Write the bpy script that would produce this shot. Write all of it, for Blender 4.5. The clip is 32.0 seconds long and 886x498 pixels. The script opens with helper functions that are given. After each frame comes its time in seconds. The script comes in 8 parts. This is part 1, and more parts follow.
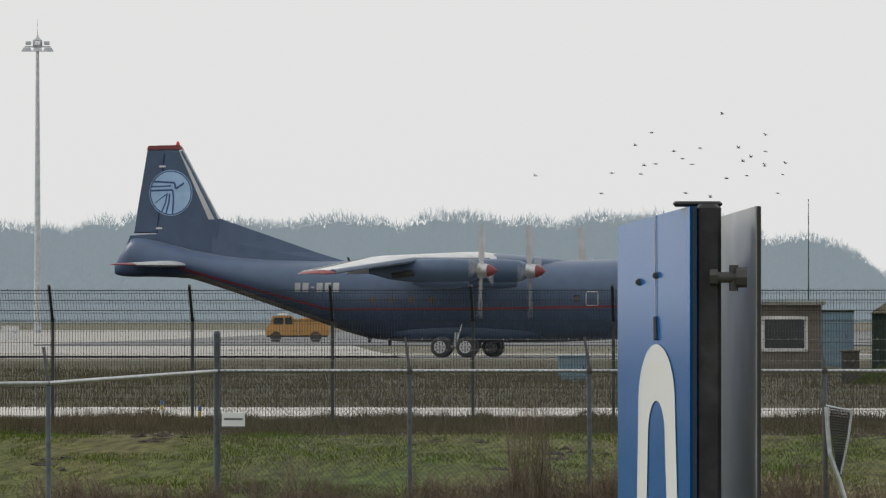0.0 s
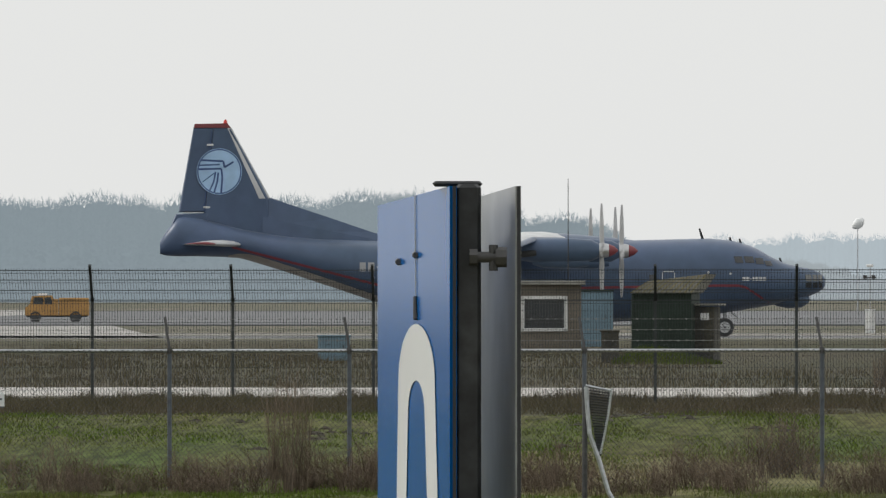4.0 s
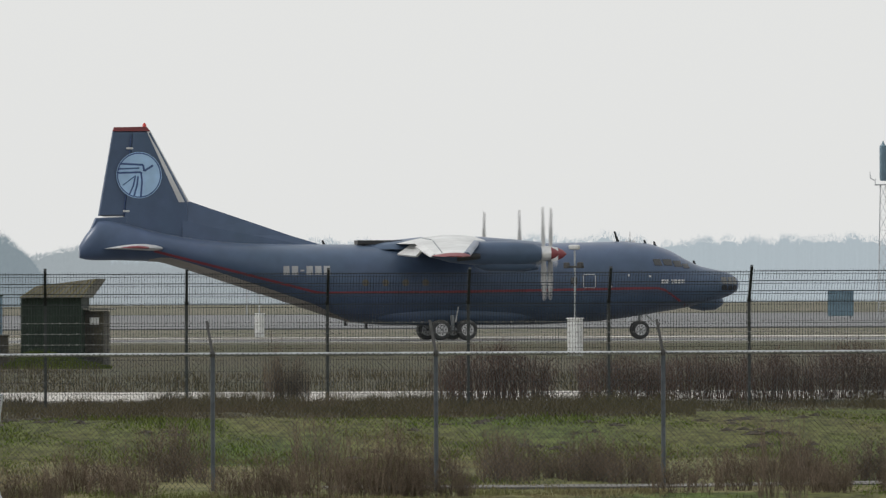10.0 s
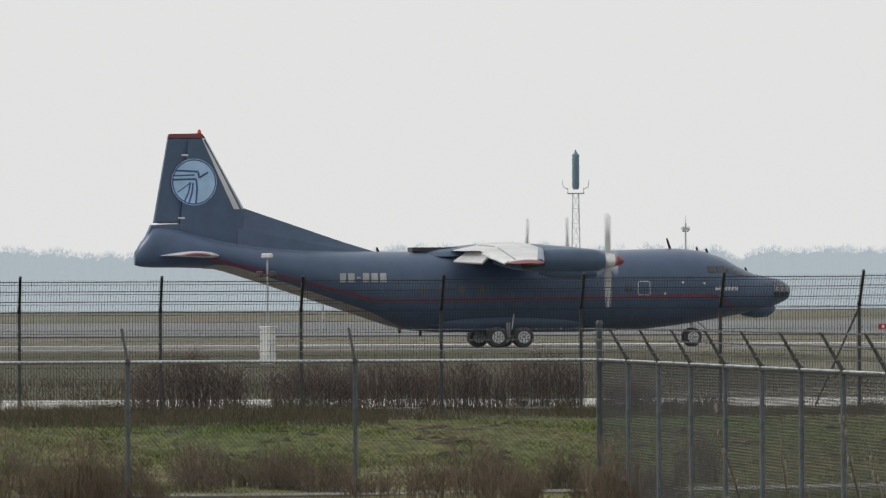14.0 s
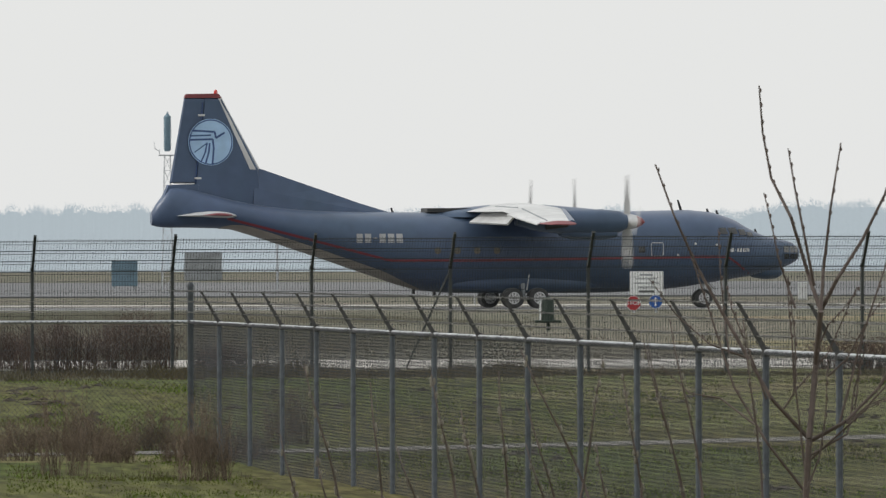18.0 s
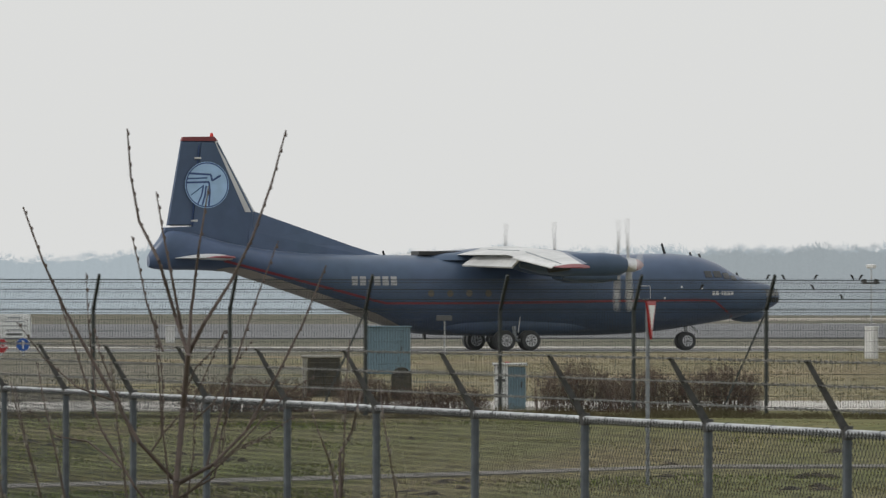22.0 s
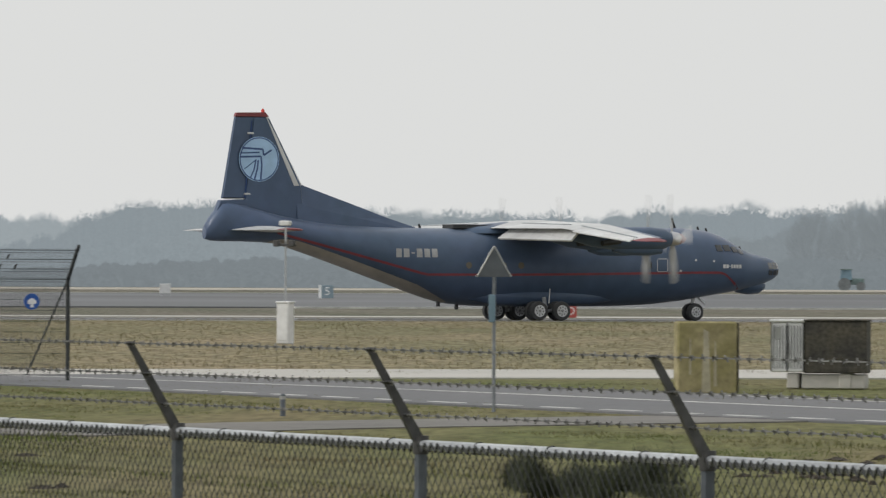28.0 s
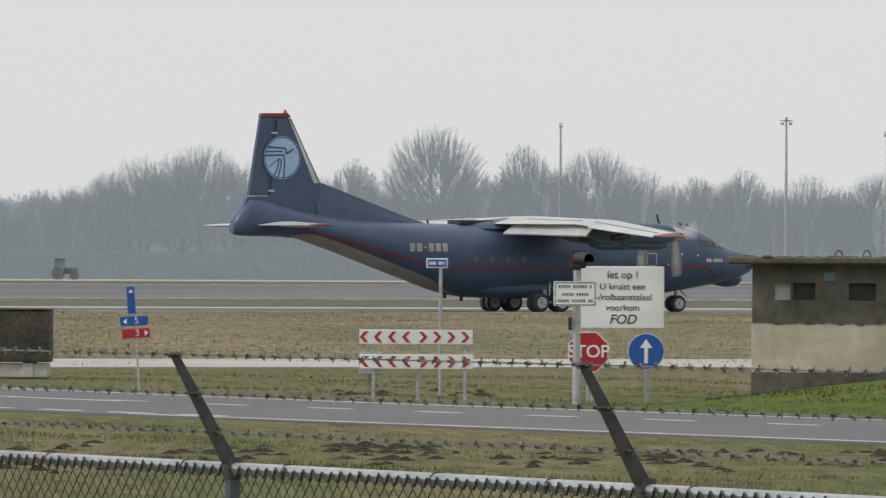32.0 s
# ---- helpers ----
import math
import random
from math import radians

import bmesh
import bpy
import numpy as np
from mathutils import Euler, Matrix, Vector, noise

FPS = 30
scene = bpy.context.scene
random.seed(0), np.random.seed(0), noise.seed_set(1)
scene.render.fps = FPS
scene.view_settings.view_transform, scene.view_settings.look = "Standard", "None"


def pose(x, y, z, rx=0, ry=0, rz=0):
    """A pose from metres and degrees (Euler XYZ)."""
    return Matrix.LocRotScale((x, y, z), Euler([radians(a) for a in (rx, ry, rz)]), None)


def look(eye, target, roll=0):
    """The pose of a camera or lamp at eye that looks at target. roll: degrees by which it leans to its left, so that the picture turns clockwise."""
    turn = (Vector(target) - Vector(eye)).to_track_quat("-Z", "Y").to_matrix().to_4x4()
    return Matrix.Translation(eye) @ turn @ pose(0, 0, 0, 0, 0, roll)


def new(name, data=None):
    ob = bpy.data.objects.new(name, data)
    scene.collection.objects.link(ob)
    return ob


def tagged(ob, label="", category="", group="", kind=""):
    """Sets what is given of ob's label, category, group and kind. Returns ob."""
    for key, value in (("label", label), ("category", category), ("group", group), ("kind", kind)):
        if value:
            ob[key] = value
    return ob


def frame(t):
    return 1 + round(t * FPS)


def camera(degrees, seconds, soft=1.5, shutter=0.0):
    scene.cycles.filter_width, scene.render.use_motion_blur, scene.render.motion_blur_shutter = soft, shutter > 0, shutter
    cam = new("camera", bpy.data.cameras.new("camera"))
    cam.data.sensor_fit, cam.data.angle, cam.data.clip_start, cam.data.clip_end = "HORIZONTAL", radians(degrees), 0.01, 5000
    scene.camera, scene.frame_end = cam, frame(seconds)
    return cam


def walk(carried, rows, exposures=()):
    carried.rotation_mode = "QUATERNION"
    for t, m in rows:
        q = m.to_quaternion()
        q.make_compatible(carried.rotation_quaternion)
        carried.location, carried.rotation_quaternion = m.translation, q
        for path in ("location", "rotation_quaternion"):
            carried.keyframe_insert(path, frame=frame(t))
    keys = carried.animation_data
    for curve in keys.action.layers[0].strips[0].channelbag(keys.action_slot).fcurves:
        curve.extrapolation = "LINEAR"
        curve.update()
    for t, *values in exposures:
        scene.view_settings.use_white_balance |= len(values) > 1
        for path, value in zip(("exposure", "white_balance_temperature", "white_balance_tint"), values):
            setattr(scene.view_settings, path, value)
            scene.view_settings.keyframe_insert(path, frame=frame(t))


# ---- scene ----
cam = camera(6.41, 32.0, 1.3, 0.28)

# Bearings below are in 1/14000 rad to the right of the first view; distances in metres.
RAY = 14000.0
EYE = 1.9
# seconds, degrees right of the first view, degrees up, degrees of lean
PATH = [
    (0.0, 0.000, 0.493, 0.01), (0.5, 0.172, 0.471, 0.01), (1.0, 0.326, 0.462, 0.00), (1.5, 0.508, 0.448, 0.01), (2.0, 0.722, 0.429, 0.03),
    (2.5, 0.929, 0.409, 0.03), (4.5, 2.031, 0.326, 0.04), (5.0, 2.326, 0.303, 0.05), (5.5, 2.669, 0.279, 0.06), (6.0, 3.022, 0.335, 0.08),
    (6.5, 3.435, 0.391, 0.12), (7.0, 3.875, 0.408, 0.15), (7.5, 4.342, 0.414, 0.16), (8.0, 4.802, 0.408, 0.15), (8.5, 5.232, 0.397, 0.17),
    (9.0, 5.584, 0.397, 0.18), (9.5, 5.884, 0.388, 0.19), (10.0, 6.161, 0.369, 0.21), (10.5, 6.423, 0.354, 0.22), (11.0, 6.669, 0.341, 0.21),
    (11.5, 6.921, 0.330, 0.21), (12.0, 7.168, 0.335, 0.22), (12.5, 7.439, 0.345, 0.23), (13.0, 7.725, 0.390, 0.22), (13.5, 8.053, 0.418, 0.23),
    (15.5, 9.393, 0.359, 0.20), (16.0, 9.767, 0.319, 0.16), (16.5, 10.151, 0.280, 0.14), (17.0, 10.512, 0.235, 0.14), (17.5, 10.911, 0.178, 0.14),
    (18.0, 11.341, 0.139, 0.11), (18.5, 11.795, 0.103, 0.10), (19.0, 12.304, 0.110, 0.11), (19.5, 12.878, 0.273, 0.07), (20.0, 13.435, 0.411, 0.05),
    (20.5, 14.051, 0.504, 0.00), (21.0, 14.664, 0.529, -0.01), (21.5, 15.282, 0.519, -0.02), (22.0, 15.918, 0.447, -0.01), (22.5, 16.522, 0.333, -0.05),
    (23.0, 17.139, 0.240, -0.05), (23.5, 17.750, 0.164, -0.05), (24.0, 18.418, 0.064, -0.08), (24.5, 19.233, -0.026, -0.10), (25.0, 20.026, -0.073, -0.16),
    (25.5, 20.806, -0.056, -0.23), (27.5, 23.955, 0.271, -0.24), (28.0, 24.721, 0.238, -0.26), (28.5, 25.664, 0.232, -0.24), (29.0, 26.552, 0.261, -0.24),
    (29.5, 27.406, 0.258, -0.26), (30.0, 28.161, 0.265, -0.26), (30.5, 28.876, 0.246, -0.29), (31.0, 29.598, 0.219, -0.29), (31.5, 30.131, 0.165, -0.31),
    (32.0, 30.637, 0.187, -0.31),
]
LIGHTNESS = [(0.0, -0.02), (5.0, 0.02), (9.0, -0.01), (13.5, -0.02), (16.0, -0.07), (17.0, -0.03), (19.0, 0.07), (20.1, 0.10), (21.0, -0.12), (23.0, -0.10), (25.2, 0.12), (27.5, -0.10), (32.0, -0.12)]
# seconds and metres: the hand-held eye sways by two centimetres while it passes the panel sign
SWAY = [(0.0, 0.0), (5.0, 0.0), (6.0, -0.005), (7.0, -0.0115), (8.0, -0.0205), (9.0, -0.023), (11.0, -0.012), (13.0, 0.0)]


def sway(t):
    for (ta, xa), (tb, xb) in zip(SWAY, SWAY[1:]):
        if ta <= t <= tb:
            return xa + (xb - xa) * (t - ta) / (tb - ta)
    return 0.0


walk(cam, [(t, pose(sway(t), 0, EYE, 90 + up, lean, -right)) for t, right, up, lean in PATH], LIGHTNESS)

# ---- sky and sun ----
SUN_BEARING, SUN_HEIGHT = -75.0, 36.0
world = bpy.data.worlds.new("hazy_sky")
scene.world = world
world.use_nodes = True
wn = world.node_tree
wn.nodes.clear()
w_out = wn.nodes.new("ShaderNodeOutputWorld")
w_bg = wn.nodes.new("ShaderNodeBackground")
w_sky = wn.nodes.new("ShaderNodeTexSky")
w_sky.sky_type = 'NISHITA'
w_sky.sun_disc = False
w_sky.sun_elevation = radians(SUN_HEIGHT)
w_sky.sun_rotation = radians(SUN_BEARING)
w_sky.dust_density = 6.0
w_gain = wn.nodes.new("ShaderNodeVectorMath")
w_gain.operation = 'SCALE'
w_gain.inputs[3].default_value = 0.09
w_mix = wn.nodes.new("ShaderNodeMix")
w_mix.data_type = 'RGBA'
w_mix.inputs[0].default_value = 0.9
w_mix.inputs[7].default_value = (0.852, 0.859, 0.849, 1)
wn.links.new(w_sky.outputs[0], w_gain.inputs[0])
wn.links.new(w_gain.outputs[0], w_mix.inputs[6])
wn.links.new(w_mix.outputs[2], w_bg.inputs[0])
wn.links.new(w_bg.outputs[0], w_out.inputs[0])
w_bg.inputs[1].default_value = 1.0

sun_data = bpy.data.lights.new("sun", 'SUN')
sun_data.energy, sun_data.angle, sun_data.color = 1.5, radians(6), (1.0, 0.98, 0.94)
sun = new("sun", sun_data)
sb, sh = radians(SUN_BEARING), radians(SUN_HEIGHT)
sun.matrix_world = look((0, 0, 0), (-math.sin(sb) * math.cos(sh), -math.cos(sb) * math.cos(sh), -math.sin(sh)))


# ---- materials ----
def material(name, colour, rough=0.7, metal=0.0, vary=0.25, fine=8.0, coarse=0.6, bump=0.15, second=None, spread=0.5, coat=0.0, spec=0.5, per_object=0.0, stretch=(1, 1, 1), per_piece=0.0, turn=0.0):
    """A surface of one colour (or two, mixed in patches) with grain and stains at two scales."""
    m = bpy.data.materials.new(name)
    m.use_nodes = True
    nt = m.node_tree
    b = nt.nodes["Principled BSDF"]
    co = nt.nodes.new("ShaderNodeTexCoord")
    mp = nt.nodes.new("ShaderNodeMapping")
    mp.vector_type = 'TEXTURE'
    mp.inputs[2].default_value = (0, 0, radians(-turn))
    mp.inputs[3].default_value = stretch
    nt.links.new(co.outputs["Object"], mp.inputs[0])
    n1, n2 = nt.nodes.new("ShaderNodeTexNoise"), nt.nodes.new("ShaderNodeTexNoise")
    for n, s, d in ((n1, fine, 4), (n2, coarse, 5)):
        n.inputs["Scale"].default_value, n.inputs["Detail"].default_value = s, d
        nt.links.new(mp.outputs[0], n.inputs["Vector"])
    base = nt.nodes.new("ShaderNodeMix")
    base.data_type = 'RGBA'
    c2 = second or tuple(c * 0.75 for c in colour)
    base.inputs[6].default_value, base.inputs[7].default_value = (*colour, 1), (*c2, 1)
    ramp = nt.nodes.new("ShaderNodeMapRange")
    ramp.inputs[1].default_value, ramp.inputs[2].default_value = 0.5 - spread * 0.3, 0.5 + spread * 0.3
    nt.links.new(n2.outputs[0], ramp.inputs[0])
    nt.links.new(ramp.outputs[0], base.inputs[0])
    hsv = nt.nodes.new("ShaderNodeHueSaturation")
    val = nt.nodes.new("ShaderNodeMapRange")
    val.inputs[1].default_value, val.inputs[2].default_value = 0.25, 0.75
    val.inputs[3].default_value, val.inputs[4].default_value = 1 - vary, 1 + vary
    nt.links.new(n1.outputs[0], val.inputs[0])
    last = val.outputs[0]
    if per_object:
        info = nt.nodes.new("ShaderNodeObjectInfo")
        rnd = nt.nodes.new("ShaderNodeMapRange")
        rnd.inputs[3].default_value, rnd.inputs[4].default_value = 1 - per_object, 1 + per_object
        mul = nt.nodes.new("ShaderNodeMath")
        mul.operation = 'MULTIPLY'
        nt.links.new(info.outputs["Random"], rnd.inputs[0])
        nt.links.new(rnd.outputs[0], mul.inputs[0])
        nt.links.new(last, mul.inputs[1])
        last = mul.outputs[0]
    if per_piece:
        geo, rnd = nt.nodes.new("ShaderNodeNewGeometry"), nt.nodes.new("ShaderNodeMapRange")
        rnd.inputs[3].default_value, rnd.inputs[4].default_value = 1 - per_piece, 1 + per_piece
        mul = nt.nodes.new("ShaderNodeMath")
        mul.operation = 'MULTIPLY'
        nt.links.new(geo.outputs["Random Per Island"], rnd.inputs[0])
        nt.links.new(rnd.outputs[0], mul.inputs[0])
        nt.links.new(last, mul.inputs[1])
        last = mul.outputs[0]
    nt.links.new(last, hsv.inputs["Value"])
    nt.links.new(base.outputs[2], hsv.inputs["Color"])
    nt.links.new(hsv.outputs[0], b.inputs["Base Color"])
    rr = nt.nodes.new("ShaderNodeMapRange")
    rr.inputs[3].default_value, rr.inputs[4].default_value = max(0.03, rough - 0.1), min(1, rough + 0.1)
    nt.links.new(n2.outputs[0], rr.inputs[0])
    nt.links.new(rr.outputs[0], b.inputs["Roughness"])
    b.inputs["Metallic"].default_value = metal
    b.inputs["Coat Weight"].default_value = coat
    b.inputs["Specular IOR Level"].default_value = spec
    if bump:
        bp = nt.nodes.new("ShaderNodeBump")
        bp.inputs["Strength"].default_value, bp.inputs["Distance"].default_value = bump, 0.02
        nt.links.new(n1.outputs[0], bp.inputs["Height"])
        nt.links.new(bp.outputs[0], b.inputs["Normal"])
    return m


def glow(name, colour, power):
    m = bpy.data.materials.new(name)
    m.use_nodes = True
    b = m.node_tree.nodes["Principled BSDF"]
    b.inputs["Base Color"].default_value = (*colour, 1)
    b.inputs["Emission Color"].default_value = (*colour, 1)
    b.inputs["Emission Strength"].default_value = power
    return m


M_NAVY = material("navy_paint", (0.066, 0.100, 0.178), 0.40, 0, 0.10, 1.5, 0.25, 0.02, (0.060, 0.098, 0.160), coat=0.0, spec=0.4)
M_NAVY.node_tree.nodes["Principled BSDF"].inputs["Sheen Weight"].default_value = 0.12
M_PALE = material("pale_grey_paint", (0.62, 0.63, 0.63), 0.4, 0, 0.1, 2, 0.4, 0.02)
M_BELLY = material("belly_grey_paint", (0.44, 0.40, 0.35), 0.5, 0, 0.12, 2, 0.4, 0.02)
M_RED = material("red_paint", (0.25, 0.052, 0.060), 0.45, 0, 0.1, 3, 0.6, 0.02)
M_STRIPE = material("dull_red_stripe", (0.25, 0.048, 0.064), 0.45, 0, 0.1, 3, 0.6, 0.02)
M_WHITE = material("white_paint", (0.75, 0.75, 0.74), 0.5, 0, 0.06, 4, 0.8, 0.02)
M_MARKS = material("worn_pale_lettering", (0.42, 0.43, 0.44), 0.5, 0, 0.1, 4, 0.8, 0.02)
M_LOGO = material("pale_blue_paint", (0.40, 0.60, 0.84), 0.5, 0, 0.04, 4, 0.8, 0.01)
M_STROKE = material("dark_blue_emblem_paint", (0.045, 0.095, 0.26), 0.5, 0, 0.05, 4, 0.8, 0.01)
M_BARE = material("bare_metal", (0.66, 0.67, 0.68), 0.32, 0.8, 0.08, 5, 1, 0.02)
M_BLADE = material("propeller_blade", (0.56, 0.565, 0.565), 0.5, 0.0, 0.1, 6, 1, 0.02)
M_LENS = material("unlit_red_lens", (0.16, 0.012, 0.015), 0.3, 0, 0.05, 6, 1, 0)
M_SLAB = material("dark_roof_slab", (0.13, 0.12, 0.08), 0.9, 0, 0.3, 7, 1.2, 0.3, (0.08, 0.078, 0.05))
M_DARK = material("dark_metal", (0.042, 0.044, 0.047), 0.5, 0.3, 0.2, 6, 1, 0.05)
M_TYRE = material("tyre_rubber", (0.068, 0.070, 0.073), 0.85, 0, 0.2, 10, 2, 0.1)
# Tyre rubber lightened: the far haze is put into its colour.
M_FARTYRE = material("hazed_tyre", (0.17, 0.19, 0.20), 0.9, 0, 0.2, 10, 2, 0.1)
M_HUB = material("hub_grey", (0.74, 0.75, 0.76), 0.45, 0.1, 0.15, 8, 2, 0.05)
M_GLASS = material("dark_glass", (0.02, 0.025, 0.03), 0.06, 0, 0.05, 2, 1, 0, spec=0.8)
# Dark glass greyed: sky glints on the nose are put into the colour.
M_NOSEPANE = material("glint_grey_glazing", (0.20, 0.205, 0.20), 0.12, 0, 0.1, 4, 1, 0, spec=0.8)
M_PORT = material("porthole_glass", (0.17, 0.155, 0.125), 0.25, 0, 0.1, 4, 1, 0)
M_GALV = material("galvanised_steel", (0.50, 0.52, 0.54), 0.40, 0.6, 0.2, 20, 3, 0.05, (0.38, 0.40, 0.42), per_object=0.1)
M_POST = material("weathered_post_steel", (0.118, 0.134, 0.156), 0.5, 0.4, 0.25, 14, 2, 0.06, (0.085, 0.098, 0.115), per_object=0.12)
M_ARM = material("dark_arm_steel", (0.072, 0.072, 0.072), 0.55, 0.3, 0.3, 18, 3, 0.1, per_object=0.12)
M_MESH = material("dark_green_fence_coating", (0.038, 0.045, 0.045), 0.55, 0.1, 0.2, 12, 2, 0.03, per_object=0.1)
M_WIRE = material("fence_wire", (0.045, 0.050, 0.057), 0.6, 0.2, 0.25, 9, 0.8, 0, (0.036, 0.038, 0.040))
M_BARB = material("barbed_wire", (0.24, 0.24, 0.235), 0.5, 0.5, 0.3, 9, 1, 0)
M_GRASS = material("airfield_grass", (0.112, 0.116, 0.082), 0.95, 0, 0.6, 3.0, 0.13, 0.3, (0.178, 0.162, 0.132), 0.7, spec=0.1, stretch=(1, 9, 1), turn=16)
M_LAWN = material("green_strip_grass", (0.060, 0.085, 0.020), 0.95, 0, 0.7, 6.0, 0.35, 0.4, (0.098, 0.088, 0.036), 0.6, spec=0.1, stretch=(1, 7, 1), turn=5)
M_BLADES = material("grass_blades", (0.098, 0.152, 0.022), 0.95, 0, 0.3, 2.5, 0.30, 0.0, (0.118, 0.124, 0.042), 0.5, spec=0.1, per_piece=0.45)
M_VERGE_BLADES = material("verge_grass_blades", (0.116, 0.158, 0.038), 0.95, 0, 0.3, 2.5, 0.20, 0.0, (0.232, 0.192, 0.115), 0.5, spec=0.1, per_piece=0.35)
M_BANK = material("fresh_green_grass", (0.075, 0.120, 0.022), 0.95, 0, 0.35, 3.0, 0.4, 0.3, (0.10, 0.12, 0.03), 0.6, spec=0.1, per_piece=0.35)
M_VERGE = material("tufted_verge_grass", (0.096, 0.120, 0.038), 0.95, 0, 0.4, 5.0, 0.22, 0.3, (0.182, 0.152, 0.086), 0.7, spec=0.1, stretch=(1, 7, 1), turn=27)
M_ROUGH = material("rough_dry_field", (0.066, 0.070, 0.040), 0.95, 0, 0.5, 4.0, 0.15, 0.3, (0.096, 0.083, 0.060), 0.8, spec=0.1, stretch=(1, 7, 1), turn=3)
M_DRYFIELD = material("dry_field_grass", (0.150, 0.150, 0.080), 0.95, 0, 0.6, 3.0, 0.13, 0.3, (0.262, 0.215, 0.140), 0.7, spec=0.1, stretch=(1, 9, 1), turn=26)
M_STRAW = material("straw_coloured_grass", (0.46, 0.43, 0.38), 0.95, 0, 0.2, 0.5, 0.02, 0, (0.36, 0.335, 0.29), spec=0.05)
M_CONC = material("old_concrete_paving", (0.42, 0.41, 0.38), 0.85, 0, 0.12, 4, 0.15, 0.1, (0.50, 0.48, 0.44))
M_APRON = material("dull_concrete_apron", (0.29, 0.285, 0.27), 0.9, 0, 0.16, 2, 0.06, 0.1, (0.35, 0.34, 0.315))
M_ASPH = material("grey_asphalt", (0.125, 0.128, 0.135), 0.88, 0, 0.14, 6, 0.2, 0.15, (0.15, 0.15, 0.155))
M_OLDASPH = material("old_pale_asphalt", (0.185, 0.175, 0.160), 0.9, 0, 0.2, 6, 0.3, 0.15, (0.145, 0.14, 0.13))
M_RUNWAY = material("far_asphalt", (0.160, 0.166, 0.174), 0.9, 0, 0.1, 2, 0.02, 0.1)
M_LINE = material("worn_white_line", (0.62, 0.62, 0.60), 0.8, 0, 0.2, 5, 0.8, 0.05)
M_SOIL = material("dark_molehill_soil", (0.040, 0.032, 0.024), 0.95, 0, 0.4, 9, 1.5, 0.6, (0.065, 0.052, 0.038))
M_WEED = material("dry_weeds", (0.135, 0.108, 0.074), 0.95, 0, 0.4, 2.0, 0.25, 0.0, (0.088, 0.086, 0.046), 0.8, spec=0.1, per_piece=0.32)
M_STRAWTUFT = material("dry_tan_tufts", (0.235, 0.190, 0.115), 0.95, 0, 0.4, 2.0, 0.25, 0.0, (0.165, 0.155, 0.080), 0.8, spec=0.1, per_piece=0.22)
M_TWIG = material("bare_brown_twigs", (0.150, 0.114, 0.082), 0.9, 0, 0.35, 3.0, 0.4, 0.0, (0.112, 0.090, 0.070), spec=0.15, per_piece=0.4)
M_HEDGE = material("dark_bare_hedge_twigs", (0.112, 0.078, 0.066), 0.9, 0, 0.3, 3.0, 0.3, 0.0, spec=0.1)
# Growth darkened: the ditch's shade is put into its colour.
M_DITCH = material("ditch_shade_growth", (0.046, 0.052, 0.040), 0.95, 0, 0.4, 3.0, 0.4, 0.0, (0.060, 0.070, 0.036), spec=0.1, per_piece=0.3)
M_BARK = material("young_willow_bark", (0.11, 0.085, 0.075), 0.8, 0, 0.25, 30, 6, 0.2)
M_BUD = material("catkin_buds", (0.21, 0.195, 0.16), 0.9, 0, 0.2, 30, 6, 0.1)


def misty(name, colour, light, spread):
    """Far trees with haze put into their colour as an even glow: hardly any shading of their own, each tree a little
    lighter or darker.
    """
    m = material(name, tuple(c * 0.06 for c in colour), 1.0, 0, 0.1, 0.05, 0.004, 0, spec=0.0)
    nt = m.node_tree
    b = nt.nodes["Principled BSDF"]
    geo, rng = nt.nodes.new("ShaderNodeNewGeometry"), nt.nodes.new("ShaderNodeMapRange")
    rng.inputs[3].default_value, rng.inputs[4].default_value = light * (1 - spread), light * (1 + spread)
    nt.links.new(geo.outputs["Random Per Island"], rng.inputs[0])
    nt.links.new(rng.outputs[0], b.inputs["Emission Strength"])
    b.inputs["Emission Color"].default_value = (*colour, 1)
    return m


# The glow's colour and strength paint the haze onto each wood.
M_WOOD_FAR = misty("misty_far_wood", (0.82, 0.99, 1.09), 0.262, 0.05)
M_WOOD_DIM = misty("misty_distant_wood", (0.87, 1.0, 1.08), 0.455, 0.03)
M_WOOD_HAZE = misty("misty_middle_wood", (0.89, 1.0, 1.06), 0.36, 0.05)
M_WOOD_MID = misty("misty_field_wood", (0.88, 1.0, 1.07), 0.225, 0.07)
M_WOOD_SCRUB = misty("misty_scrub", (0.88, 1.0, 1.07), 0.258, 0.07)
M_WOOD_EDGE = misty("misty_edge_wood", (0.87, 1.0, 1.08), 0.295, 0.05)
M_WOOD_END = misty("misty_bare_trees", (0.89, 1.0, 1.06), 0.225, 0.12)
M_BUNKER = material("stained_concrete_wall", (0.15, 0.14, 0.12), 0.9, 0, 0.3, 6, 0.9, 0.4, (0.08, 0.075, 0.065), 0.7)
M_PLINTH = material("pale_render", (0.62, 0.57, 0.46), 0.9, 0, 0.14, 5, 0.8, 0.15, (0.44, 0.40, 0.31))
M_MOSS = material("mossy_concrete", (0.36, 0.31, 0.18), 0.9, 0, 0.3, 7, 1.6, 0.3, (0.21, 0.19, 0.075), 0.7)
M_BOX = material("light_grey_cabinet", (0.74, 0.75, 0.75), 0.55, 0, 0.08, 6, 1.0, 0.04)
M_BOXDK = material("dark_weathered_cabinet", (0.034, 0.033, 0.030), 0.85, 0, 0.5, 14, 2.5, 0.2, (0.075, 0.068, 0.05), 0.5)
M_GREEN = material("dark_green_paint", (0.020, 0.036, 0.026), 0.6, 0, 0.15, 6, 1, 0.05, spec=0.3)
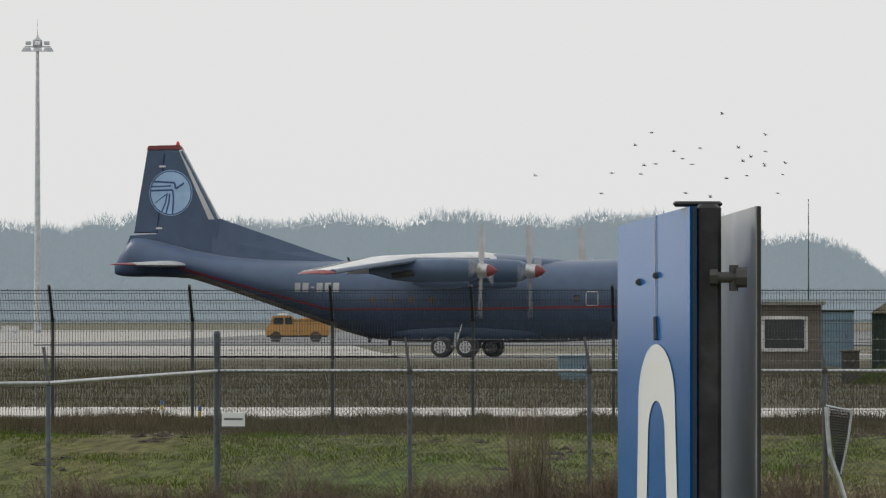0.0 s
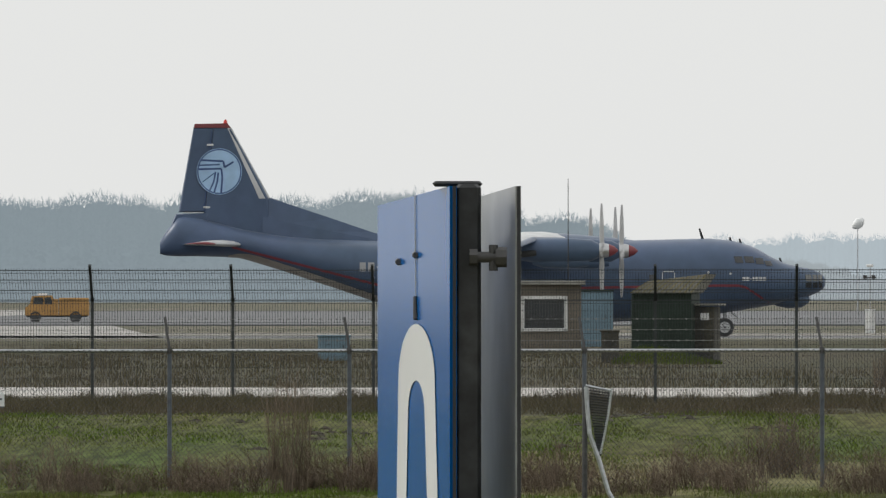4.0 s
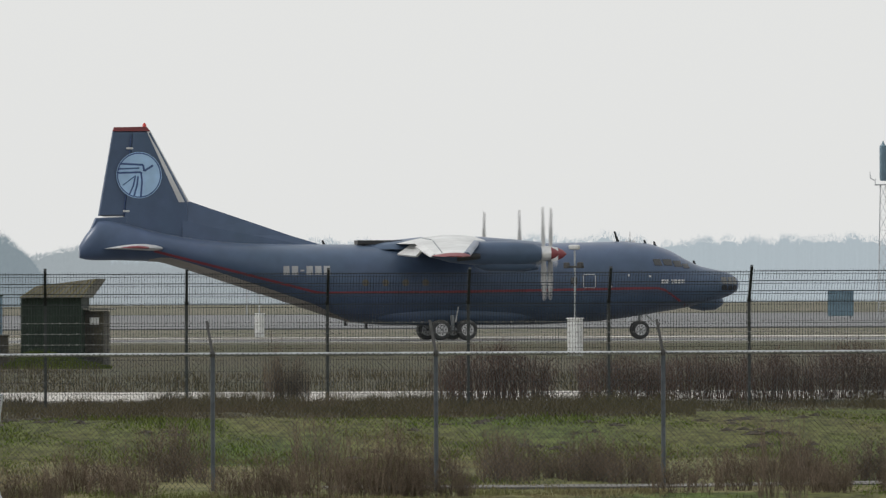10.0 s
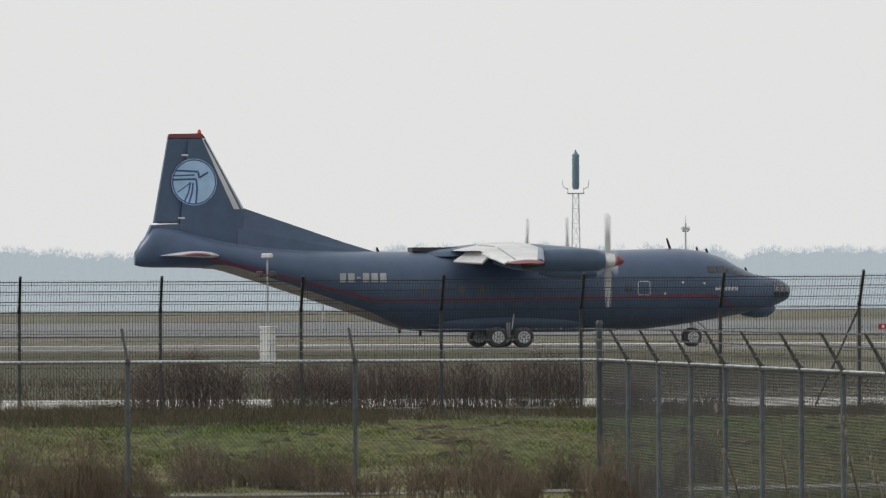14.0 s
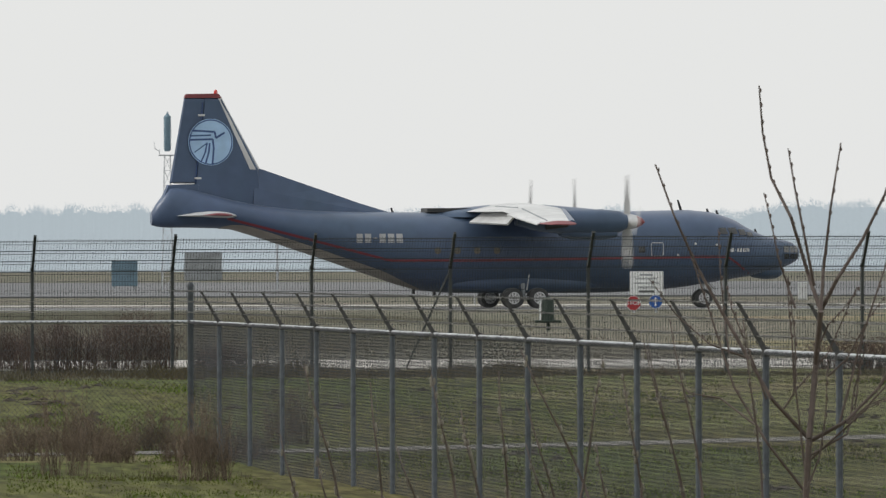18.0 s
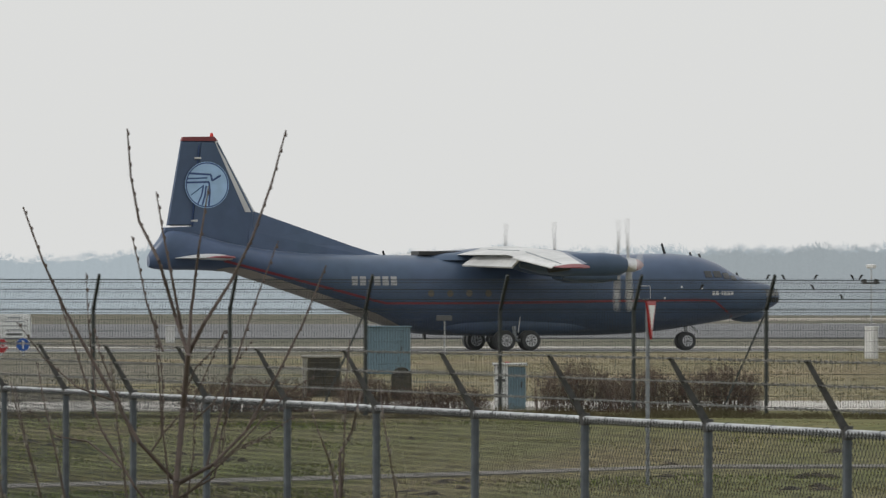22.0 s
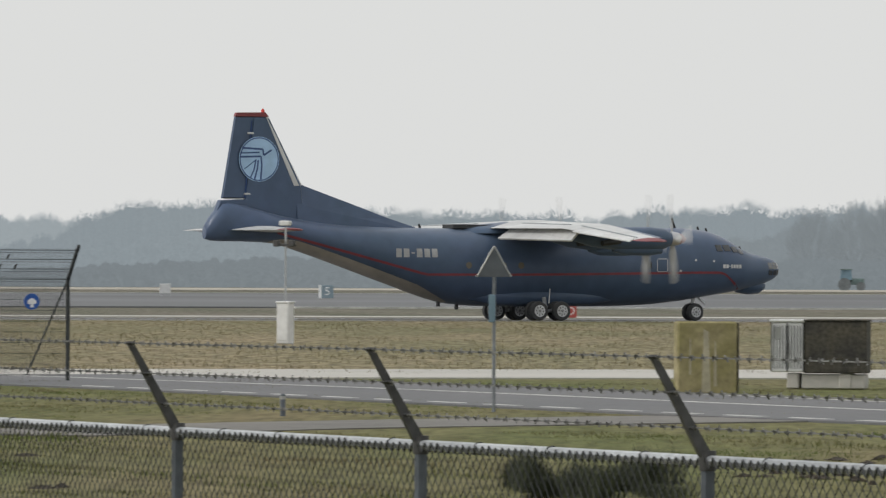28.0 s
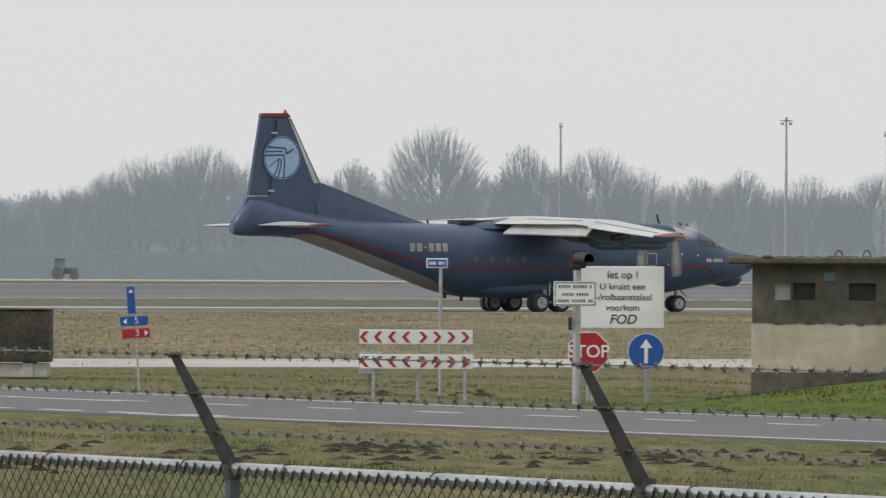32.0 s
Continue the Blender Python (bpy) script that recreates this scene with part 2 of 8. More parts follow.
M_BRICK = material("grey_brick_wall", (0.16, 0.14, 0.115), 0.9, 0, 0.2, 12, 1.2, 0.2)
M_ROOF = material("weathered_roof_sheet", (0.32, 0.315, 0.285), 0.8, 0, 0.2, 6, 1.5, 0.1)
M_BLUE = material("sign_blue", (0.012, 0.085, 0.36), 0.4, 0, 0.05, 4, 1, 0.01, (0.014, 0.095, 0.39))
M_SIGNBLUE = material("panel_blue", (0.001, 0.088, 0.300), 0.16, 0, 0.06, 2, 0.9, 0.0, (0.002, 0.102, 0.34), spec=0.03)
M_SIGNRED = material("sign_red", (0.45, 0.018, 0.028), 0.45, 0, 0.05, 4, 1, 0.01)
M_SIGNWHITE = material("sign_white", (0.90, 0.92, 0.92), 0.5, 0, 0.04, 4, 1, 0.01)
M_LETTER = material("greyed_white_letter", (0.62, 0.64, 0.64), 0.45, 0, 0.04, 4, 1, 0.01)
M_INK = material("black_lettering", (0.025, 0.027, 0.03), 0.6, 0, 0.05, 4, 1, 0)
M_GREYINK = material("grey_lettering", (0.11, 0.115, 0.12), 0.6, 0, 0.05, 4, 1, 0)
M_JOINT = material("panel_joint_grey", (0.32, 0.345, 0.365), 0.6, 0, 0.1, 4, 1, 0)
M_LIME = material("pale_lime_run", (0.46, 0.42, 0.31), 0.9, 0, 0.2, 9, 2, 0.1)
# Sign red lightened: distance haze is put into the colour.
M_HAZERED = material("hazed_red", (0.50, 0.10, 0.09), 0.6, 0, 0.08, 3, 0.6, 0.02)
M_SIGNBACK = material("weathered_sign_back", (0.115, 0.130, 0.145), 0.6, 0.2, 0.2, 5, 1.2, 0.03, (0.090, 0.100, 0.110))
M_SIGNPOST = material("dull_galvanised_post", (0.24, 0.26, 0.285), 0.5, 0.5, 0.2, 9, 2, 0.03, (0.17, 0.185, 0.20))
M_ALU = material("aluminium_sheet", (0.46, 0.47, 0.47), 0.40, 0.6, 0.2, 5, 1.2, 0.03, (0.30, 0.31, 0.29))
M_POSTDK = material("dark_streaked_profile", (0.012, 0.014, 0.016), 0.45, 0.2, 0.6, 30, 6, 0.05, (0.032, 0.034, 0.035))
M_YELLOW = material("yellow_vehicle_paint", (0.48, 0.26, 0.075), 0.5, 0, 0.08, 3, 0.6, 0.02)
M_SIGNYELLOW = material("sign_yellow", (0.42, 0.33, 0.045), 0.5, 0, 0.05, 3, 0.6, 0.01)
# Tractor green greyed and lightened by the haze painted into it.
M_TRACTOR = material("hazed_tractor_green", (0.15, 0.215, 0.21), 0.6, 0, 0.15, 5, 1, 0.05)
M_BIRD = material("dark_bird_feathers", (0.03, 0.028, 0.026), 0.85, 0, 0.2, 30, 8, 0.0)
M_TEAL = material("blue_grey_board", (0.16, 0.25, 0.31), 0.7, 0, 0.08, 4, 0.8, 0.04)
# Lighter copy of the blue-grey, with the field's haze put into it.
M_PALETEAL = material("pale_blue_grey_board", (0.25, 0.33, 0.38), 0.7, 0, 0.08, 4, 0.8, 0.04)
M_BEACON = glow("red_beacon_glass", (0.5, 0.04, 0.03), 0.12)


# ---- mesh building ----
class Shape:
    """Collects vertices and faces of one part."""
    def __init__(self):
        self.v, self.f = [], []

    def add(self, verts, faces):
        n = len(self.v)
        self.v += [tuple(p) for p in verts]
        self.f += [tuple(i + n for i in f) for f in faces]
        return self

    def box(self, c, s, m=None, taper=1.0):
        x, y, z = (a / 2 for a in s)
        pts = [Vector((i * x * (taper if k > 0 else 1), j * y * (taper if k > 0 else 1), k * z)) for k in (-1, 1) for j in (-1, 1) for i in (-1, 1)]
        if m is not None:
            pts = [m @ p for p in pts]
        return self.add([p + Vector(c) for p in pts], [(0, 2, 3, 1), (4, 5, 7, 6), (0, 1, 5, 4), (2, 6, 7, 3), (0, 4, 6, 2), (1, 3, 7, 5)])

    def slab(self, c, s, e=0.01):
        """A box with chamfered edges."""
        x, y, z = (a / 2 for a in s)
        e = min(e, x * 0.9, y * 0.9, z * 0.9)
        pts, faces = [], []
        for k, inset in ((-z, e), (-z + e, 0), (z - e, 0), (z, e)):
            a, b = x - inset, y - inset
            pts += [(-a + e, -b, k), (a - e, -b, k), (a, -b + e, k), (a, b - e, k), (a - e, b, k), (-a + e, b, k), (-a, b - e, k), (-a, -b + e, k)]
        faces.append(tuple(range(7, -1, -1)))
        for r in range(3):
            faces += [(r * 8 + i, r * 8 + (i + 1) % 8, r * 8 + 8 + (i + 1) % 8, r * 8 + 8 + i) for i in range(8)]
        faces.append(tuple(range(24, 32)))
        return self.add([Vector(p) + Vector(c) for p in pts], faces)

    def tube(self, a, b, r0, r1=None, n=8, caps=True):
        a, b = Vector(a), Vector(b)
        r1 = r0 if r1 is None else r1
        d = (b - a).normalized()
        u = d.orthogonal().normalized()
        w = d.cross(u)
        ring = [u * math.cos(2 * math.pi * i / n) + w * math.sin(2 * math.pi * i / n) for i in range(n)]
        pts = [a + q * r0 for q in ring] + [b + q * r1 for q in ring]
        faces = [(i, (i + 1) % n, n + (i + 1) % n, n + i) for i in range(n)]
        if caps:
            faces += [tuple(range(n - 1, -1, -1)), tuple(range(n, 2 * n))]
        return self.add(pts, faces)

    def path(self, pts, radii, n=5):
        for i in range(len(pts) - 1):
            self.tube(pts[i], pts[i + 1], radii[i], radii[i + 1], n, i == len(pts) - 2)
        return self

    def rings(self, rings, close=True):
        n = len(rings[0])
        pts = [p for r in rings for p in r]
        faces = [(k * n + i, k * n + (i + 1) % n, k * n + n + (i + 1) % n, k * n + n + i) for k in range(len(rings) - 1) for i in range(n)]
        if close:
            faces += [tuple(range(n - 1, -1, -1)), tuple(range((len(rings) - 1) * n, len(rings) * n))]
        return self.add(pts, faces)

    def lathe(self, profile, c=(0, 0, 0), axis='x', n=20):
        """Rings of (along, radius) about an axis through c."""
        rr = []
        for a, r in profile:
            ring = []
            for i in range(n):
                p, q = r * math.cos(2 * math.pi * i / n), r * math.sin(2 * math.pi * i / n)
                ring.append(Vector(c) + Vector({'x': (a, p, q), 'y': (q, a, p), 'z': (p, q, a)}[axis]))
            rr.append(ring)
        return self.rings(rr)

    def plate(self, outline, y0, y1):
        """An outline in x, z given thickness from y0 to y1."""
        n = len(outline)
        pts = [(x, y0, z) for x, z in outline] + [(x, y1, z) for x, z in outline]
        return self.add(pts, [tuple(range(n)), tuple(range(2 * n - 1, n - 1, -1))] + [(i, n + i, n + (i + 1) % n, (i + 1) % n) for i in range(n)])

    def mesh(self, name, mat, smooth=False):
        me = bpy.data.meshes.new(name)
        me.from_pydata(self.v, [], self.f)
        if mat:
            me.materials.append(mat)
        if smooth:
            me.polygons.foreach_set("use_smooth", [True] * len(me.polygons))
            try:
                me.set_sharp_from_angle(angle=radians(40))
            except AttributeError:
                pass
        me.update()
        return me


def fix(me):
    bm = bmesh.new()
    bm.from_mesh(me)
    bmesh.ops.recalc_face_normals(bm, faces=bm.faces)
    bm.to_mesh(me)
    bm.free()
    return me


def part(name, shape, mat, parent=None, label="", smooth=False, m=None):
    """Links a shape (or a mesh) as one object under its thing."""
    me = shape if isinstance(shape, bpy.types.Mesh) else fix(shape.mesh(name, mat, smooth))
    ob = new(name, me)
    ob.parent = parent
    if m is not None:
        ob.matrix_basis = m
    if label:
        ob["label"] = label
    return ob


def thing(name, m, label, category, group="", kind=""):
    ob = new(name)
    ob.empty_display_size = 0.2
    ob.matrix_basis = m
    return tagged(ob, label, category, group, kind)


def letters(name, text, size, mat, parent, m, label="", bold=0.0, slant=0.0):
    """Raised lettering, centred, facing -y of its own space."""
    cu = bpy.data.curves.new(name, 'FONT')
    cu.body, cu.size, cu.align_x, cu.align_y, cu.extrude = text, size, 'CENTER', 'CENTER', 0.002
    cu.offset, cu.shear = bold, slant
    tmp = bpy.data.objects.new(name, cu)
    scene.collection.objects.link(tmp)
    bpy.context.view_layer.update()
    me = bpy.data.meshes.new_from_object(tmp.evaluated_get(bpy.context.evaluated_depsgraph_get()))
    bpy.data.objects.remove(tmp)
    me.materials.clear()
    me.materials.append(mat)
    ob = new(name, me)
    ob.parent = parent
    ob.matrix_basis = m @ pose(0, 0, 0, 90)
    if label:
        ob["label"] = label
    return ob


def spot(b, d, z=0.0):
    a = b / RAY
    return Vector((d * math.sin(a), d * math.cos(a), z))


def far_rise(r):
    """The field dips a hand's width at the taxiway and climbs by about a metre towards the far woods."""
    f = min(1.0, max(0.0, (r - 430.0) / 570.0))
    g = min(1.0, max(0.0, (r - 335.0) / 35.0))
    return -0.08 * g * g * (3 - 2 * g) + 1.23 * f * f * (3 - 2 * f)


def facing(b, d, z=0.0, turn=0.0):
    """A pose at that bearing and distance whose -y looks back to the eye, turned by degrees."""
    p = spot(b, d, z + far_rise(d))
    return pose(p.x, p.y, p.z, 0, 0, -math.degrees(b / RAY) + turn)


def ground_z(x, y):
    """The lie of the land: level airfield, a shallow dip along the outer fence, a bank by the old brick post."""
    e = (y - 100) / 32.0
    s = min(1.0, max(0.0, e))
    dip = -0.6 * (1 - s * s * (3 - 2 * s))
    w = min(1.0, max(0.0, (x - 12) / 34.0))
    dip *= 1 - 0.85 * w * w * (3 - 2 * w)
    r = math.hypot((x - 70.0) / 9.0, (y - 95.0) / 9.0)
    bank = 0.78 * max(0.0, 1 - r * r) ** 1.2 if r < 1 else 0.0
    n = 0.05 * noise.noise((x * 0.25, y * 0.25, 0)) if y < 135 else 0.0
    if 34 < x < 63 and (x > 50 or 92 < y < 108):
        n = 0.0
    return dip + bank + n


# ---- ground ----
def build_ground():
    xs = [-4500, -2500, -1500, -1000] + [-850 + 100 * i for i in range(8)] + [-60 + 1.6 * i for i in range(106)] + [120 + 90 * i for i in range(13)] + [1500, 2500, 4500]
    ys = [-4500, -1000, -200, -20] + [4 + 1.6 * i for i in range(112)] + [200, 230, 270, 300, 320, 335, 345, 355, 370, 385, 400, 415, 430, 445, 460, 500, 550, 600, 650, 700, 760, 820, 900, 1000, 1200, 1600, 2500, 4800]
    s = Shape()

    def lie(x, y):
        if -60 <= x <= 112 and 4 <= y <= 185:
            return ground_z(x, y)
        return -0.6 if 0 < y < 60 and -60 < x < 30 else far_rise(math.hypot(x, y)) if y > 0 else 0.0

    s.v = [(x, y, lie(x, y)) for y in ys for x in xs]
    n = len(xs)
    s.f = [(j * n + i, j * n + i + 1, j * n + n + i + 1, j * n + n + i) for j in range(len(ys) - 1) for i in range(n - 1)]
    me = s.mesh("ground", M_GRASS, True)
    me.materials.append(M_LAWN)
    me.materials.append(M_VERGE)
    me.materials.append(M_BANK)
    me.materials.append(M_ROUGH)
    me.materials.append(M_DRYFIELD)
    mid = lambda c, k: sum(me.vertices[i].co[k] for i in c) / 4
    for pl in me.polygons:
        x, y = mid(pl.vertices, 0), mid(pl.vertices, 1)
        edge = 129 + 0.8 * math.sin(x * 0.7) + min(9.0, max(0.0, 0.9 * (x - 15)))
        if y < 50 and abs(x) < 150:
            pl.material_index = 2
        elif y < edge and -150 < x < min(26.5, 0.268 * y) + 1.2 * math.sin(y * 0.5):
            pl.material_index = 2 if 99.5 < y < 112 + 2 * math.sin(x * 0.4) and 3.5 < x < 16 else 1
        elif math.hypot((x - 70) / 10.5, (y - 95) / 10.5) < 1:
            pl.material_index = 3
        elif edge <= y < 345 and -150 < x < 0.19 * y + 4 * math.sin(y * 0.07):
            pl.material_index = 4
        elif y < 150 - 0.1 * x and 0 < x < 130:
            pl.material_index = 2
        elif y < 390 and 0.265 * y + 6 * math.sin(y * 0.06) < x < 400:
            pl.material_index = 5
    return tagged(new("ground", me), "mown airfield grass, green strip and dry brown stretches", "grass", kind="structure")


def strip(name, a, b, w0, w1, mat, label, category, z=0.02, step=4.0, kind="structure"):
    """Paving along the line a-b, from w0 to w1 to its left side, laid on the land."""
    a, b = Vector((*a, 0)), Vector((*b, 0))
    d = (b - a).normalized()
    nrm = Vector((-d.y, d.x, 0))
    n = max(1, int((b - a).length / step))
    c = max(1, int(abs(w1 - w0) / max(step, 6.0)))
    s = Shape()
    for i in range(n + 1):
        p = a + (b - a) * (i / n)
        for k in range(c + 1):
            q = p + nrm * (w0 + (w1 - w0) * k / c)
            gz = ground_z(q.x, q.y) if -60 <= q.x <= 112 and 4 <= q.y <= 185 else far_rise(math.hypot(q.x, q.y))
            s.v.append((q.x, q.y, gz + z))
    m = c + 1
    top = [(i * m + k, (i + 1) * m + k, (i + 1) * m + k + 1, i * m + k + 1) for i in range(n) for k in range(c)]
    low = len(s.v)
    s.v += [(x, y, zz - z - 0.01) for x, y, zz in s.v]
    rim = [(i * m, (i + 1) * m) for i in range(n)] + [((i + 1) * m + c, i * m + c) for i in range(n)] + [(k + 1, k) for k in range(c)] + [(n * m + k, n * m + k + 1) for k in range(c)]
    s.f = top + [(u, u + low, v + low, v) for u, v in rim]
    me = fix(s.mesh(name, mat, False))
    return tagged(new(name, me), label, category, kind=kind)


def line_at(b0, d0):
    """A straight line that passes the eye at the distance d0, square to the bearing b0: a function of metres along it."""
    a = b0 / RAY
    p, u = Vector((d0 * math.sin(a), d0 * math.cos(a))), Vector((math.cos(a), -math.sin(a)))
    return lambda s: (p + u * s)


build_ground()
perimeter = line_at(1900, 155)
strip("service_road", perimeter(-150), perimeter(190), -7, 7, M_CONC, "pale worn concrete service road", "road", 0.03)
taxi = line_at(1300, 386)
strip("taxiway", taxi(-400), taxi(700), -11, 11, M_ASPH, "grey asphalt taxiway", "taxiway", 0.02, 40)
for off in (-11.5, 11.2):
    strip("taxiway_edge_line", taxi(-400), taxi(700), off, off + 0.5, M_LINE, "worn white painted edge line", "road marking", 0.03, 40)
strip("taxiway_shoulder", taxi(-60), taxi(700), 24, 37, M_CONC, "pale concrete strip beyond the taxiway", "paving", 0.03, 40)
runway = line_at(1300, 610)
strip("runway", runway(-75), runway(1300), -95, 105, M_RUNWAY, "dark grey asphalt runway far across the field", "runway", 0.10, 50)
for off in (-97, 106):
    strip("runway_edge_line", runway(170), runway(1300), off, off + 1.0, M_LINE, "pale painted runway edge line", "road marking", 0.12, 50)
strip("dry_margin", runway(170), runway(1300), 175, 235, M_STRAW, "pale dry grass margin beyond the runway", "grass", 0.10, 50)
strip("apron", line_at(-400, 560)(-220), line_at(-400, 560)(9), -185, 190, M_APRON, "pale concrete apron beside the woods", "apron", 0.02, 20)
strip("access_road", (56.4, 20), (56.4, 146), -4.2, 4.2, M_ASPH, "grey asphalt access road with white dashes", "road", 0.032)
strip("side_road", (9.6, 103.9), (33, 103.2), -0.5, 0.5, M_OLDASPH, "narrow asphalt path across the grass", "path", 0.018)
strip("side_road", (33, 103.2), (39.2, 97.2), -0.5, 0.5, M_OLDASPH, "narrow asphalt path across the grass", "path", 0.020)
strip("road_mouth", (38.5, 97.2), (52.6, 102.6), -1.5, 2.6, M_OLDASPH, "asphalt side turning off the access road", "road", 0.019)
for x, y0, y1 in ((60.42, 22, 146), (52.4, 22, 97), (57.1, 106, 145)):
    strip("road_line", (x, y0), (x, y1), -0.05, 0.05, M_LINE, "thin white painted road line", "road marking", 0.039, 3)
for k in range(28):
    y = 22 + 3.1 * k
    strip("road_dash", (57.4, y), (57.4, y + 1.25), -0.05, 0.05, M_LINE, "short white road dash", "road marking", 0.039, 2)
for k in range(17):
    y = 95 + 2.1 * k
    strip("road_dash", (52.8, y), (52.8, y + 1.2), -0.07, 0.07, M_LINE, "short white road dash", "road marking", 0.039, 2)


# ---- woods ----
def far_wood(name, rows, mat, label, seed, taper=110.0, wave=0.13):
    """A wood of many bare crowns, each a dome of small twig clumps; rows: bearing from, to, distance, depth, height, count."""
    rng = random.Random(seed)
    s = Shape()
    for b0, b1, d0, deep, high, count in rows:
        crowns = []
        for i in range(count):
            d = d0 + rng.uniform(0, deep)
            b = b0 + (b1 - b0) * (i + rng.random()) / count
            ends = 0.3 + 0.7 * min(1.0, (b - b0) / taper, (b1 - b) / taper)
            h = high * ends * (0.90 + wave * noise.noise((b * 0.006, 0.5, seed)) + 0.4 * wave * noise.noise((b * 0.021, 1.5, seed))) * rng.choice((0.82, 0.9, 0.95, 1.0, 1.03)) * rng.uniform(0.95, 1.04)
            w = h * rng.uniform(0.15, 0.27)
            crowns.append((b, d, h, w * RAY / d))
            p = spot(b, d, far_rise(d) - 0.2)
            for k in range(90):
                a, f = rng.uniform(0, 6.283), 0.93 * rng.random() ** 0.85
                r = w * math.sqrt(max(0.0, 1 - max(0.0, (f - 0.4) / 0.6) ** 2)) * rng.uniform(0.4, 1.0)
                q = p + Vector((r * math.cos(a), r * math.sin(a), h * 0.95 * f))
                g = rng.uniform(0.12, 0.4) if f > 0.55 else rng.uniform(0.4, 1.3)
                v = Vector((rng.uniform(-1, 1), 0, rng.uniform(-0.6, 1))) * g
                u = Vector((rng.uniform(-1, 1), 0, rng.uniform(-1, 1))) * g
                s.add([q, q + v, q + u], [(0, 1, 2)])
            # fine twigs that stand out from the crown's rim
            for k in range(150):
                a = rng.uniform(-1.75, 1.75)
                f = rng.uniform(0.80, 1.0)
                q = p + Vector((w * f * math.sin(a), rng.uniform(-0.3, 0.3) * w, h * (0.62 + 0.33 * f * math.cos(a))))
                d_ = Vector((math.sin(a) + rng.uniform(-0.7, 0.7), 0, math.cos(a) + rng.uniform(-0.1, 0.9))).normalized()
                e = Vector((d_.z, 0, -d_.x)) * rng.uniform(0.025, 0.05)
                s.add([q - e, q + e, q + d_ * rng.uniform(0.35, 1.25) * h / 14], [(0, 1, 2)])
        # the closed depth of the wood behind its first trees, its top following the crowns
        n = int((b1 - b0) / 1.3)
        back, first = [], 0
        for k in range(n + 1):
            b = b0 + (b1 - b0) * k / n
            while first < len(crowns) - 1 and crowns[first][0] < b - 90:
                first += 1
            top = high * 0.5 * (0.3 + 0.7 * min(1.0, (b - b0) / taper, (b1 - b) / taper))
            for cb, cd, ch, cw in crowns[first:first + 90]:
                if cb > b + 90:
                    break
                q = (b - cb) / cw
                if abs(q) < 1:
                    top = max(top, ch * (0.64 + 0.27 * math.sqrt(1 - q * q)))
            p = spot(b, d0 + deep + 4, far_rise(d0))
            back.append((p, p + Vector((0, 0, top * rng.uniform(0.982, 1.0) * (1 + 0.035 * noise.noise((b * 0.045, 2, seed)) + 0.05 * noise.noise((b * 0.17, 4, seed)))))))
        # upright strips as trunks side by side, each glowing in its own tone
        for k in range(0, n - 1, 2):
            (a0, a1), (m0, m1), (c0, c1) = back[k:k + 3]
            s.add([a0, m0, c0, c1, m1, a1], [(0, 1, 4, 5), (1, 2, 3, 4)])
    me = s.mesh(name, mat)
    return tagged(new(name, me), label, "wood", kind="stuff")


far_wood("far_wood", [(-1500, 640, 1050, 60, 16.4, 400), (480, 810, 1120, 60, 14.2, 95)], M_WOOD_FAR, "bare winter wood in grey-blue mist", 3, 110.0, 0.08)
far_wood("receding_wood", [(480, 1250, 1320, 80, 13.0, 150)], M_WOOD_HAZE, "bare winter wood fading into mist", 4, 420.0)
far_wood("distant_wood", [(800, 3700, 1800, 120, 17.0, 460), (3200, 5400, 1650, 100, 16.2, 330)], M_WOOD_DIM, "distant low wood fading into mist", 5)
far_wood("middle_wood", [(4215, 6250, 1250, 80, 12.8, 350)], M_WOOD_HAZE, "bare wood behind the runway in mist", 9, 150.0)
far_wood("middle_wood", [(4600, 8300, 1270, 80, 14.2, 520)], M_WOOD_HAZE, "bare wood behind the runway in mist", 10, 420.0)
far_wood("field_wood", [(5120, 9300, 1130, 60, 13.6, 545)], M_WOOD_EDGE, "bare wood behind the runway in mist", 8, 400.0)


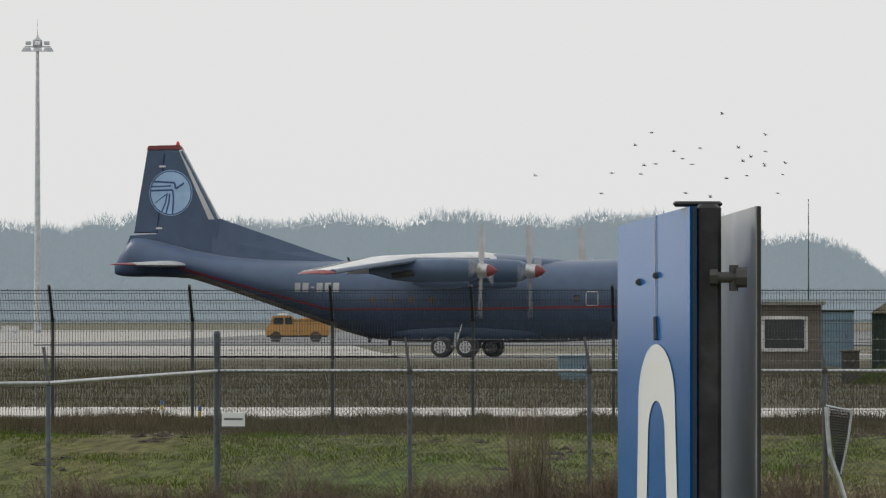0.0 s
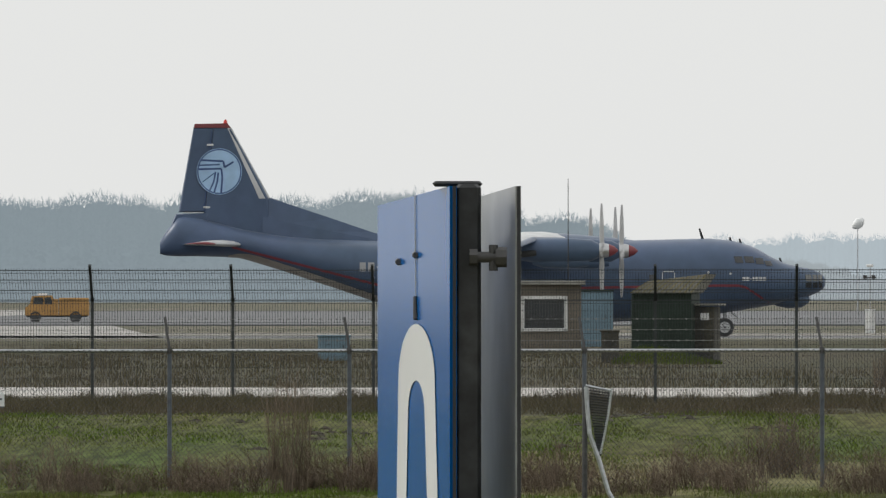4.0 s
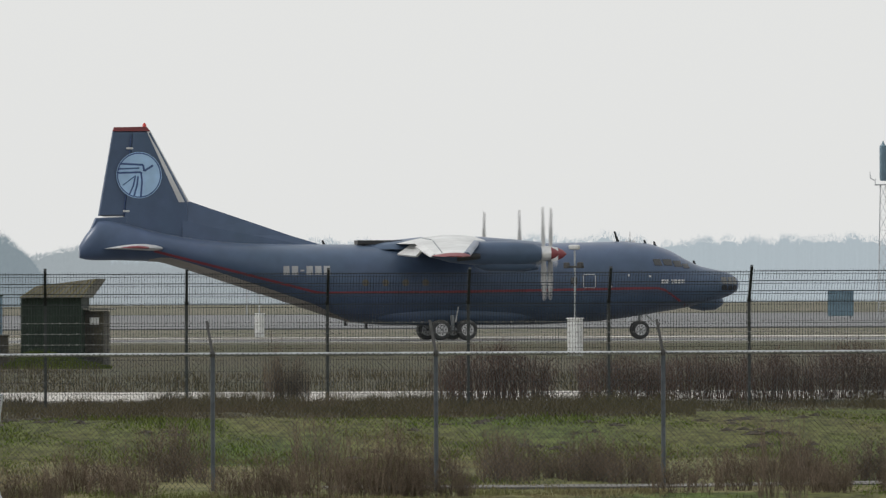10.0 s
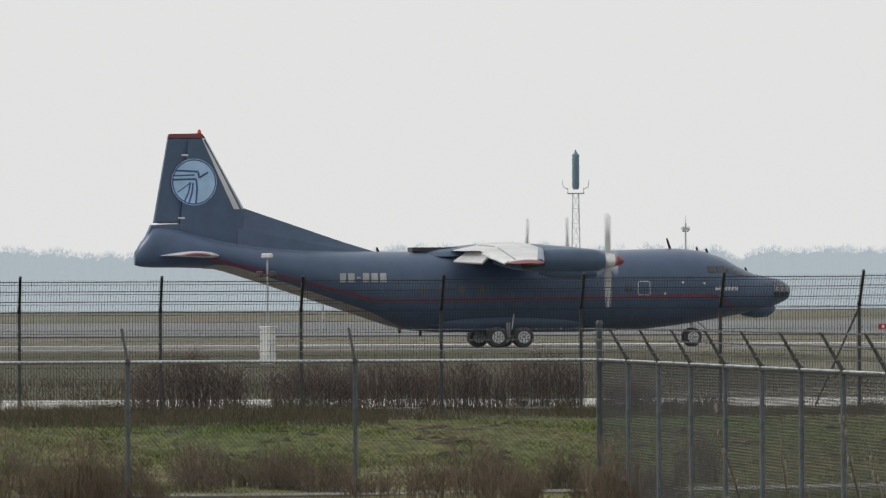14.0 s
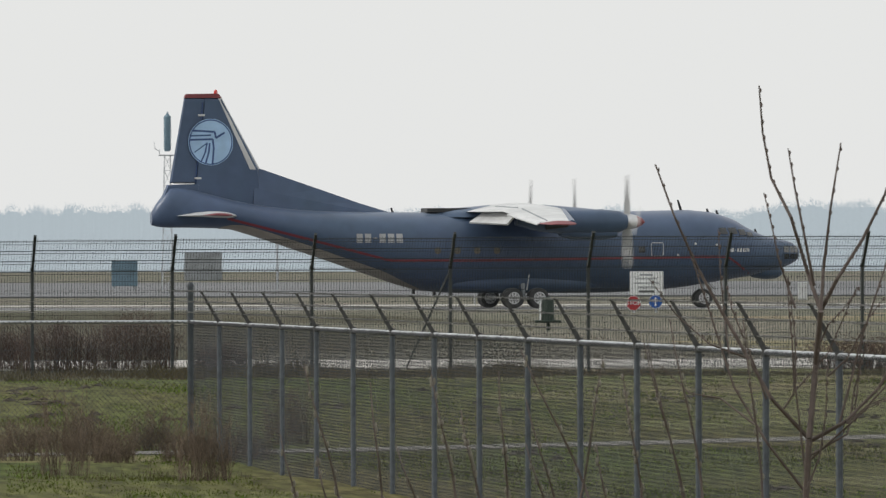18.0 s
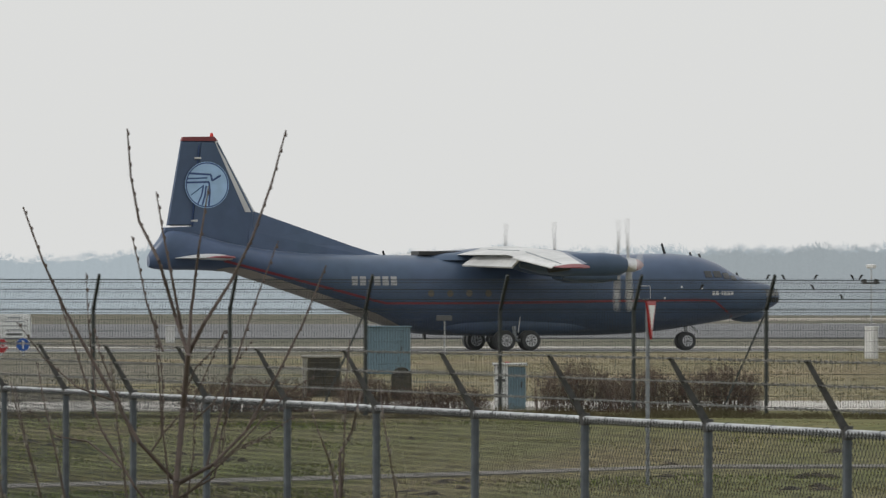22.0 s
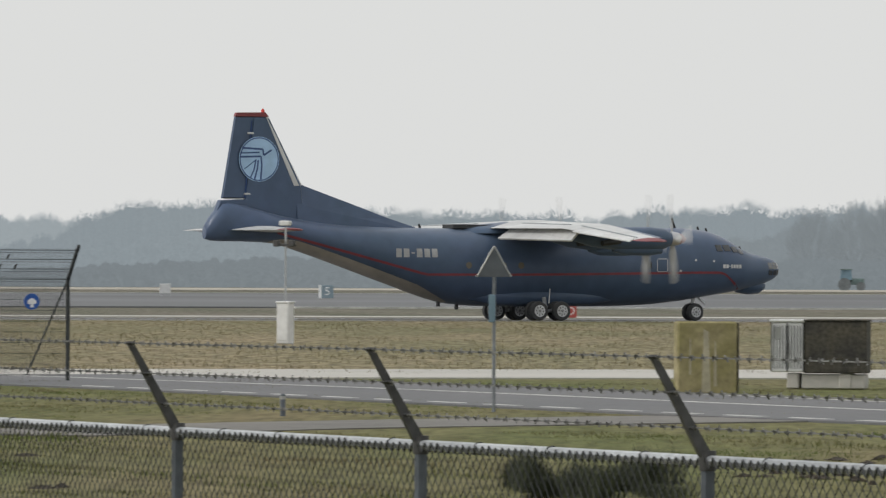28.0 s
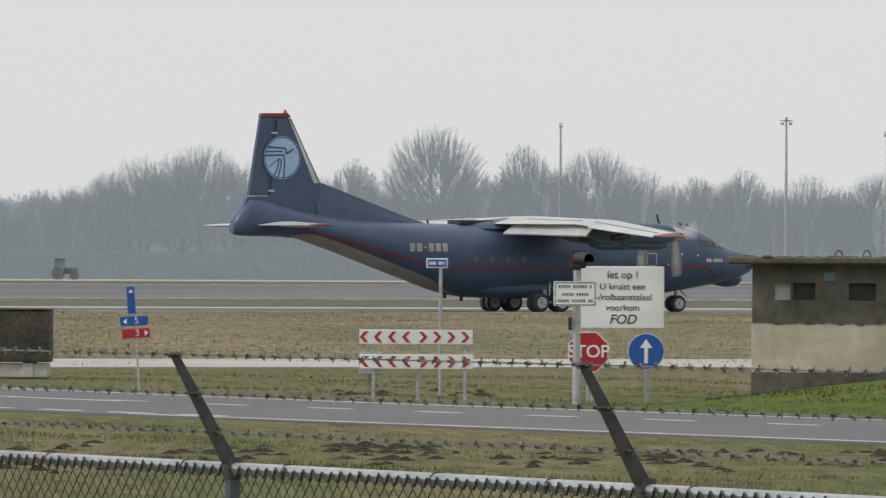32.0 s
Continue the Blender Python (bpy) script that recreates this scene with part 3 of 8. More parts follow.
def bare_tree_mesh(rng, h, spread):
    """A broad leafless crown: limbs fan up from a low fork, branches leave the nearest limb, and twigs leave the nearest branch towards a rounded rim."""
    s = Shape()
    cz, rx, rz = h * 0.56, h * spread, h * 0.43
    lobes = [(rng.uniform(0, 6.283), rng.choice((2, 3, 4, 5)), rng.uniform(0.02, 0.06)) for k in range(4)]

    def rim(r0, r1, low):
        a, c = rng.uniform(0, 6.283), rng.uniform(low, 1.0)
        q, r = math.sqrt(1 - c * c), rng.uniform(r0, r1)
        x, y = q * math.cos(a), q * math.sin(a)
        r *= 1 + sum(g * math.sin(n * math.atan2(c, x) + f) for f, n, g in lobes)
        return Vector((rx * x * r, rx * y * r, cz + rz * c * r))

    def nearest(p, pool):
        """The point to leave from: near p, and lower or further in."""
        inner = Vector((p.x * 0.55, p.y * 0.55, p.z - 0.30 * (p.z - h * 0.12)))
        d = ((pool - np.array(inner)) ** 2).sum(1)
        return Vector(pool[int(d.argmin())])

    def limb(a, b, r0, r1, n, rise):
        mid = a.lerp(b, 0.5) + Vector((rng.uniform(-0.1, 0.1), rng.uniform(-0.1, 0.1), -rise)) * (b - a).length
        s.path([a, mid, b], [r0, (r0 + r1) / 2, r1], n)
        return [mid.lerp(b, k / 6) for k in range(7)] + [a.lerp(mid, k / 5) for k in range(2, 5)]

    pool = []
    for i in range(15):
        end = rim(0.55, 0.8, -0.25)
        pool += limb(Vector((0, 0, h * rng.uniform(0.09, 0.22))), end, h * 0.0130, h * 0.0035, 4, 0.06)
    stage = np.array([tuple(p) for p in pool])
    pool = []
    for i in range(150):
        end = rim(0.55, 0.93, -0.6)
        pool += limb(nearest(end, stage), end, h * 0.0048, h * 0.0018, 3, 0.04)
    stage = np.array([tuple(p) for p in pool])
    for i in range(1250):
        end = rim(0.80, 1.0, -0.68)
        line = limb(nearest(end, stage), end, 0.020, 0.009, 3, 0.03)
        way = (end - line[0]).normalized()
        for j in range(7):
            at = rng.choice(line)
            d = (way + Vector((rng.uniform(-1, 1), rng.uniform(-1, 1), rng.uniform(-0.6, 0.9))) * 0.8).normalized()
            e = d.cross(Vector((0.1, 1, 0.1))).normalized() * 0.017
            s.add([at - e, at + e, at + d * h * rng.uniform(0.02, 0.05)], [(0, 1, 2)])
    return s


def build_end_trees():
    rng = random.Random(17)
    # The end trees' haze is their glow as well, on crown and trunk.
    meshes = []
    for i in range(7):
        sh = bare_tree_mesh(rng, 12.0, (0.38, 0.33, 0.28, 0.37)[i % 4])
        k = 12.6 / max(v[2] for v in sh.v)
        sh.v = [(x * k, y * k, z * k) for x, y, z in sh.v]
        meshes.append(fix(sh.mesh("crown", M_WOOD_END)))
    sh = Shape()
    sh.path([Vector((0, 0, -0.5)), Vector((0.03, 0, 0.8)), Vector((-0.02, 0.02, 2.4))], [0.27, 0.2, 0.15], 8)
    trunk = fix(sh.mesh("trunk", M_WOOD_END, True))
    # bearing, distance, height, kind
    spots = [(7471, 980, 19.3, 3), (7415, 1010, 13.6, 0), (7535, 1010, 14.2, 4), (7640, 1000, 17.0, 0), (7610, 1020, 14.0, 2), (7755, 1000, 16.8, 4), (7700, 1040, 13.6, 5), (7826, 1020, 14.8, 1), (7890, 1040, 13.0, 6), (7941, 1010, 13.4, 2), (8007, 1010, 14.4, 1), (8070, 1040, 12.6, 5),
             (8135, 1010, 13.8, 0), (8190, 1040, 12.4, 6), (8255, 1010, 14.0, 4), (8330, 1030, 14.4, 2), (8400, 1020, 13.6, 1),
             (6887, 1020, 13.8, 2), (6956, 1000, 15.6, 1), (6925, 1040, 12.8, 6), (7062, 990, 16.8, 4), (7020, 1020, 15.8, 0), (7110, 1020, 15.2, 5), (7160, 1040, 13.4, 1), (7210, 1040, 13.0, 6), (7272, 1030, 13.6, 2), (7329, 1000, 15.0, 6), (7370, 1040, 12.0, 1), (6830, 1060, 12.4, 5), (6770, 1080, 12.0, 0), (6690, 1080, 11.2, 1)]
    for b, d, h, k in spots:
        p = spot(b, d)
        t = thing("bare_tree", pose(p.x, p.y, far_rise(d), 0, 0, rng.uniform(0, 360)) @ Matrix.Diagonal((h / 12, h / 12, h / 12, 1)), "leafless broad-crowned tree standing in mist", "tree", "trees along the field edge")
        part("crown", meshes[k], None, t)
        part("trunk", trunk, None, t)


build_end_trees()
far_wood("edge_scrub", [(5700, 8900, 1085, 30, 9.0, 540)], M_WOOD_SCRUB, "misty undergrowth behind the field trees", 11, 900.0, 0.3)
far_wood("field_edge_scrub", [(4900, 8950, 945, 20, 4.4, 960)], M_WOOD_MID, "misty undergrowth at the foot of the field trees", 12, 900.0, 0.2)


# ---- scrub ----
def scrub_shape(rng, w, d, h, stems, thin=0.006, twigs=3):
    s = Shape()
    for i in range(stems):
        x, y = rng.uniform(-w, w), rng.uniform(-d, d)
        hh = h * rng.uniform(0.5, 1.0) * (1 - 0.35 * abs(x / w))
        lean = Vector((rng.uniform(-0.3, 0.3), rng.uniform(-0.3, 0.3), 1))
        p, q = Vector((x, y, -0.1)), Vector((x, y, 0)) + lean * hh * 0.55
        t = q + (lean + Vector((rng.uniform(-0.3, 0.3), rng.uniform(-0.3, 0.3), 0))) * hh * 0.45
        s.tube(p, q, thin, thin * 0.8, 3, False)
        s.tube(q, t, thin * 0.8, thin * 0.4, 3, False)
        for k in range(twigs):
            f = rng.uniform(0.3, 1.0)
            a = q.lerp(t, f) if f > 0.5 else p.lerp(q, f + 0.4)
            s.tube(a, a + Vector((rng.uniform(-0.25, 0.25), rng.uniform(-0.2, 0.2), rng.uniform(0.08, 0.3))) * h, thin * 0.6, thin * 0.3, 3, False)
    return s


def fan_shrub(rng, stems):
    """Thin stems that fan out from one foot, each with short side twigs; one metre high."""
    s = Shape()
    for i in range(stems):
        a = rng.uniform(0, 6.283)
        out = rng.uniform(0.0, 0.42)
        foot = Vector((rng.uniform(-0.38, 0.38), rng.uniform(-0.3, 0.3), -0.08))
        h = rng.uniform(0.35, 1.0) * (1 - 0.5 * abs(foot.x))
        mid = foot + Vector((0.30 * out * math.cos(a), 0.30 * out * math.sin(a), h * 0.55))
        tip = mid + Vector((0.38 * out * math.cos(a) + rng.uniform(-0.06, 0.06), 0.3 * out * math.sin(a), h * 0.5))
        s.path([foot, mid, tip], [0.006, 0.0045, 0.002], 3)
        for k in range(9):
            f = rng.uniform(0.15, 1.0)
            p = mid.lerp(tip, f) if k % 2 else foot.lerp(mid, 0.4 + 0.6 * f)
            s.tube(p, p + Vector((rng.uniform(-0.13, 0.13), rng.uniform(-0.1, 0.1), rng.uniform(0.06, 0.22))), 0.0032, 0.0012, 3, False)
    return s


def build_scrub():
    rng = random.Random(23)
    hedge = [fix(scrub_shape(rng, 1.0, 0.5, 1.0, 330, 0.007, 3).mesh("crown", M_HEDGE)) for k in range(3)]
    reeds = [fix(scrub_shape(rng, 1.0, 0.8, 1.0, 260, 0.012, 2).mesh("crown", M_DITCH)) for k in range(2)]
    brown = [fix(fan_shrub(rng, n).mesh("crown", M_TWIG)) for n in (46, 60, 76, 92)]

    def put(meshes, name, label, group, b, d, sx, sz):
        p = spot(b, d)
        t = thing(name, pose(p.x, p.y, ground_z(p.x, p.y), 0, 0, -math.degrees(b / RAY) + rng.uniform(-15, 15)) @ Matrix.Diagonal((sx, 1, sz, 1)), label, "shrub", group)
        part("crown", rng.choice(meshes), None, t)

    for b0, b1, h in ((1500, 1690, 1.05), (1745, 2290, 1.0), (2330, 2420, 0.6), (4060, 4440, 0.88), (3800, 3960, 0.62), (3430, 3640, 0.68), (3700, 3790, 0.75)):
        n = max(1, round((b1 - b0) / 150))
        for i in range(n):
            put(hedge, "hedge", "dense dark leafless hedge behind the wire fence", "hedges behind the fence", b0 + (b1 - b0) * (i + 0.5) / n, 147 + rng.uniform(-1.5, 1.5), (b1 - b0) / n / RAY * 148 / 1.85, h * rng.uniform(0.85, 1.1))
    for b in range(-700, 2500, 42):
        put(brown, "low_shrub", "low brown leafless shrub by the outer fence", "shrubs by the outer fence", b + rng.uniform(-40, 40), (101.6 if rng.random() < (0.75 if b < 1500 else 0.3) else 107.0) + rng.uniform(-1.6, 1.2), rng.uniform(0.6, 1.1), (0.62 + 0.42 * max(-0.8, noise.noise((b * 0.009, 2, 5)) * 1.5)) * rng.uniform(0.75, 1.25) * (0.75 if b < 500 else 1.0))
    for b, d, h in ((880 - 784 + 60, 100, 1.7), (1280, 99, 1.1), (1420, 101, 1.1), (2100, 96, 1.2), (2350, 92, 1.1)):
        put(brown, "low_shrub", "taller brown leafless shrub by the outer fence", "shrubs by the outer fence", b, d, 0.8, h)
    # bushes stand where the ditch lies dark, its shade in their colour
    for b in range(6170, 6440, 22):
        put(reeds, "ditch_shade_bush", "tangled growth coloured dark for the shade of a ditch", "growth in the ditch", b + rng.uniform(-8, 8), 80 + rng.uniform(-2.5, 2.5), rng.uniform(0.12, 0.24), rng.uniform(0.16, 0.46))
    for b, h in ((1205, 1.45), (1228, 0.9), (1250, 1.1)):
        put(brown, "tall_shrub", "upright brown leafless shrub behind the wire fence", "hedges behind the fence", b, 146, 0.42, h)
    put(brown[2:], "round_bush", "rounded leafless bush at the wire fence", "hedges behind the fence", 5018, 143, 0.95, 1.0)
    put(brown[2:], "round_bush", "rounded leafless bush at the wire fence", "hedges behind the fence", 5024, 143.4, 0.8, 0.9)
    # weeds along fences and verges
    def weeds(name, mat, label, rows):
        s = Shape()
        for b0, b1, d0, d1, count, h, wide in rows:
            for i in range(count):
                p = spot(rng.uniform(b0, b1), rng.uniform(d0, d1))
                p.z = ground_z(p.x, p.y) - 0.02
                clump = 0.55 + 0.9 * noise.noise((p.x * 0.5, p.y * 0.12, 3)) + 0.5 * noise.noise((p.x * 2.1, p.y * 0.4, 7))
                e = Vector((wide, 0, 0))
                hh = h * rng.uniform(0.35, 1.0) * min(1.3, max(0.15, clump))
                s.add([p - e, p + e, p + Vector((rng.uniform(-0.4, 0.4) * hh, rng.uniform(-0.3, 0.3) * hh, hh))], [(0, 1, 2)])
        tagged(new(name, s.mesh(name, mat)), label, name, kind="stuff")

    weeds("weeds", M_WEED, "dry brown weeds and long grass along the fences", [
        (-900, 1950, 129, 143.5, 50000, 0.40, 0.006), (-900, 2350, 134, 143.5, 20000, 0.42, 0.006), (2250, 2950, 137.0, 143.5, 10000, 0.40, 0.006), (2950, 4950, 138.5, 143.5, 16000, 0.30, 0.006), (-900, 900, 205, 285, 16000, 0.42, 0.010), (900, 5000, 215, 330, 18000, 0.12, 0.010), (4950, 5260, 137, 141, 900, 0.3, 0.006), (-900, 2100, 161, 200, 12000, 0.40, 0.008), (2100, 3800, 166, 215, 5000, 0.22, 0.008), (-900, 850, 166, 270, 9000, 0.22, 0.008), (-900, 3000, 92, 103, 4000, 0.22, 0.005),
        (5400, 8500, 146, 148, 1500, 0.16, 0.007), (3000, 5300, 84, 112, 6000, 0.13, 0.006)])
    weeds("dry_field_tufts", M_STRAWTUFT, "dry tan grass tufts across the field", [(3750, 8900, 160, 330, 74000, 0.15, 0.010), (4600, 9000, 330, 400, 14000, 0.15, 0.014)])
    weeds("grass_blades", M_BLADES, "short tufted grass, green with dry straw-coloured patches", [
        (-900, 2100, 112, 130, 52000, 0.11, 0.010), (-900, 480, 97, 112, 22000, 0.12, 0.010), (2000, 3720, 66, 137, 70000, 0.09, 0.010), (-900, 1800, 93, 99, 6000, 0.14, 0.010)])
    weeds("verge_blades", M_VERGE_BLADES, "short tufted verge grass with dry straw-coloured patches", [
        (450, 1900, 99, 113, 22000, 0.12, 0.010), (3560, 5400, 58, 137, 72000, 0.085, 0.009), (5200, 8600, 56, 105, 84000, 0.085, 0.008), (5200, 8600, 118, 147, 36000, 0.09, 0.010)])
    weeds("bank_grass", M_BANK, "fresh green grass on the bank", [(7950, 9200, 108, 126, 16000, 0.10, 0.010)])


build_scrub()


def build_molehills():
    rng = random.Random(31)
    meshes = []
    for k in range(6):
        s = Shape()
        rr = []
        for f, r in ((-0.1, 1.15), (0.1, 1.0), (0.5, 0.75), (0.8, 0.45), (1.0, 0.1)):
            rr.append([Vector((r * rng.uniform(0.7, 1.2) * math.cos(6.283 * i / 11), r * rng.uniform(0.7, 1.2) * math.sin(6.283 * i / 11), f * rng.uniform(0.7, 1.2))) for i in range(11)])
        s.rings(rr)
        for i in range(46):
            a, r = rng.uniform(0, 6.283), rng.uniform(0.1, 1.35)
            g = rng.uniform(0.05, 0.13)
            s.box((r * math.cos(a), r * math.sin(a), max(0.05, 1.05 - r * 0.85) * rng.uniform(0.7, 1.1)), (g * 1.3, g * 1.3, g * 2.6), Matrix.Rotation(rng.uniform(0, 3), 3, 'Y'), 0.7)
        meshes.append(fix(s.mesh("molehill", M_SOIL)))
    centres = [(rng.uniform(-700, 2900), rng.uniform(112, 131), 0.8) for i in range(58)]
    centres += [(rng.uniform(2900, 5400), rng.uniform(72, 126), 0.82) for i in range(38)]
    centres += [(rng.uniform(6550, 8350), rng.uniform(82, 92), 0.66) for i in range(66)]
    centres += [(rng.uniform(6600, 7600), rng.uniform(122, 132), 0.7) for i in range(8)]
    for b, d, size in centres:
        for k in range(rng.choice((1, 1, 2, 3, 4))):
            p = spot(b + rng.uniform(-45, 45), d + rng.uniform(-1.5, 1.5))
            if 51.6 < p.x < 61 or (35 < p.x < 53 and abs(p.y - 97.5 - (p.x - 38) * 0.4) < 4.5):
                continue
            r = rng.uniform(0.06, 0.17) * size
            ob = new("molehill", rng.choice(meshes))
            ob.matrix_basis = pose(p.x, p.y, ground_z(p.x, p.y), 0, 0, rng.uniform(0, 360)) @ Matrix.Diagonal((r * rng.uniform(1.0, 1.7), r, rng.uniform(0.035, 0.07) * size, 1))
            tagged(ob, "small heap of dark loose soil in the grass", "molehill", "molehills in the grass")


build_molehills()


# ---- fences ----
def chain_mesh(w, h, name="chain_link", cell=0.05, r=0.0021):
    """Chain-link netting w wide and h high in x, z."""
    s = Shape()
    k = -h
    while k < w:
        for sgn in (1, -1):
            x0, x1, z0, z1 = k, k + h, 0.0, h
            if x0 < 0:
                z0, x0 = -x0, 0.0
            if x1 > w:
                z1, x1 = h - (x1 - w), w
            if x1 - x0 > 0.02:
                a, b = ((x0, sgn * r, z0), (x1, sgn * r, z1)) if sgn > 0 else ((w - x0, sgn * r, z0), (w - x1, sgn * r, z1))
                s.tube(a, b, r, r, 3, False)
        k += cell * 1.414
    return fix(s.mesh(name, M_WIRE))


def barbed(s, a, b, r=0.0038):
    a, b = Vector(a), Vector(b)
    s.tube(a, b, r, r, 4, False)
    n = int((b - a).length / 0.105)
    for i in range(n):
        p = a.lerp(b, (i + 0.5) / n)
        q = i * 2.4
        for e in (Vector((0.014 * math.cos(q), 0.008, 0.014 * math.sin(q))), Vector((-0.014 * math.sin(q), -0.008, 0.014 * math.cos(q)))):
            s.tube(p - e, p + e, r * 1.15, r * 0.6, 3, False)
        s.tube(p - Vector((0.011, 0, 0)), p + Vector((0.011, 0, 0)), r * 1.7, r * 1.7, 4, False)


def build_outer_fence():
    """Chain-link fence with a top rail and raking arms for barbed wire: along the field, then turning towards the road."""
    fence = thing("chain_link_fence", pose(0, 0, 0), "grey chain-link fence with raking barbed-wire arms", "fence")
    corner = Vector((17.26, 103.0, 0))
    pts = []
    for b in (-400, -59, 259, 675, 1095, 1490, 1892):
        a = b / RAY
        pts.append((Vector((103.0 * math.tan(a), 103.0, 0)), 0.0))
    pts.append((corner, 0.0))
    n_front = len(pts)
    for k in range(1, 31):
        y = 103.0 - 3.005 * k
        pts.append((Vector((12.77 + 0.0436 * y, y, 0)), 1.0))
    rail_z = 1.20
    along = (Vector((0.0436, 1, 0))).normalized()
    out = Vector((-1, 0.0436, 0)).normalized()
    post_low = Shape()
    post_low.lathe([(0.0, 0.029), (1.88, 0.029)], axis='z', n=8)
    post_me = fix(post_low.mesh("post", M_POST, True))
    col = Shape()
    col.lathe([(-0.04, 0.034), (0.0, 0.037), (0.04, 0.034)], axis='z', n=10)
    col_me = fix(col.mesh("rail_clamp", M_ARM, True))
    arm_f = Shape()
    arm_f.box((-0.03, 0.09, 0.22), (0.035, 0.03, 0.46), Matrix.Rotation(radians(-8), 3, 'Y') @ Matrix.Rotation(radians(-22), 3, 'X'))
    arm_f_me = fix(arm_f.mesh("arm", M_ARM))
    arm_s = Shape()
    arm_s.box((-0.115, 0.0, 0.20), (0.046, 0.036, 0.48), Matrix.Rotation(radians(-30), 3, 'Y'), 0.55)
    for q in (0.13, 0.27, 0.41):
        arm_s.lathe([(-0.008, 0.018), (0.0, 0.024), (0.008, 0.018)], (-q * 0.575, 0, q), 'z', 8)
    arm_s_me = fix(arm_s.mesh("arm", M_ARM))
    net = {}
    rng = random.Random(8)
    for i, (p, side) in enumerate(pts):
        gz = rail_z - 1.88
        if i in (0, n_front - 1):
            s = Shape()
            s.lathe([(0.0, 0.042), (2.34, 0.042), (2.36, 0.048), (2.40, 0.03)], axis='z', n=10)
            part("end_post", s, M_POST, fence, "", True, pose(p.x, p.y, gz))
        else:
            part("post", post_me, None, fence, "", False, pose(p.x, p.y, gz))
            part("arm", arm_s_me if side else arm_f_me, None, fence, "", False, pose(p.x, p.y, rail_z, 0, 0, -2.5 if side else 0))
        part("rail_clamp", col_me, None, fence, "", False, pose(p.x, p.y, rail_z))
        if i + 1 < len(pts):
            q = pts[i + 1][0]
            a, b = p.copy(), q.copy()
            a.z = b.z = rail_z
            s = Shape()
            s.tube(a, b, 0.022, 0.022, 8)
            part("top_rail", s, M_GALV, fence, "", True)
            w = round((q - p).length, 2)
            if w not in net:
                net[w] = chain_mesh(w, 1.84)
            ang = math.degrees(math.atan2(q.y - p.y, q.x - p.x))
            part("netting", net[w], None, fence, "", False, pose(p.x, p.y, rail_z - 1.86, 0, 0, ang) @ pose(0, 0.03, 0))
            # the netting's top loops lap the rail; thin ties go round it
            s = Shape()
            n = int(w / 0.0707)
            face = out if side or i >= n_front - 1 else Vector((0, -1, 0))
            t, u = (b - a).normalized(), Vector((0, 0, 1))
            for k in range(n):
                c = a.lerp(b, (k + 0.5) / n)
                lo, hi = face * 0.021 - u * 0.028, face * 0.027 + u * rng.uniform(0.004, 0.014)
                s.tube(c - t * 0.030 + lo, c + hi, 0.0044, 0.0044, 3, False)
                s.tube(c + t * 0.030 + lo, c + hi, 0.0044, 0.0044, 3, False)
            tagged(part("top_loop", s, M_WIRE, fence), kind="stuff")
            s = Shape()
            for k in range(int(w / 0.95)):
                c = a.lerp(b, (k + rng.uniform(0.3, 0.8)) / int(w / 0.95))
                ring = [c + (face * math.cos(q) + u * math.sin(q)) * 0.026 + t * 0.008 * q for q in [0.7 * g - 1.2 for g in range(7)]]
                s.path(ring, [0.0026] * 7, 3)
            tagged(part("tie_wire", s, M_WIRE, fence), kind="stuff")
            s = Shape()
            for f in (0.13, 0.27, 0.41):
                o = out * (f * 0.575) if side or i >= n_front - 1 else Vector((0, f * 0.4, 0))
                barbed(s, a + o + Vector((0, 0, f)), b + o + Vector((0, 0, f)))
            part("barbed_wire", s, M_BARB, fence)
    # the short return at the far end
    s = Shape()
    a, b, c = Vector((-2.94, 103, rail_z)), Vector((-4.4, 88.2, 1.165)), Vector((-7.4, 87.6, 1.14))
    s.path([a, b, c], [0.022] * 3, 8)
    part("top_rail", s, M_GALV, fence, "", True)
    part("post", post_me, None, fence, "", False, pose(-4.4, 88.2, rail_z - 1.95))
    part("arm", arm_f_me, None, fence, "", False, pose(-4.4, 88.2, rail_z - 0.07))
    # a torn flap of netting between two bars, with its bent pipe
    flap = thing("torn_fence_flap", facing(677, 96, 0), "torn flap of netting on a bent pale pipe", "fence flap")
    k = 96 / RAY
    at = lambda dx, el, y=0.0: Vector((dx * k, y, EYE + el * k))
    for name, pts, r, mat in (("bent_pipe", [at(1, -159), at(3, -195), at(7, -242), at(24, -290), at(40, -345), at(60, -380)], 0.028, M_GALV),
                              ("top_bar", [at(0, -157, 0.02), at(47, -167, 0.02)], 0.016, M_GALV),
                              ("side_bar", [at(46, -163, 0.02), at(40, -210, 0.02), at(26, -278, 0.02)], 0.016, M_GALV),
                              ("stub_post", [at(-1, -160, 0.06), at(-2, -400, 0.06)], 0.032, M_ARM)):
        s = Shape()
        s.path(pts, [r] * len(pts), 8)
        part(name, s, mat, flap, "", True)
    s = Shape()
    for q in range(26):
        f = q / 25
        s.tube(at(3, -160, 0.01).lerp(at(22, -282, 0.01), f), at(46, -166, 0.01).lerp(at(27, -280, 0.01), f), 0.008, 0.008, 3, False)
    for q in range(9):
        f = q / 8
        s.tube(at(3, -160, 0.015).lerp(at(46, -167, 0.015), f), at(22, -282, 0.015).lerp(at(27, -280, 0.015), f), 0.008, 0.008, 3, False)
    part("netting", s, M_WIRE, flap)


build_outer_fence()


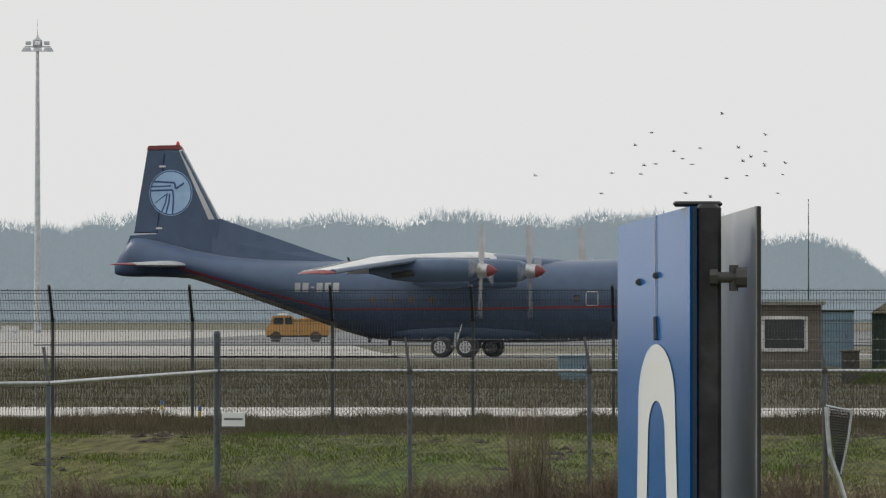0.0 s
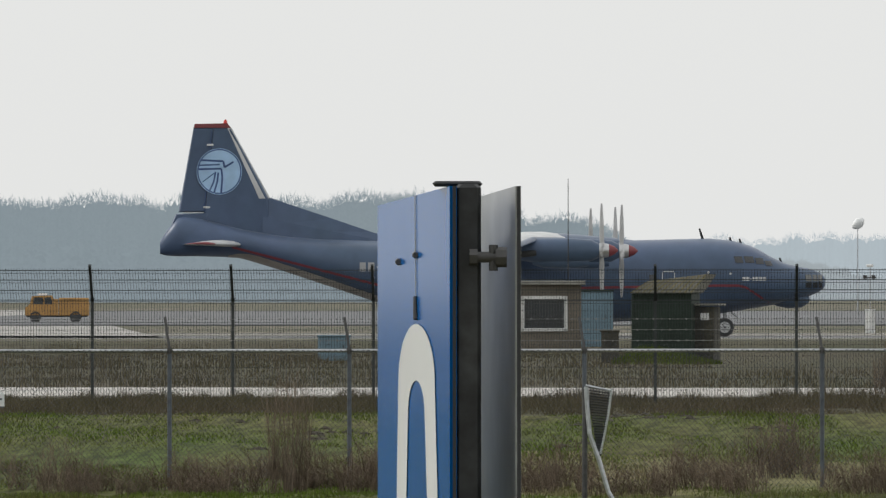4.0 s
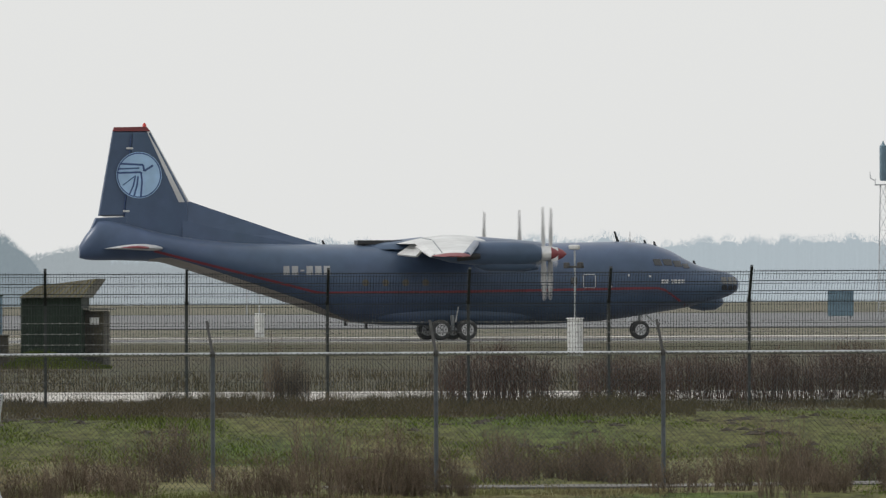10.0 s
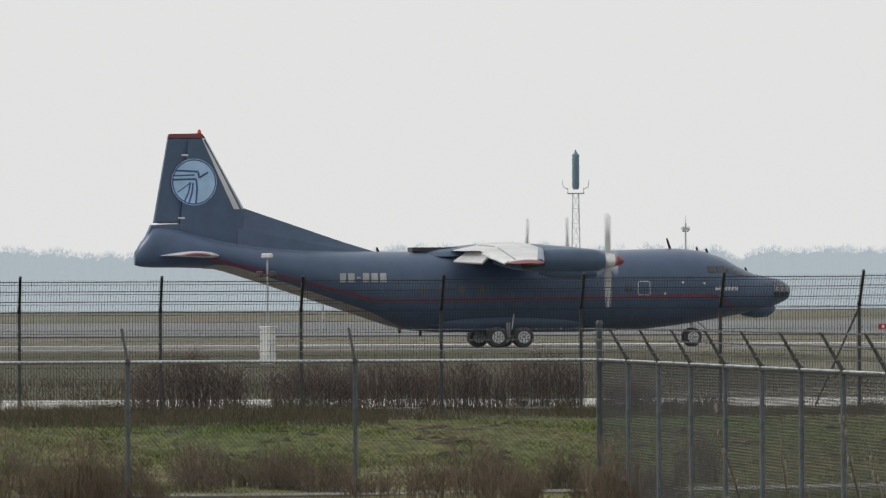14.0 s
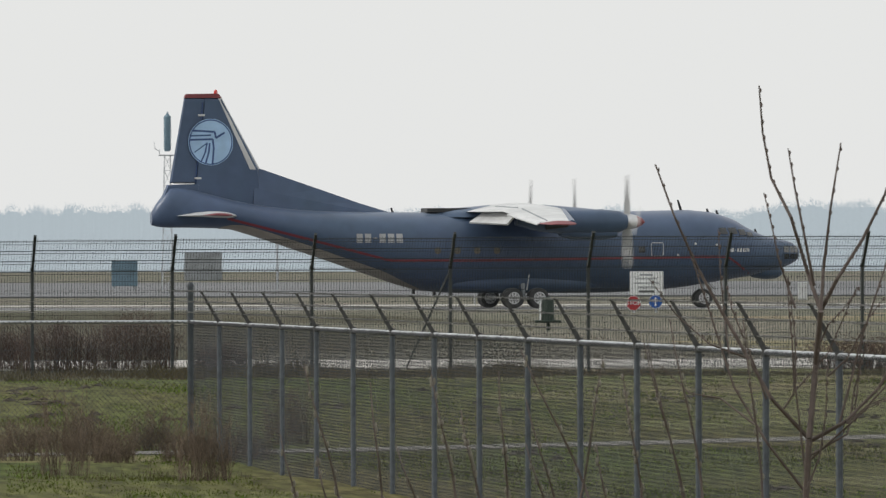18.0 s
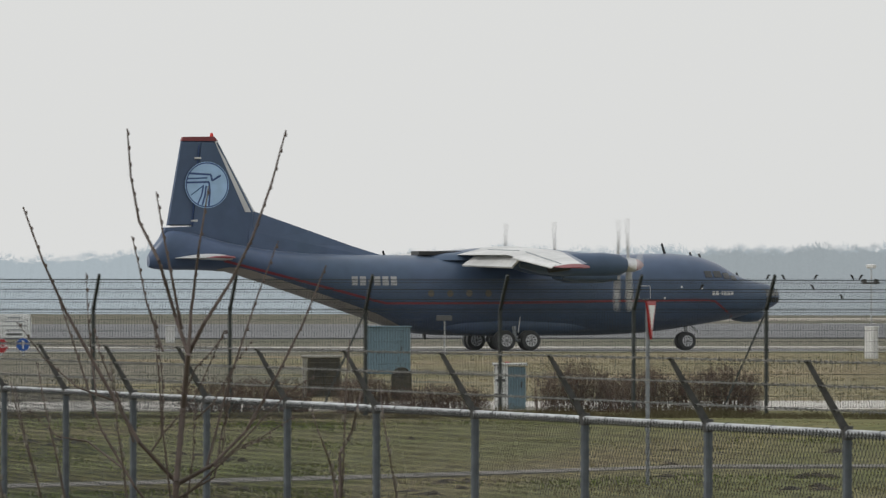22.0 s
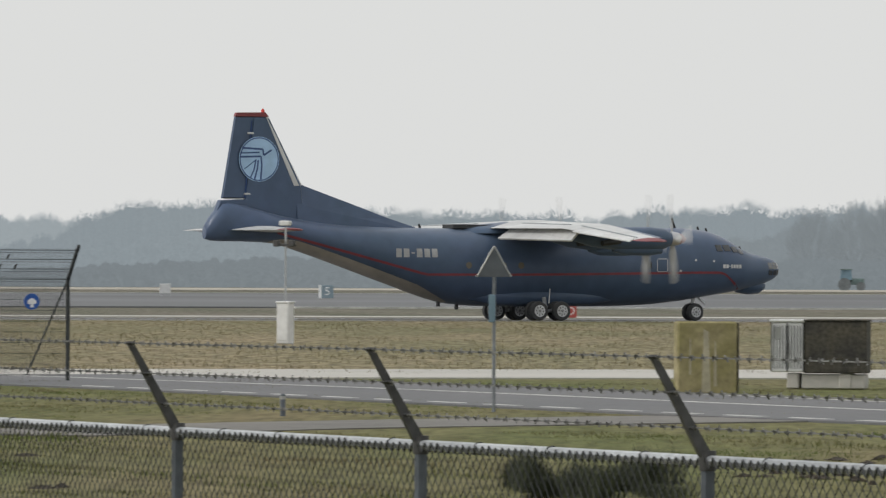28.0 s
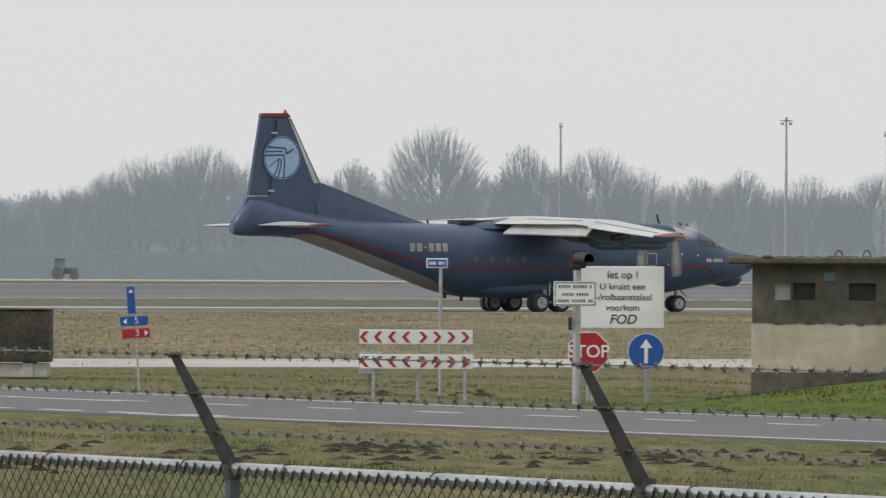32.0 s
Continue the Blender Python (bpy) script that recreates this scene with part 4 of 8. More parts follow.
def build_mesh_fence():
    """Dark welded-mesh fence with a cranked top, ending at the access road."""
    fence = thing("welded_mesh_fence", pose(0, 0, 0), "dark green welded-mesh fence with cranked posts", "fence")
    a0 = 870 / RAY
    base, u = Vector((140 * math.sin(a0), 140 * math.cos(a0), 0)), Vector((math.cos(a0), -math.sin(a0), 0))
    ang = -math.degrees(a0)
    s = Shape()
    w = 2.5
    for i in range(51):
        s.box((w * i / 50, 0, 0.93), (0.0075, 0.0075, 1.8))
        s.box((w * i / 50, -0.29, 2.11), (0.006, 0.006, 0.82), Matrix.Rotation(radians(45), 3, 'X'))
    for i in range(10):
        s.box((w / 2, 0.004, 0.05 + 0.2 * i), (w, 0.006, 0.006))
    for z in (1.83, 2.02, 2.2, 2.37):
        y = 0.0 if z < 1.9 else -(z - 1.83)
        s.box((w / 2, y, z), (w, 0.014, 0.014))
        s.box((w / 2, y, z - 0.05), (w, 0.008, 0.008))
    panel = fix(s.mesh("mesh_panel", M_MESH))
    s = Shape()
    s.box((0, 0, 0.9), (0.055, 0.055, 1.95))
    s.box((0, -0.31, 2.14), (0.05, 0.05, 0.90), Matrix.Rotation(radians(45), 3, 'X'))
    s.slab((0, -0.03, 1.86), (0.07, 0.02, 0.06), 0.005)
    post = fix(s.mesh("post", M_MESH))
    s = Shape()
    s.tube((0.02, 0.05, 1.75), (1.05 * 0.75, 0.05, 0.05), 0.02, 0.02, 6)
    brace = fix(s.mesh("brace", M_MESH))
    u_end = 46.7
    pitch = 2.4945
    n = 27
    lift = lambda q: 0.085 * min(1.0, max(0.0, (q - 8) / 14))
    for k in range(n + 1):
        p = base + u * (u_end - pitch * k)
        p.z = lift(u_end - pitch * k)
        part("post", post, None, fence, "", False, pose(p.x, p.y, p.z, 0, 0, ang))
        if k:
            part("mesh_panel", panel, None, fence, "", False, pose(p.x, p.y, p.z, 0, 0, ang))
    for k in (0, 4, 7, 11, 26):
        p = base + u * (u_end - pitch * k)
        p.z = lift(u_end - pitch * k)
        part("brace", brace, None, fence, "", False, pose(p.x, p.y, p.z, 0, 0, ang) @ Matrix.Diagonal((-1, 1, 1, 1)))
    p = base + u * (u_end - 0.72)
    sgn = thing("ear_protection_sign", pose(p.x, p.y, 1.50, 0, 0, ang), "round blue sign with white head-and-earmuffs symbol", "sign")
    s = Shape()
    s.lathe([(-0.012, 0.15), (0.0, 0.152), (0.012, 0.15)], (0, -0.03, 0), 'y', 28)
    part("disc", s, M_BLUE, sgn)
    s = Shape()
    s.lathe([(-0.018, 0.062), (-0.012, 0.062)], (0, -0.03, 0.0), 'y', 18)
    for sx in (-1, 1):
        s.box((sx * 0.07, -0.045, -0.01), (0.03, 0.006, 0.07))
    s.box((0, -0.045, -0.085), (0.07, 0.006, 0.05))
    part("symbol", s, M_SIGNWHITE, sgn, "white symbol")


build_mesh_fence()


def build_coils():
    """Two coils of thin razor wire, one above the other, on the near side of the welded-mesh fence."""
    a0 = 870 / RAY
    base, u, n = Vector((139.4 * math.sin(a0), 139.4 * math.cos(a0), 0)), Vector((math.cos(a0), -math.sin(a0), 0)), Vector((-math.sin(a0), -math.cos(a0), 0))
    rng = random.Random(3)
    for z, r, reach in ((0.78, 0.30, 46.0), (0.22, 0.27, 46.0)):
        s = Shape()
        pts, s0, q = [], -20.0, 0.0
        while s0 < reach:
            jit = 1 + 0.12 * noise.noise((s0 * 0.7, z, 2))
            pts.append(base + u * s0 + n * (r * jit * math.cos(q)) + Vector((0, 0, z + r * jit * math.sin(q))))
            q += 0.52
            s0 += 0.46 * 0.52 / 6.283 * rng.uniform(0.6, 1.4)
        s.path(pts, [0.0022] * len(pts), 3)
        coil = thing("razor_wire_coil", pose(0, 0, 0), "loose coil of thin grey razor wire along the fence", "wire coil", "wire coils")
        part("wire", s, M_WIRE, coil)


build_coils()


# ---- the cargo aircraft ----
# own space: x ahead, z up from the ground, origin below the main wheels (18.75 m ahead of the tail)
TAIL = 18.75
STATIONS = [(0.0, 4.60, 3.98, 0.26), (0.3, 5.08, 3.90, 0.46), (0.62, 5.48, 3.87, 0.58), (0.95, 5.86, 3.86, 0.66), (2.0, 5.72, 3.86, 0.86), (4.0, 5.20, 3.80, 1.18), (6.0, 4.86, 3.20, 1.50),
            (8.0, 4.70, 2.55, 1.75), (10.5, 4.63, 1.72, 1.95), (12.3, 4.61, 1.12, 2.03), (13.6, 4.60, 0.78, 2.06), (15.0, 4.60, 0.66, 2.06), (19.0, 4.60, 0.64, 2.06), (23.0, 4.62, 0.66, 2.06),
            (25.5, 4.68, 0.76, 2.06), (27.3, 4.72, 0.96, 2.03), (28.6, 4.60, 1.16, 1.93), (29.6, 4.28, 1.32, 1.78), (30.4, 3.82, 1.45, 1.58), (31.1, 3.50, 1.58, 1.32), (31.9, 3.32, 1.76, 1.04),
            (32.4, 3.22, 1.94, 0.80), (32.75, 3.10, 2.08, 0.60), (33.0, 2.92, 2.25, 0.36), (33.1, 2.76, 2.42, 0.16)]


def hull(X):
    for a, b in zip(STATIONS, STATIONS[1:]):
        if a[0] <= X <= b[0]:
            f = (X - a[0]) / (b[0] - a[0])
            return tuple(p + (q - p) * f for p, q in zip(a[1:], b[1:]))
    return STATIONS[-1][1:] if X > 1 else STATIONS[0][1:]


def skin(X, z, side, out=0.0):
    """The point of the hull's side at that height, moved outwards."""
    top, bot, w = hull(X)
    c, h = (top + bot) / 2, (top - bot) / 2
    f = max(-0.995, min(0.995, (z - c) / h))
    return Vector((X - TAIL, side * (w * (1 - abs(f) ** 2.2) ** (1 / 2.2) + out), z))


def wing_section(x_le, chord, y, z, thick, n=9):
    """Closed aerofoil ring."""
    up, lo = [], []
    for i in range(n):
        f = (1 - math.cos(math.pi * i / (n - 1))) / 2
        t = thick * 5 * (0.2969 * math.sqrt(f) - 0.126 * f - 0.3516 * f * f + 0.2843 * f ** 3 - 0.1015 * f ** 4)
        camber = thick * 0.25 * math.sin(math.pi * f)
        up.append((x_le - chord * f - TAIL, y, z + (camber + t) * chord))
        lo.append((x_le - chord * f - TAIL, y, z + (camber - t) * chord))
    return up + lo[-2:0:-1]


def wing_at(y):
    y = abs(y)
    f = min(1, y / 19.0)
    return 20.5 - 3.8 * f, 4.8 - 3.1 * f, 4.62 - (0.006 * y if y < 10 else 0.06 + 0.075 * (y - 10))


def wing_strip(s, x0, x1, y0, y1, lift, steps=6):
    """A panel lying just above the wing, between two shares of the chord."""
    for i in range(steps):
        ya, yb = y0 + (y1 - y0) * i / steps, y0 + (y1 - y0) * (i + 1) / steps
        quad = []
        for y, f in ((ya, x0), (ya, x1), (yb, x1), (yb, x0)):
            le, ch, z = wing_at(y)
            t = 0.13 * 5 * (0.2969 * math.sqrt(f) - 0.126 * f - 0.3516 * f * f + 0.2843 * f ** 3 - 0.1015 * f ** 4)
            quad.append(Vector((le - ch * f - TAIL, y, z + (0.13 * 0.25 * math.sin(math.pi * f) + t) * ch + lift)))
        low = [q - Vector((0, 0, lift + 0.03)) for q in quad]
        s.add(quad + low, [(0, 1, 2, 3), (7, 6, 5, 4), (0, 4, 5, 1), (1, 5, 6, 2), (2, 6, 7, 3), (3, 7, 4, 0)])


def build_aircraft():
    ac = thing("cargo_aircraft", pose(0, 300, 0), "dark blue four-engined propeller cargo aircraft, taxiing", "aircraft")
    n = 28
    s = Shape()
    fine = []
    X = 0.0
    while X <= 33.1:
        fine.append(X)
        X += 0.3 if X < 3 or X > 27 else 0.8
    fine.append(33.1)
    rr = []
    for X in fine:
        top, bot, w = hull(X)
        c, h = (top + bot) / 2, (top - bot) / 2
        ring = []
        for i in range(n):
            a = 2 * math.pi * i / n
            ca, sa = math.cos(a), math.sin(a)
            ring.append((X - TAIL, w * math.copysign(abs(ca) ** 0.91, ca), c + h * math.copysign(abs(sa) ** 0.91, sa)))
        rr.append(ring)
    s.rings(rr)
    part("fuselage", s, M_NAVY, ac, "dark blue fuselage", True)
    # pale underside of the raked tail
    s = Shape()
    xs = [3.4 + 0.5 * i for i in range(21)]
    for X in xs:
        top, bot, w = hull(X)
        c, h = (top + bot) / 2, (top - bot) / 2
        reach = math.acos(1 - min(0.36, 0.10 + 0.22 * (X - 3.4), 0.06 + 0.16 * (13.4 - X)) / h)
        for k in range(9):
            a = -math.pi / 2 + (k - 4) / 4 * reach
            sa, ca = math.sin(a + math.pi / 2), math.cos(a + math.pi / 2)
            s.v.append((X - TAIL, (w + 0.016) * math.copysign(abs(sa) ** 0.91, sa), c - (h + 0.02) * abs(ca) ** 0.91))
    for i in range(len(xs) - 1):
        s.f += [(i * 9 + k, i * 9 + k + 1, i * 9 + 10 + k, i * 9 + 9 + k) for k in range(8)]
    part("ramp_door", s, M_BELLY, ac, "pale grey underside of the tail ramp", True)
    # fin, rudder, dorsal fin
    def fin_piece(name, outline, t0, mat, label=""):
        sh = Shape()
        cx = sum(p[0] for p in outline) / len(outline)
        cz = sum(p[1] for p in outline) / len(outline)
        inner = [(cx + (x - cx) * 0.93 - TAIL, cz + (z - cz) * 0.97) for x, z in outline]
        outer = [(x - TAIL, z) for x, z in outline]
        m = len(outline)
        pts = [(x, -t0, z) for x, z in inner] + [(x, 0.0, z) for x, z in outer] + [(x, t0, z) for x, z in inner]
        fs = [tuple(range(m)), tuple(range(3 * m - 1, 2 * m - 1, -1))]
        for r in (0, m):
            fs += [(r + i, r + m + i, r + m + (i + 1) % m, r + (i + 1) % m) for i in range(m)]
        sh.add(pts, fs)
        return part(name, sh, mat, ac, label)
    fin_piece("fin", [(2.15, 5.98), (2.62, 10.15), (3.52, 10.15), (5.42, 6.72), (5.7, 4.2), (2.1, 4.2)], 0.20, M_NAVY)
    fin_piece("rudder", [(0.92, 6.02), (1.66, 10.15), (2.95, 10.15), (2.65, 6.02)], 0.12, M_NAVY)
    fin_piece("fin_base", [(0.45, 5.2), (0.78, 5.93), (2.4, 5.98), (2.5, 4.4), (0.9, 4.4)], 0.24, M_NAVY)
    s = Shape()
    s.plate([(1.66 - TAIL, 10.14), (1.74 - TAIL, 10.33), (3.35 - TAIL, 10.36), (3.54 - TAIL, 10.14)], -0.13, 0.13)
    part("fin_tip", s, M_RED, ac, "red fin tip")
    s = Shape()
    s.lathe([(10.34, 0.10), (10.46, 0.09), (10.55, 0.03)], (3.25 - TAIL, 0, 0), 'z', 10)
    part("beacon", s, M_BEACON, ac, "red beacon light", True)
    s = Shape()
    rr = []
    for f in (0, 0.25, 0.5, 0.75, 1):
        X, z = 5.45 - 1.92 * f, 6.68 + 3.44 * f
        wd = 0.52 - 0.34 * f
        rr.append([(X + 0.03 - TAIL, 0, z + 0.02), (X - wd * 0.45 - TAIL, 0.215 - 0.02 * f, z), (X - wd - TAIL, 0.225 - 0.02 * f, z), (X - wd - TAIL, -0.225 + 0.02 * f, z), (X - wd * 0.45 - TAIL, -0.215 + 0.02 * f, z)])
    s.rings(rr)
    part("fin_leading_edge", s, M_PALE, ac, "pale leading edge of the fin")
    s = Shape()
    rr = []
    for X, z, w in ((5.1, 6.85, 0.20), (6.5, 6.38, 0.2), (8.5, 5.72, 0.22), (10.5, 5.05, 0.22), (12.1, 4.58, 0.12)):
        zb = hull(X)[0] - 0.25
        rr.append([(X - TAIL, -w * 1.6, zb), (X - TAIL, -w, (z + zb) / 2), (X - TAIL, 0, z), (X - TAIL, w, (z + zb) / 2), (X - TAIL, w * 1.6, zb)])
    s.rings(rr)
    part("dorsal_fin", s, M_NAVY, ac)
    s = Shape()
    for z in (6.0,):
        s.box((1.66 - TAIL, 0, z), (1.0, 0.36, 0.035))
    part("rudder_gap", s, M_PALE, ac)
    for z, X in ((9.3, 2.5), (6.25, 2.32)):
        s = Shape()
        s.slab((X - TAIL, 0, z), (0.34, 0.44, 0.10), 0.02)
        part("hinge_cover", s, M_PALE, ac, "pale rudder hinge cover")
    s = Shape()
    s.box((2.38 - TAIL, 0, 8.0), (0.02, 0.41, 3.9), Matrix.Rotation(radians(5.5), 3, 'Y'))
    part("hinge_line", s, M_STROKE, ac)
    # round emblem on both sides of the fin
    for side in (-1, 1):
        y = side * 0.225
        s = Shape()
        s.lathe([(-0.012, 1.13), (0.012, 1.13)], (2.95 - TAIL, y, 8.0), 'y', 36)
        em = part("emblem", s, M_LOGO, ac, "pale blue round emblem with dark strokes", True)
        st = Shape()
        rr = []
        for r in (1.04, 1.10):
            rr.append([(2.95 - TAIL + r * math.cos(6.2832 * i / 40), y + side * 0.016, 8.0 + r * math.sin(6.2832 * i / 40)) for i in range(40)])
        st.rings(rr, False)
        part("emblem_rim", st, M_STROKE, em)
        def stroke(pts, w):
            st = Shape()
            for (xa, za), (xb, zb) in zip(pts, pts[1:]):
                d = Vector((xb - xa, 0, zb - za)).normalized()
                q = Vector((-d.z, 0, d.x)) * w / 2
                o = Vector((2.95 - TAIL, y + side * 0.02, 8.0))
                a, b = Vector((xa, 0, za)) + o, Vector((xb, 0, zb)) + o
                st.add([a - q, b - q, b + q, a + q], [(0, 1, 2, 3)])
            part("emblem_stroke", st, M_STROKE, em)
        stroke([(-0.96, 0.56), (0.2, 0.50), (0.26, 0.20), (0.70, 0.47)], 0.095)
        stroke([(-1.02, 0.30), (0.02, 0.34)], 0.07)
        stroke([(-1.03, 0.11), (0.1, 0.14), (0.15, -0.3), (0.09, -1.04)], 0.09)
        stroke([(-0.05, -0.05), (-0.1, -0.5), (-0.25, -1.0)], 0.085)
        stroke([(-0.18, -0.02), (-0.28, -0.5), (-0.47, -0.92)], 0.075)
        stroke([(-0.2, -0.05), (-0.82, -0.5)], 0.05)
    # tailplane
    for side in (-1, 1):
        s = Shape()
        s.rings([wing_section(4.25, 3.1, side * 0.5, 4.42, 0.11), wing_section(3.45, 2.15, side * 3.3, 4.42, 0.10), wing_section(2.88, 1.5, side * 5.7, 4.42, 0.09)])
        tp = part("tailplane", s, M_PALE, ac, "pale grey tailplane", True)
        s = Shape()
        s.rings([wing_section(2.90, 1.53, side * 5.7, 4.42, 0.095), wing_section(2.64, 1.05, side * 6.1, 4.42, 0.06)])
        part("tailplane_tip", s, M_RED, tp, "red tip", True)
    # wing, in one piece across the hull
    s = Shape()
    ys = [-18.3, -15, -12, -10, -7.5, -5, -2.2, 0, 2.2, 5, 7.5, 10, 12, 15, 18.3]
    s.rings([wing_section(*wing_at(y)[:2], y, wing_at(y)[2], 0.13 - 0.03 * abs(y) / 19) for y in ys])
    wing = part("wing", s, M_PALE, ac, "pale grey wing with drooping outer panels", True)
    for side in (-1, 1):
        s = Shape()
        le, ch, z = wing_at(18.3)
        l2, c2, z2 = wing_at(19.0)
        s.rings([wing_section(le + 0.03, ch + 0.06, side * 18.28, z, 0.108), wing_section(le - 0.1, ch * 0.92, side * 18.7, z - 0.03, 0.09), wing_section(le - 0.45, ch * 0.5, side * 19.0, z - 0.05, 0.05)])
        part("wing_tip", s, M_RED, wing, "red wing tip", True)
        s = Shape()
        s.rings([wing_section(wing_at(y)[0] + 0.02, 0.5, side * y, wing_at(y)[2] + 0.01, 0.42, 7) for y in (2.1, 10, 18.25)])
        part("leading_edge", s, M_NAVY, wing, "dark leading edge", True)
        for y0, y1 in ((2.6, 9.2), (10.6, 17.8)):
            s = Shape()
            for f in (0.72,):
                wing_strip(s, f, f + 0.012, side * y0, side * y1, 0.02)
            part("panel_joint", s, M_JOINT, wing)
        # flaps, well lowered
        for y0, y1 in ((2.3, 11.2),):
            s = Shape()
            quad = []
            for y in (y0, y1):
                le, ch, z = wing_at(y)
                quad += [(le - ch * 0.84 - TAIL, side * y, z + 0.05), (le - ch * 1.02 - TAIL, side * y, z - 0.50)]
            low = [(x + 0.06, y, z - 0.07) for x, y, z in quad]
            s.add(quad + low, [(0, 1, 3, 2), (4, 6, 7, 5), (0, 4, 5, 1), (2, 3, 7, 6), (1, 5, 7, 3), (0, 2, 6, 4)])
            part("flap", s, M_PALE, wing, "pale lowered flap")
        s = Shape()
        quad = []
        for y in (11.5, 18.2):
            le, ch, z = wing_at(y)
            quad += [(le - ch * 0.92 - TAIL, side * y, z + 0.09), (le - ch * 1.04 - TAIL, side * y, z - 0.03)]
        low = [(x, y, z - 0.06) for x, y, z in quad]
        s.add(quad + low, [(0, 1, 3, 2), (4, 6, 7, 5), (0, 4, 5, 1), (2, 3, 7, 6), (1, 5, 7, 3), (0, 2, 6, 4)])
        part("aileron", s, M_PALE, wing)
    # wing fairing over the hull
    s = Shape()
    s.rings([[(x - TAIL, w * math.cos(math.pi * i / 8), 4.35 + h * math.sin(math.pi * i / 8)) for i in range(9)] for x, w, h in ((13.8, 0.4, 0.2), (15.2, 1.3, 0.42), (17.0, 1.6, 0.60), (20.0, 1.6, 0.62), (22.0, 1.3, 0.46), (23.6, 0.4, 0.28))])
    part("wing_fairing", s, M_NAVY, ac, "", True)
    s = Shape()
    s.box((15.6 - TAIL, 0, 4.70), (3.6, 1.3, 0.20))
    part("spine_fairing", s, M_DARK, ac, "dark spine fairing")
    # engines and propellers
    props = []
    for y, px in ((-9.85, 21.68), (-4.95, 22.8), (4.95, 22.8), (9.85, 21.68)):
        z = 4.08
        s = Shape()
        s.lathe([(px - 0.12 - TAIL, 0.34), (px - 0.5 - TAIL, 0.52), (px - 1.4 - TAIL, 0.60), (px - 3.2 - TAIL, 0.58), (px - 4.6 - TAIL, 0.42), (px - 5.6 - TAIL, 0.14)], (0, y, z), 'x', 18)
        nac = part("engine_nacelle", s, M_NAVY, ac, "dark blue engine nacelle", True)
        s = Shape()
        s.lathe([(px - 0.62 - TAIL, 0.20), (px - 1.3 - TAIL, 0.30), (px - 2.8 - TAIL, 0.28), (px - 3.4 - TAIL, 0.1)], (0, y, z - 0.55), 'x', 12)
        part("oil_cooler", s, M_NAVY, nac, "", True)
        s = Shape()
        s.tube((px - 3.2 - TAIL, y - 0.45, z - 0.1), (px - 4.3 - TAIL, y - 0.60, z - 0.25), 0.17, 0.14, 10)
        part("exhaust_pipe", s, M_DARK, nac, "", True)
        # propeller turns about its own x
        pr = new("propeller", None)
        pr.parent = ac
        pr.matrix_basis = pose(px - TAIL, y, z)
        s = Shape()
        s.lathe([(-0.12, 0.36), (0.05, 0.37), (0.35, 0.31)], (0, 0, 0), 'x', 16)
        part("hub", s, M_BARE, pr, "bare metal propeller hub", True)
        s = Shape()
        s.lathe([(0.35, 0.31), (0.62, 0.2), (0.80, 0.03)], (0, 0, 0), 'x', 16)
        part("spinner", s, M_RED, pr, "red spinner tip", True)
        bl = Shape()
        rr = []
        for f, w, tw in ((0.13, 0.10, 55), (0.3, 0.17, 42), (0.55, 0.20, 30), (0.8, 0.19, 22), (1.0, 0.12, 18)):
            r, c, sn = 2.25 * f, math.cos(radians(tw)), math.sin(radians(tw))
            rr.append([(w * sn + 0.02 * c, w * c, r), (-0.03, 0.0, r), (-w * sn, -w * c, r), (0.03, 0.0, r)])
        bl.rings(rr)
        me = fix(bl.mesh("blade", M_BLADE, True))
        for k in range(4):
            part("blade", me, None, pr, "", False, pose(0, 0, 0, 90 * k))
        props.append((pr, px - TAIL, y, z))
    # red stripe, portholes, door, marks
    for side in (-1, 1):
        s = Shape()
        line = [(3.6, 4.30), (11.4, 2.31), (11.75, 2.24), (16.0, 2.25), (19.0, 2.28), (22.0, 2.32), (25.0, 2.37), (27.5, 2.41), (28.7, 2.41), (29.05, 2.33), (29.45, 2.08), (30.25, 1.56)]
        fine = []
        for (xa, za), (xb, zb) in zip(line, line[1:]):
            m = max(1, int((xb - xa) / 0.4))
            fine += [(xa + (xb - xa) * i / m, za + (zb - za) * i / m) for i in range(m)]
        fine.append(line[-1])
        for X, z in fine:
            s.v += [skin(X, z + 0.058, side, 0.015 if X < 27.5 else 0.04), skin(X, z - 0.058, side, 0.015 if X < 27.5 else 0.04)]
        s.f = [(2 * i, 2 * i + 2, 2 * i + 3, 2 * i + 1) for i in range(len(fine) - 1)]
        part("stripe", s, M_STRIPE, ac, "thin red stripe along the fuselage")
        for X in (14.0, 15.0, 16.0, 17.0):
            p = skin(X, 2.72, side, 0.0)
            s = Shape()
            s.lathe([(-0.02, 0.17), (0.02, 0.16)], p, 'y', 14)
            part("porthole", s, M_PORT, ac, "small amber-tinted porthole")
        for X, z in ((26.3, 2.50), (27.2, 3.05), (28.3, 3.0)):
            p = skin(X, z, side, 0.0)
            s = Shape()
            s.lathe([(-0.02, 0.06), (0.02, 0.055)], p, 'y', 10)
            part("vent_cap", s, M_PALE, ac, "small pale vent cap")
        s = Shape()
        for dx, dz, w, h in ((0, 0.33, 0.54, 0.04), (0, -0.33, 0.54, 0.04), (-0.30, 0, 0.04, 0.58), (0.30, 0, 0.04, 0.58)):
            for k in range(4):
                za = 2.77 + dz + h * (k / 4 - 0.5)
                zb = za + h / 4
                xa, xb = 25.22 + dx - w / 2, 25.22 + dx + w / 2
                s.add([skin(xa, za, side, 0.014), skin(xb, za, side, 0.014), skin(xb, zb, side, 0.014), skin(xa, zb, side, 0.014)], [(0, 1, 2, 3)])
